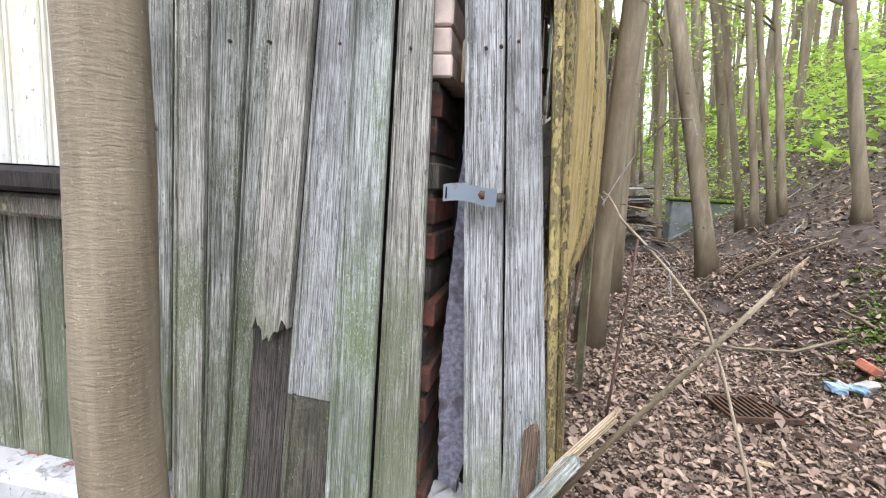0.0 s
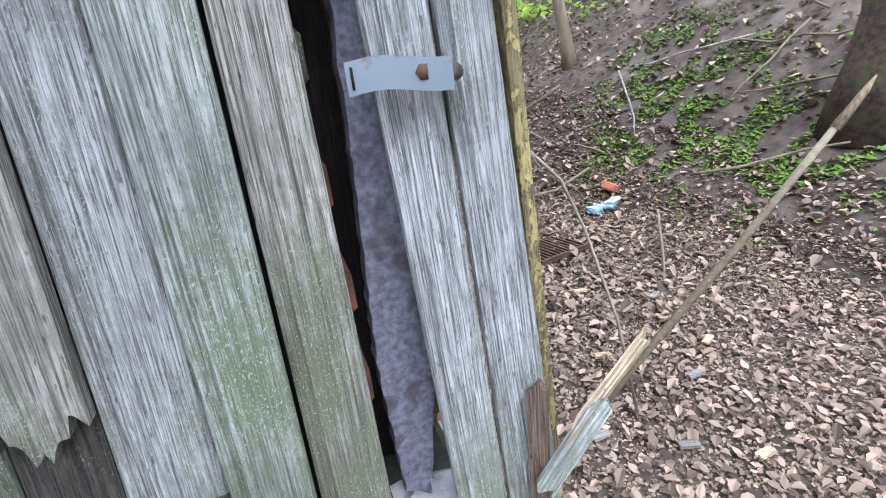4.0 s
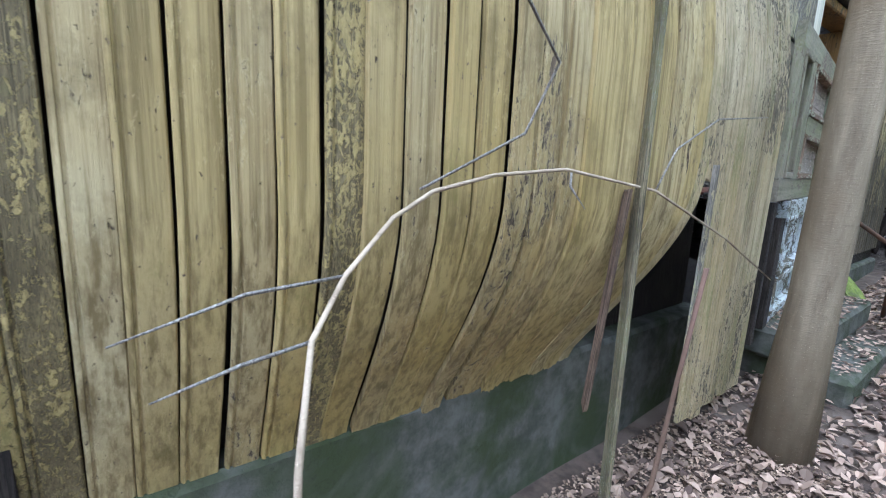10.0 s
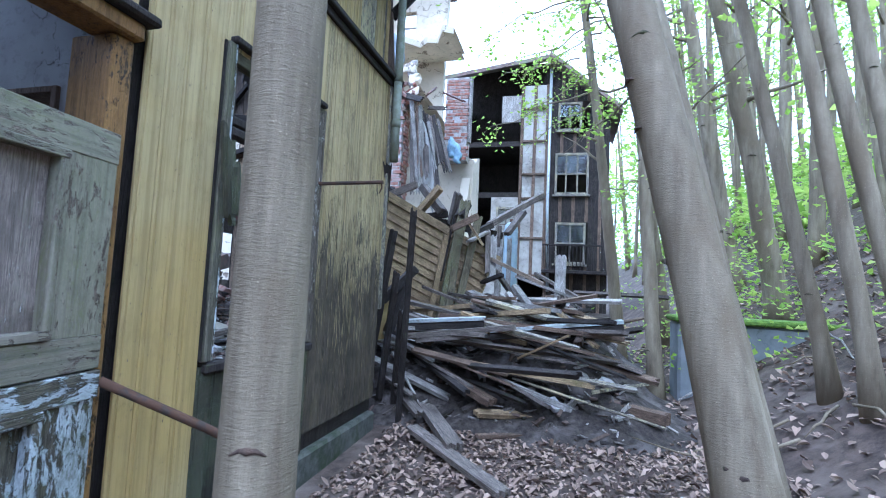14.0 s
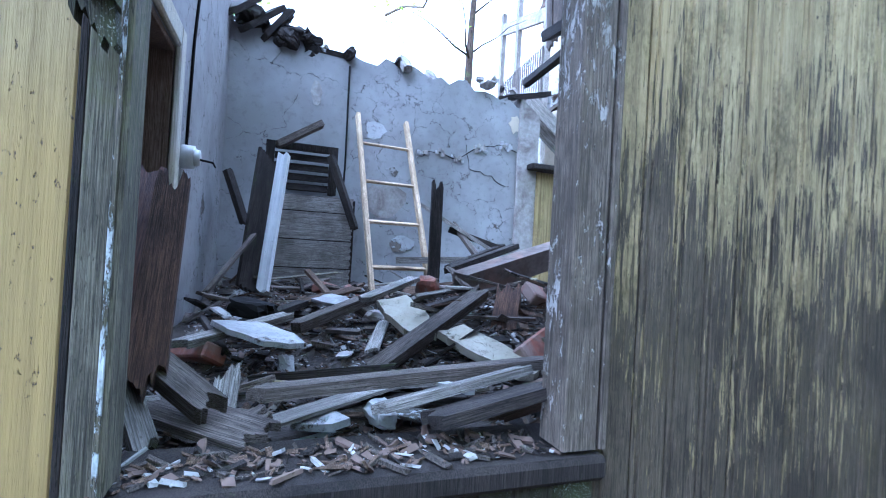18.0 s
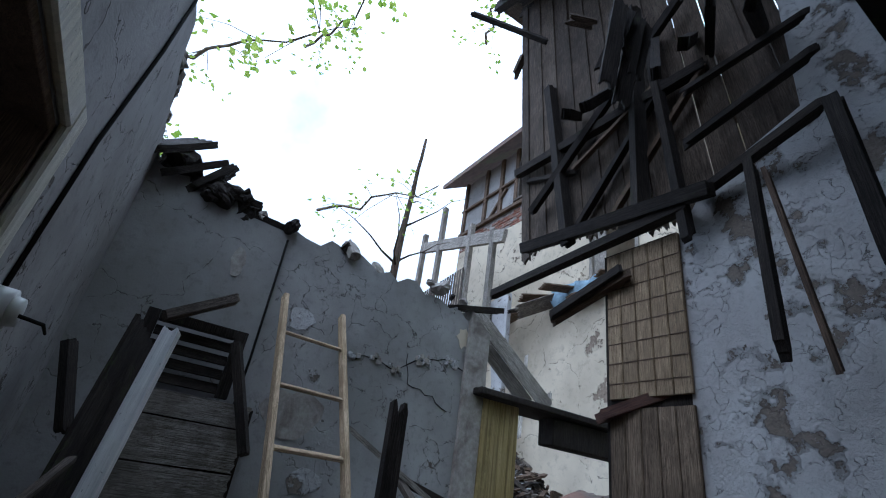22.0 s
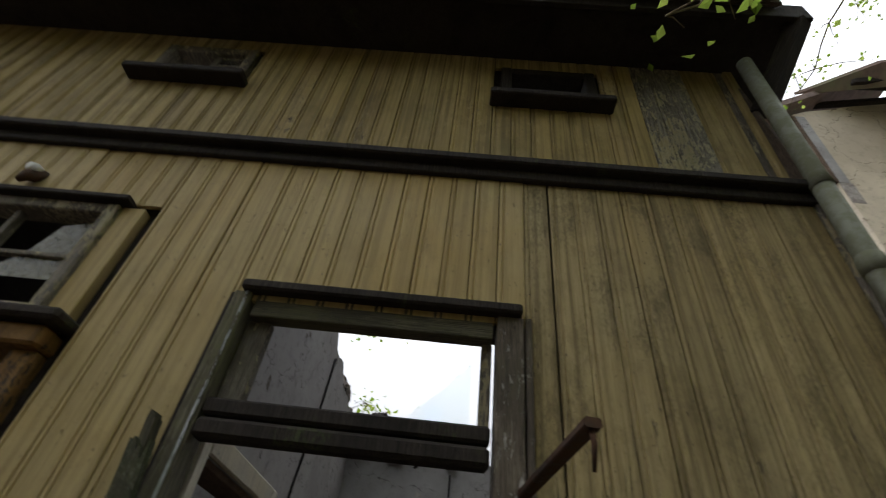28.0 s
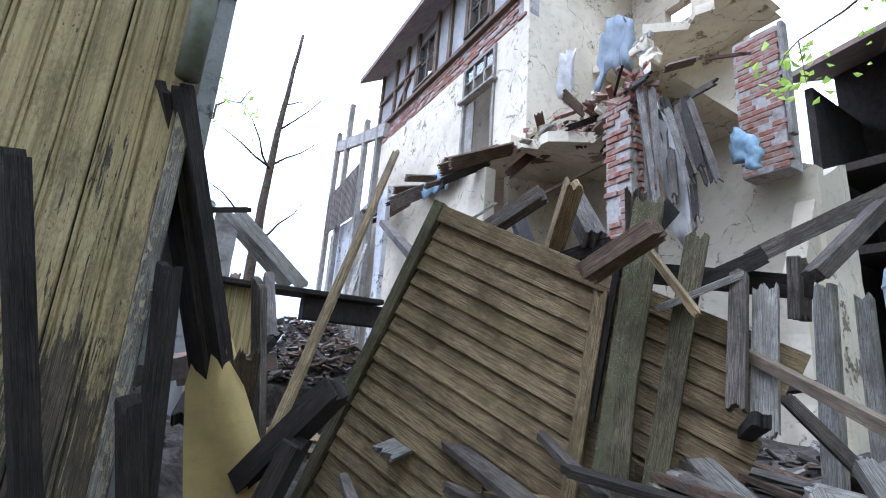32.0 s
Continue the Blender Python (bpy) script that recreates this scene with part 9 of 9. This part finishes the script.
rr = mesh_of("roof_slope", [(XR, 14.0, 11.0), (XR + 0.9, 14.9, 10.7), (-1.35, 16.7, 9.0), (-1.9, 17.2, 9.3), (XR, 17.0, 12.2), (XR, 14.0, 11.08), (XR + 0.9, 14.9, 10.78), (-1.35, 16.7, 9.08), (-1.9, 17.2, 9.38), (XR, 17.0, 12.28)], [(4, 3, 2, 1, 0), (5, 6, 7, 8, 9), (0, 1, 6, 5), (1, 2, 7, 6), (2, 3, 8, 7), (3, 4, 9, 8), (4, 0, 5, 9)], TILE)
put("roof_slope", rr, None, tall, "ragged remains of the tiled roof over the open rooms")
beam("broken_rafter", (-2.5, 15.6, 10.4), (-1.75, 16.3, 9.3), 0.1, 0.08, DARK, 0, None, "lone dark rafter jutting against the sky", "beam", "broken rafters", 0.05)
# timber annex at the far left
annex = tagged(empty("timber_annex"), "skeletal timber annex with a slatted balcony rail", "annex")
AY = 12.6
for x, z in ((-10.6, 8.0), (-9.7, 8.5), (-8.3, 7.4), (-7.4, 6.9)):
    beam("post", (x, AY, 1.0), (x, AY, z), 0.14, 0.12, PALE, 0, annex)
beam("plate", (-10.7, AY, 7.6), (-7.0, AY, 6.6), 0.3, 0.1, PALE, 90, annex)
for i in range(22):
    beam("slat", (-10.4 + i * 0.1, AY - 0.1, 4.9), (-10.4 + i * 0.1, AY - 0.1, 6.0 + 0.01 * i), 0.06, 0.02, RAW, 0, annex)
slab_x("lower_wall", ragged([(-10.6, 1.0), (-8.6, 1.0), (-8.6, 4.8), (-7.4, 5.0), (-7.2, 3.5), (-7.3, 1.0), (-6.9, 1.0), (-6.9, 5.3), (-10.6, 5.0), (-10.6, 1.0)], 0.3, 0.04, 9)[:-1], AY + 0.15, 0.1, PEEL, annex)

# ---- dark derelict house behind ----
dk = tagged(empty("dark_house"), "derelict timber-framed house with open dark storeys and a tiled gable", "house")
DY = 20.5
# Inner shade of the open storeys is put into the DARK rear wall, floors, side.
slab_x("wall_back", [(-2.2, 0.8), (3.1, 0.8), (3.1, 8.2), (1.4, 10.3), (-2.3, 10.1)], DY + 2.5, 0.2, DARK, dk, "rear wall near-black with the shade of the open storeys")
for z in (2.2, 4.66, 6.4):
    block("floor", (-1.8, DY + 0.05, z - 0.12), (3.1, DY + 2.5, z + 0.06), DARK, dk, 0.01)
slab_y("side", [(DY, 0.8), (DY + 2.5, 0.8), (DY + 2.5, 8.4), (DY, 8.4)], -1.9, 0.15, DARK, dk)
slab_x("strip", [(0.43, 1.9), (1.22, 1.9), (1.22, 8.3), (0.43, 8.3)], DY - 0.05, 0.15, DIRTYPL, dk, "pale timber-framed wall strip")
for x in (0.4, 0.82, 1.22):
    beam("timber", (x, DY - 0.08, 1.9), (x, DY - 0.08, 8.3), 0.1, 0.07, BROWN, 0, dk)
for z in (2.0, 3.2, 4.5, 5.3, 6.4, 7.5):
    beam("timber", (0.4, DY - 0.085, z), (1.22, DY - 0.085, z), 0.09, 0.06, BROWN, 0, dk)
slab_x("panel", [(-1.7, 1.0), (0.4, 1.0), (0.4, 2.15), (-0.6, 2.15), (-1.7, 1.9)], DY, 0.15, DIRTYPL, dk)
slab_x("panel", [(-0.55, 2.3), (0.4, 2.3), (0.4, 4.55), (-0.55, 4.55)], DY, 0.1, DIRTYPL, dk, "pale lower wall with a broken window")
slab_x("panel", [(-0.3, 7.1), (0.35, 7.1), (0.35, 8.0), (-0.3, 8.0)], DY - 0.02, 0.06, PALE, dk)
casement((-0.35, 0.3, 3.05, 4.2), DY - 0.12, dk, 2, 2, BARE)
for i in range(19):
    x = 1.28 + i * 0.102
    topz = 9.0 - (x - 1.25) * 0.85
    for z0, z1 in ((0.9, 2.1), (2.1, 2.4), (3.75, 4.6), (6.0, 6.7), (7.7, topz)) if 1.5 < x < 2.55 else ((0.9, topz),):
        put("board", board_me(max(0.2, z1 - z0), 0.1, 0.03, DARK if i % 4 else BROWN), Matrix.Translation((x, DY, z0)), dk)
for q, c, r in (((1.55, 2.5, 2.4, 3.72), 2, 2), ((1.5, 2.55, 4.62, 5.98), 3, 2), ((1.55, 2.3, 6.72, 7.66), 2, 1)):
    casement(q, DY - 0.03, dk, c, r, BARE)
beam("balcony_rail", (1.2, DY - 0.6, 2.95), (3.2, DY - 0.6, 2.95), 0.06, 0.05, DARK, 0, dk)
for i in range(18):
    beam("baluster", (1.25 + i * 0.11, DY - 0.6, 2.2), (1.25 + i * 0.11, DY - 0.6, 2.93), 0.025, 0.025, DARK, 0, dk)
block("balcony", (1.2, DY - 0.7, 2.08), (3.2, DY - 0.02, 2.18), DARK, dk, 0.01)
put("downpipe", tube_me([(1.3, DY - 0.14, 8.8), (1.3, DY - 0.14, 4.0), (1.38, DY - 0.14, 1.5)], [0.05, 0.05, 0.05], ZINC, 8), None, dk)
rf = mesh_of("roof_slope", [(-2.4, DY - 0.4, 8.55), (1.3, DY - 0.4, 9.05), (1.3, DY + 3, 10.6), (-2.4, DY + 3, 10.1), (-2.4, DY - 0.4, 8.68), (1.3, DY - 0.4, 9.18), (1.3, DY + 3, 10.75), (-2.4, DY + 3, 10.25)], [(0, 3, 2, 1), (4, 5, 6, 7), (0, 1, 5, 4), (1, 2, 6, 5), (2, 3, 7, 6), (3, 0, 4, 7)], TILE)
put("roof_slope", rf, None, dk, "mossy tiled roof slope")
rf = mesh_of("roof_slope", [(1.25, DY - 0.5, 9.1), (3.5, DY - 0.5, 7.15), (3.5, DY + 3, 7.15), (1.25, DY + 3, 9.1), (1.25, DY - 0.5, 9.25), (3.5, DY - 0.5, 7.3), (3.5, DY + 3, 7.3), (1.25, DY + 3, 9.25)], [(0, 3, 2, 1), (4, 5, 6, 7), (0, 1, 5, 4), (1, 2, 6, 5), (2, 3, 7, 6), (3, 0, 4, 7)], TILE)
put("roof_slope", rf, None, dk)

dk.matrix_basis = Matrix.Translation((-0.3, 0, -0.12))
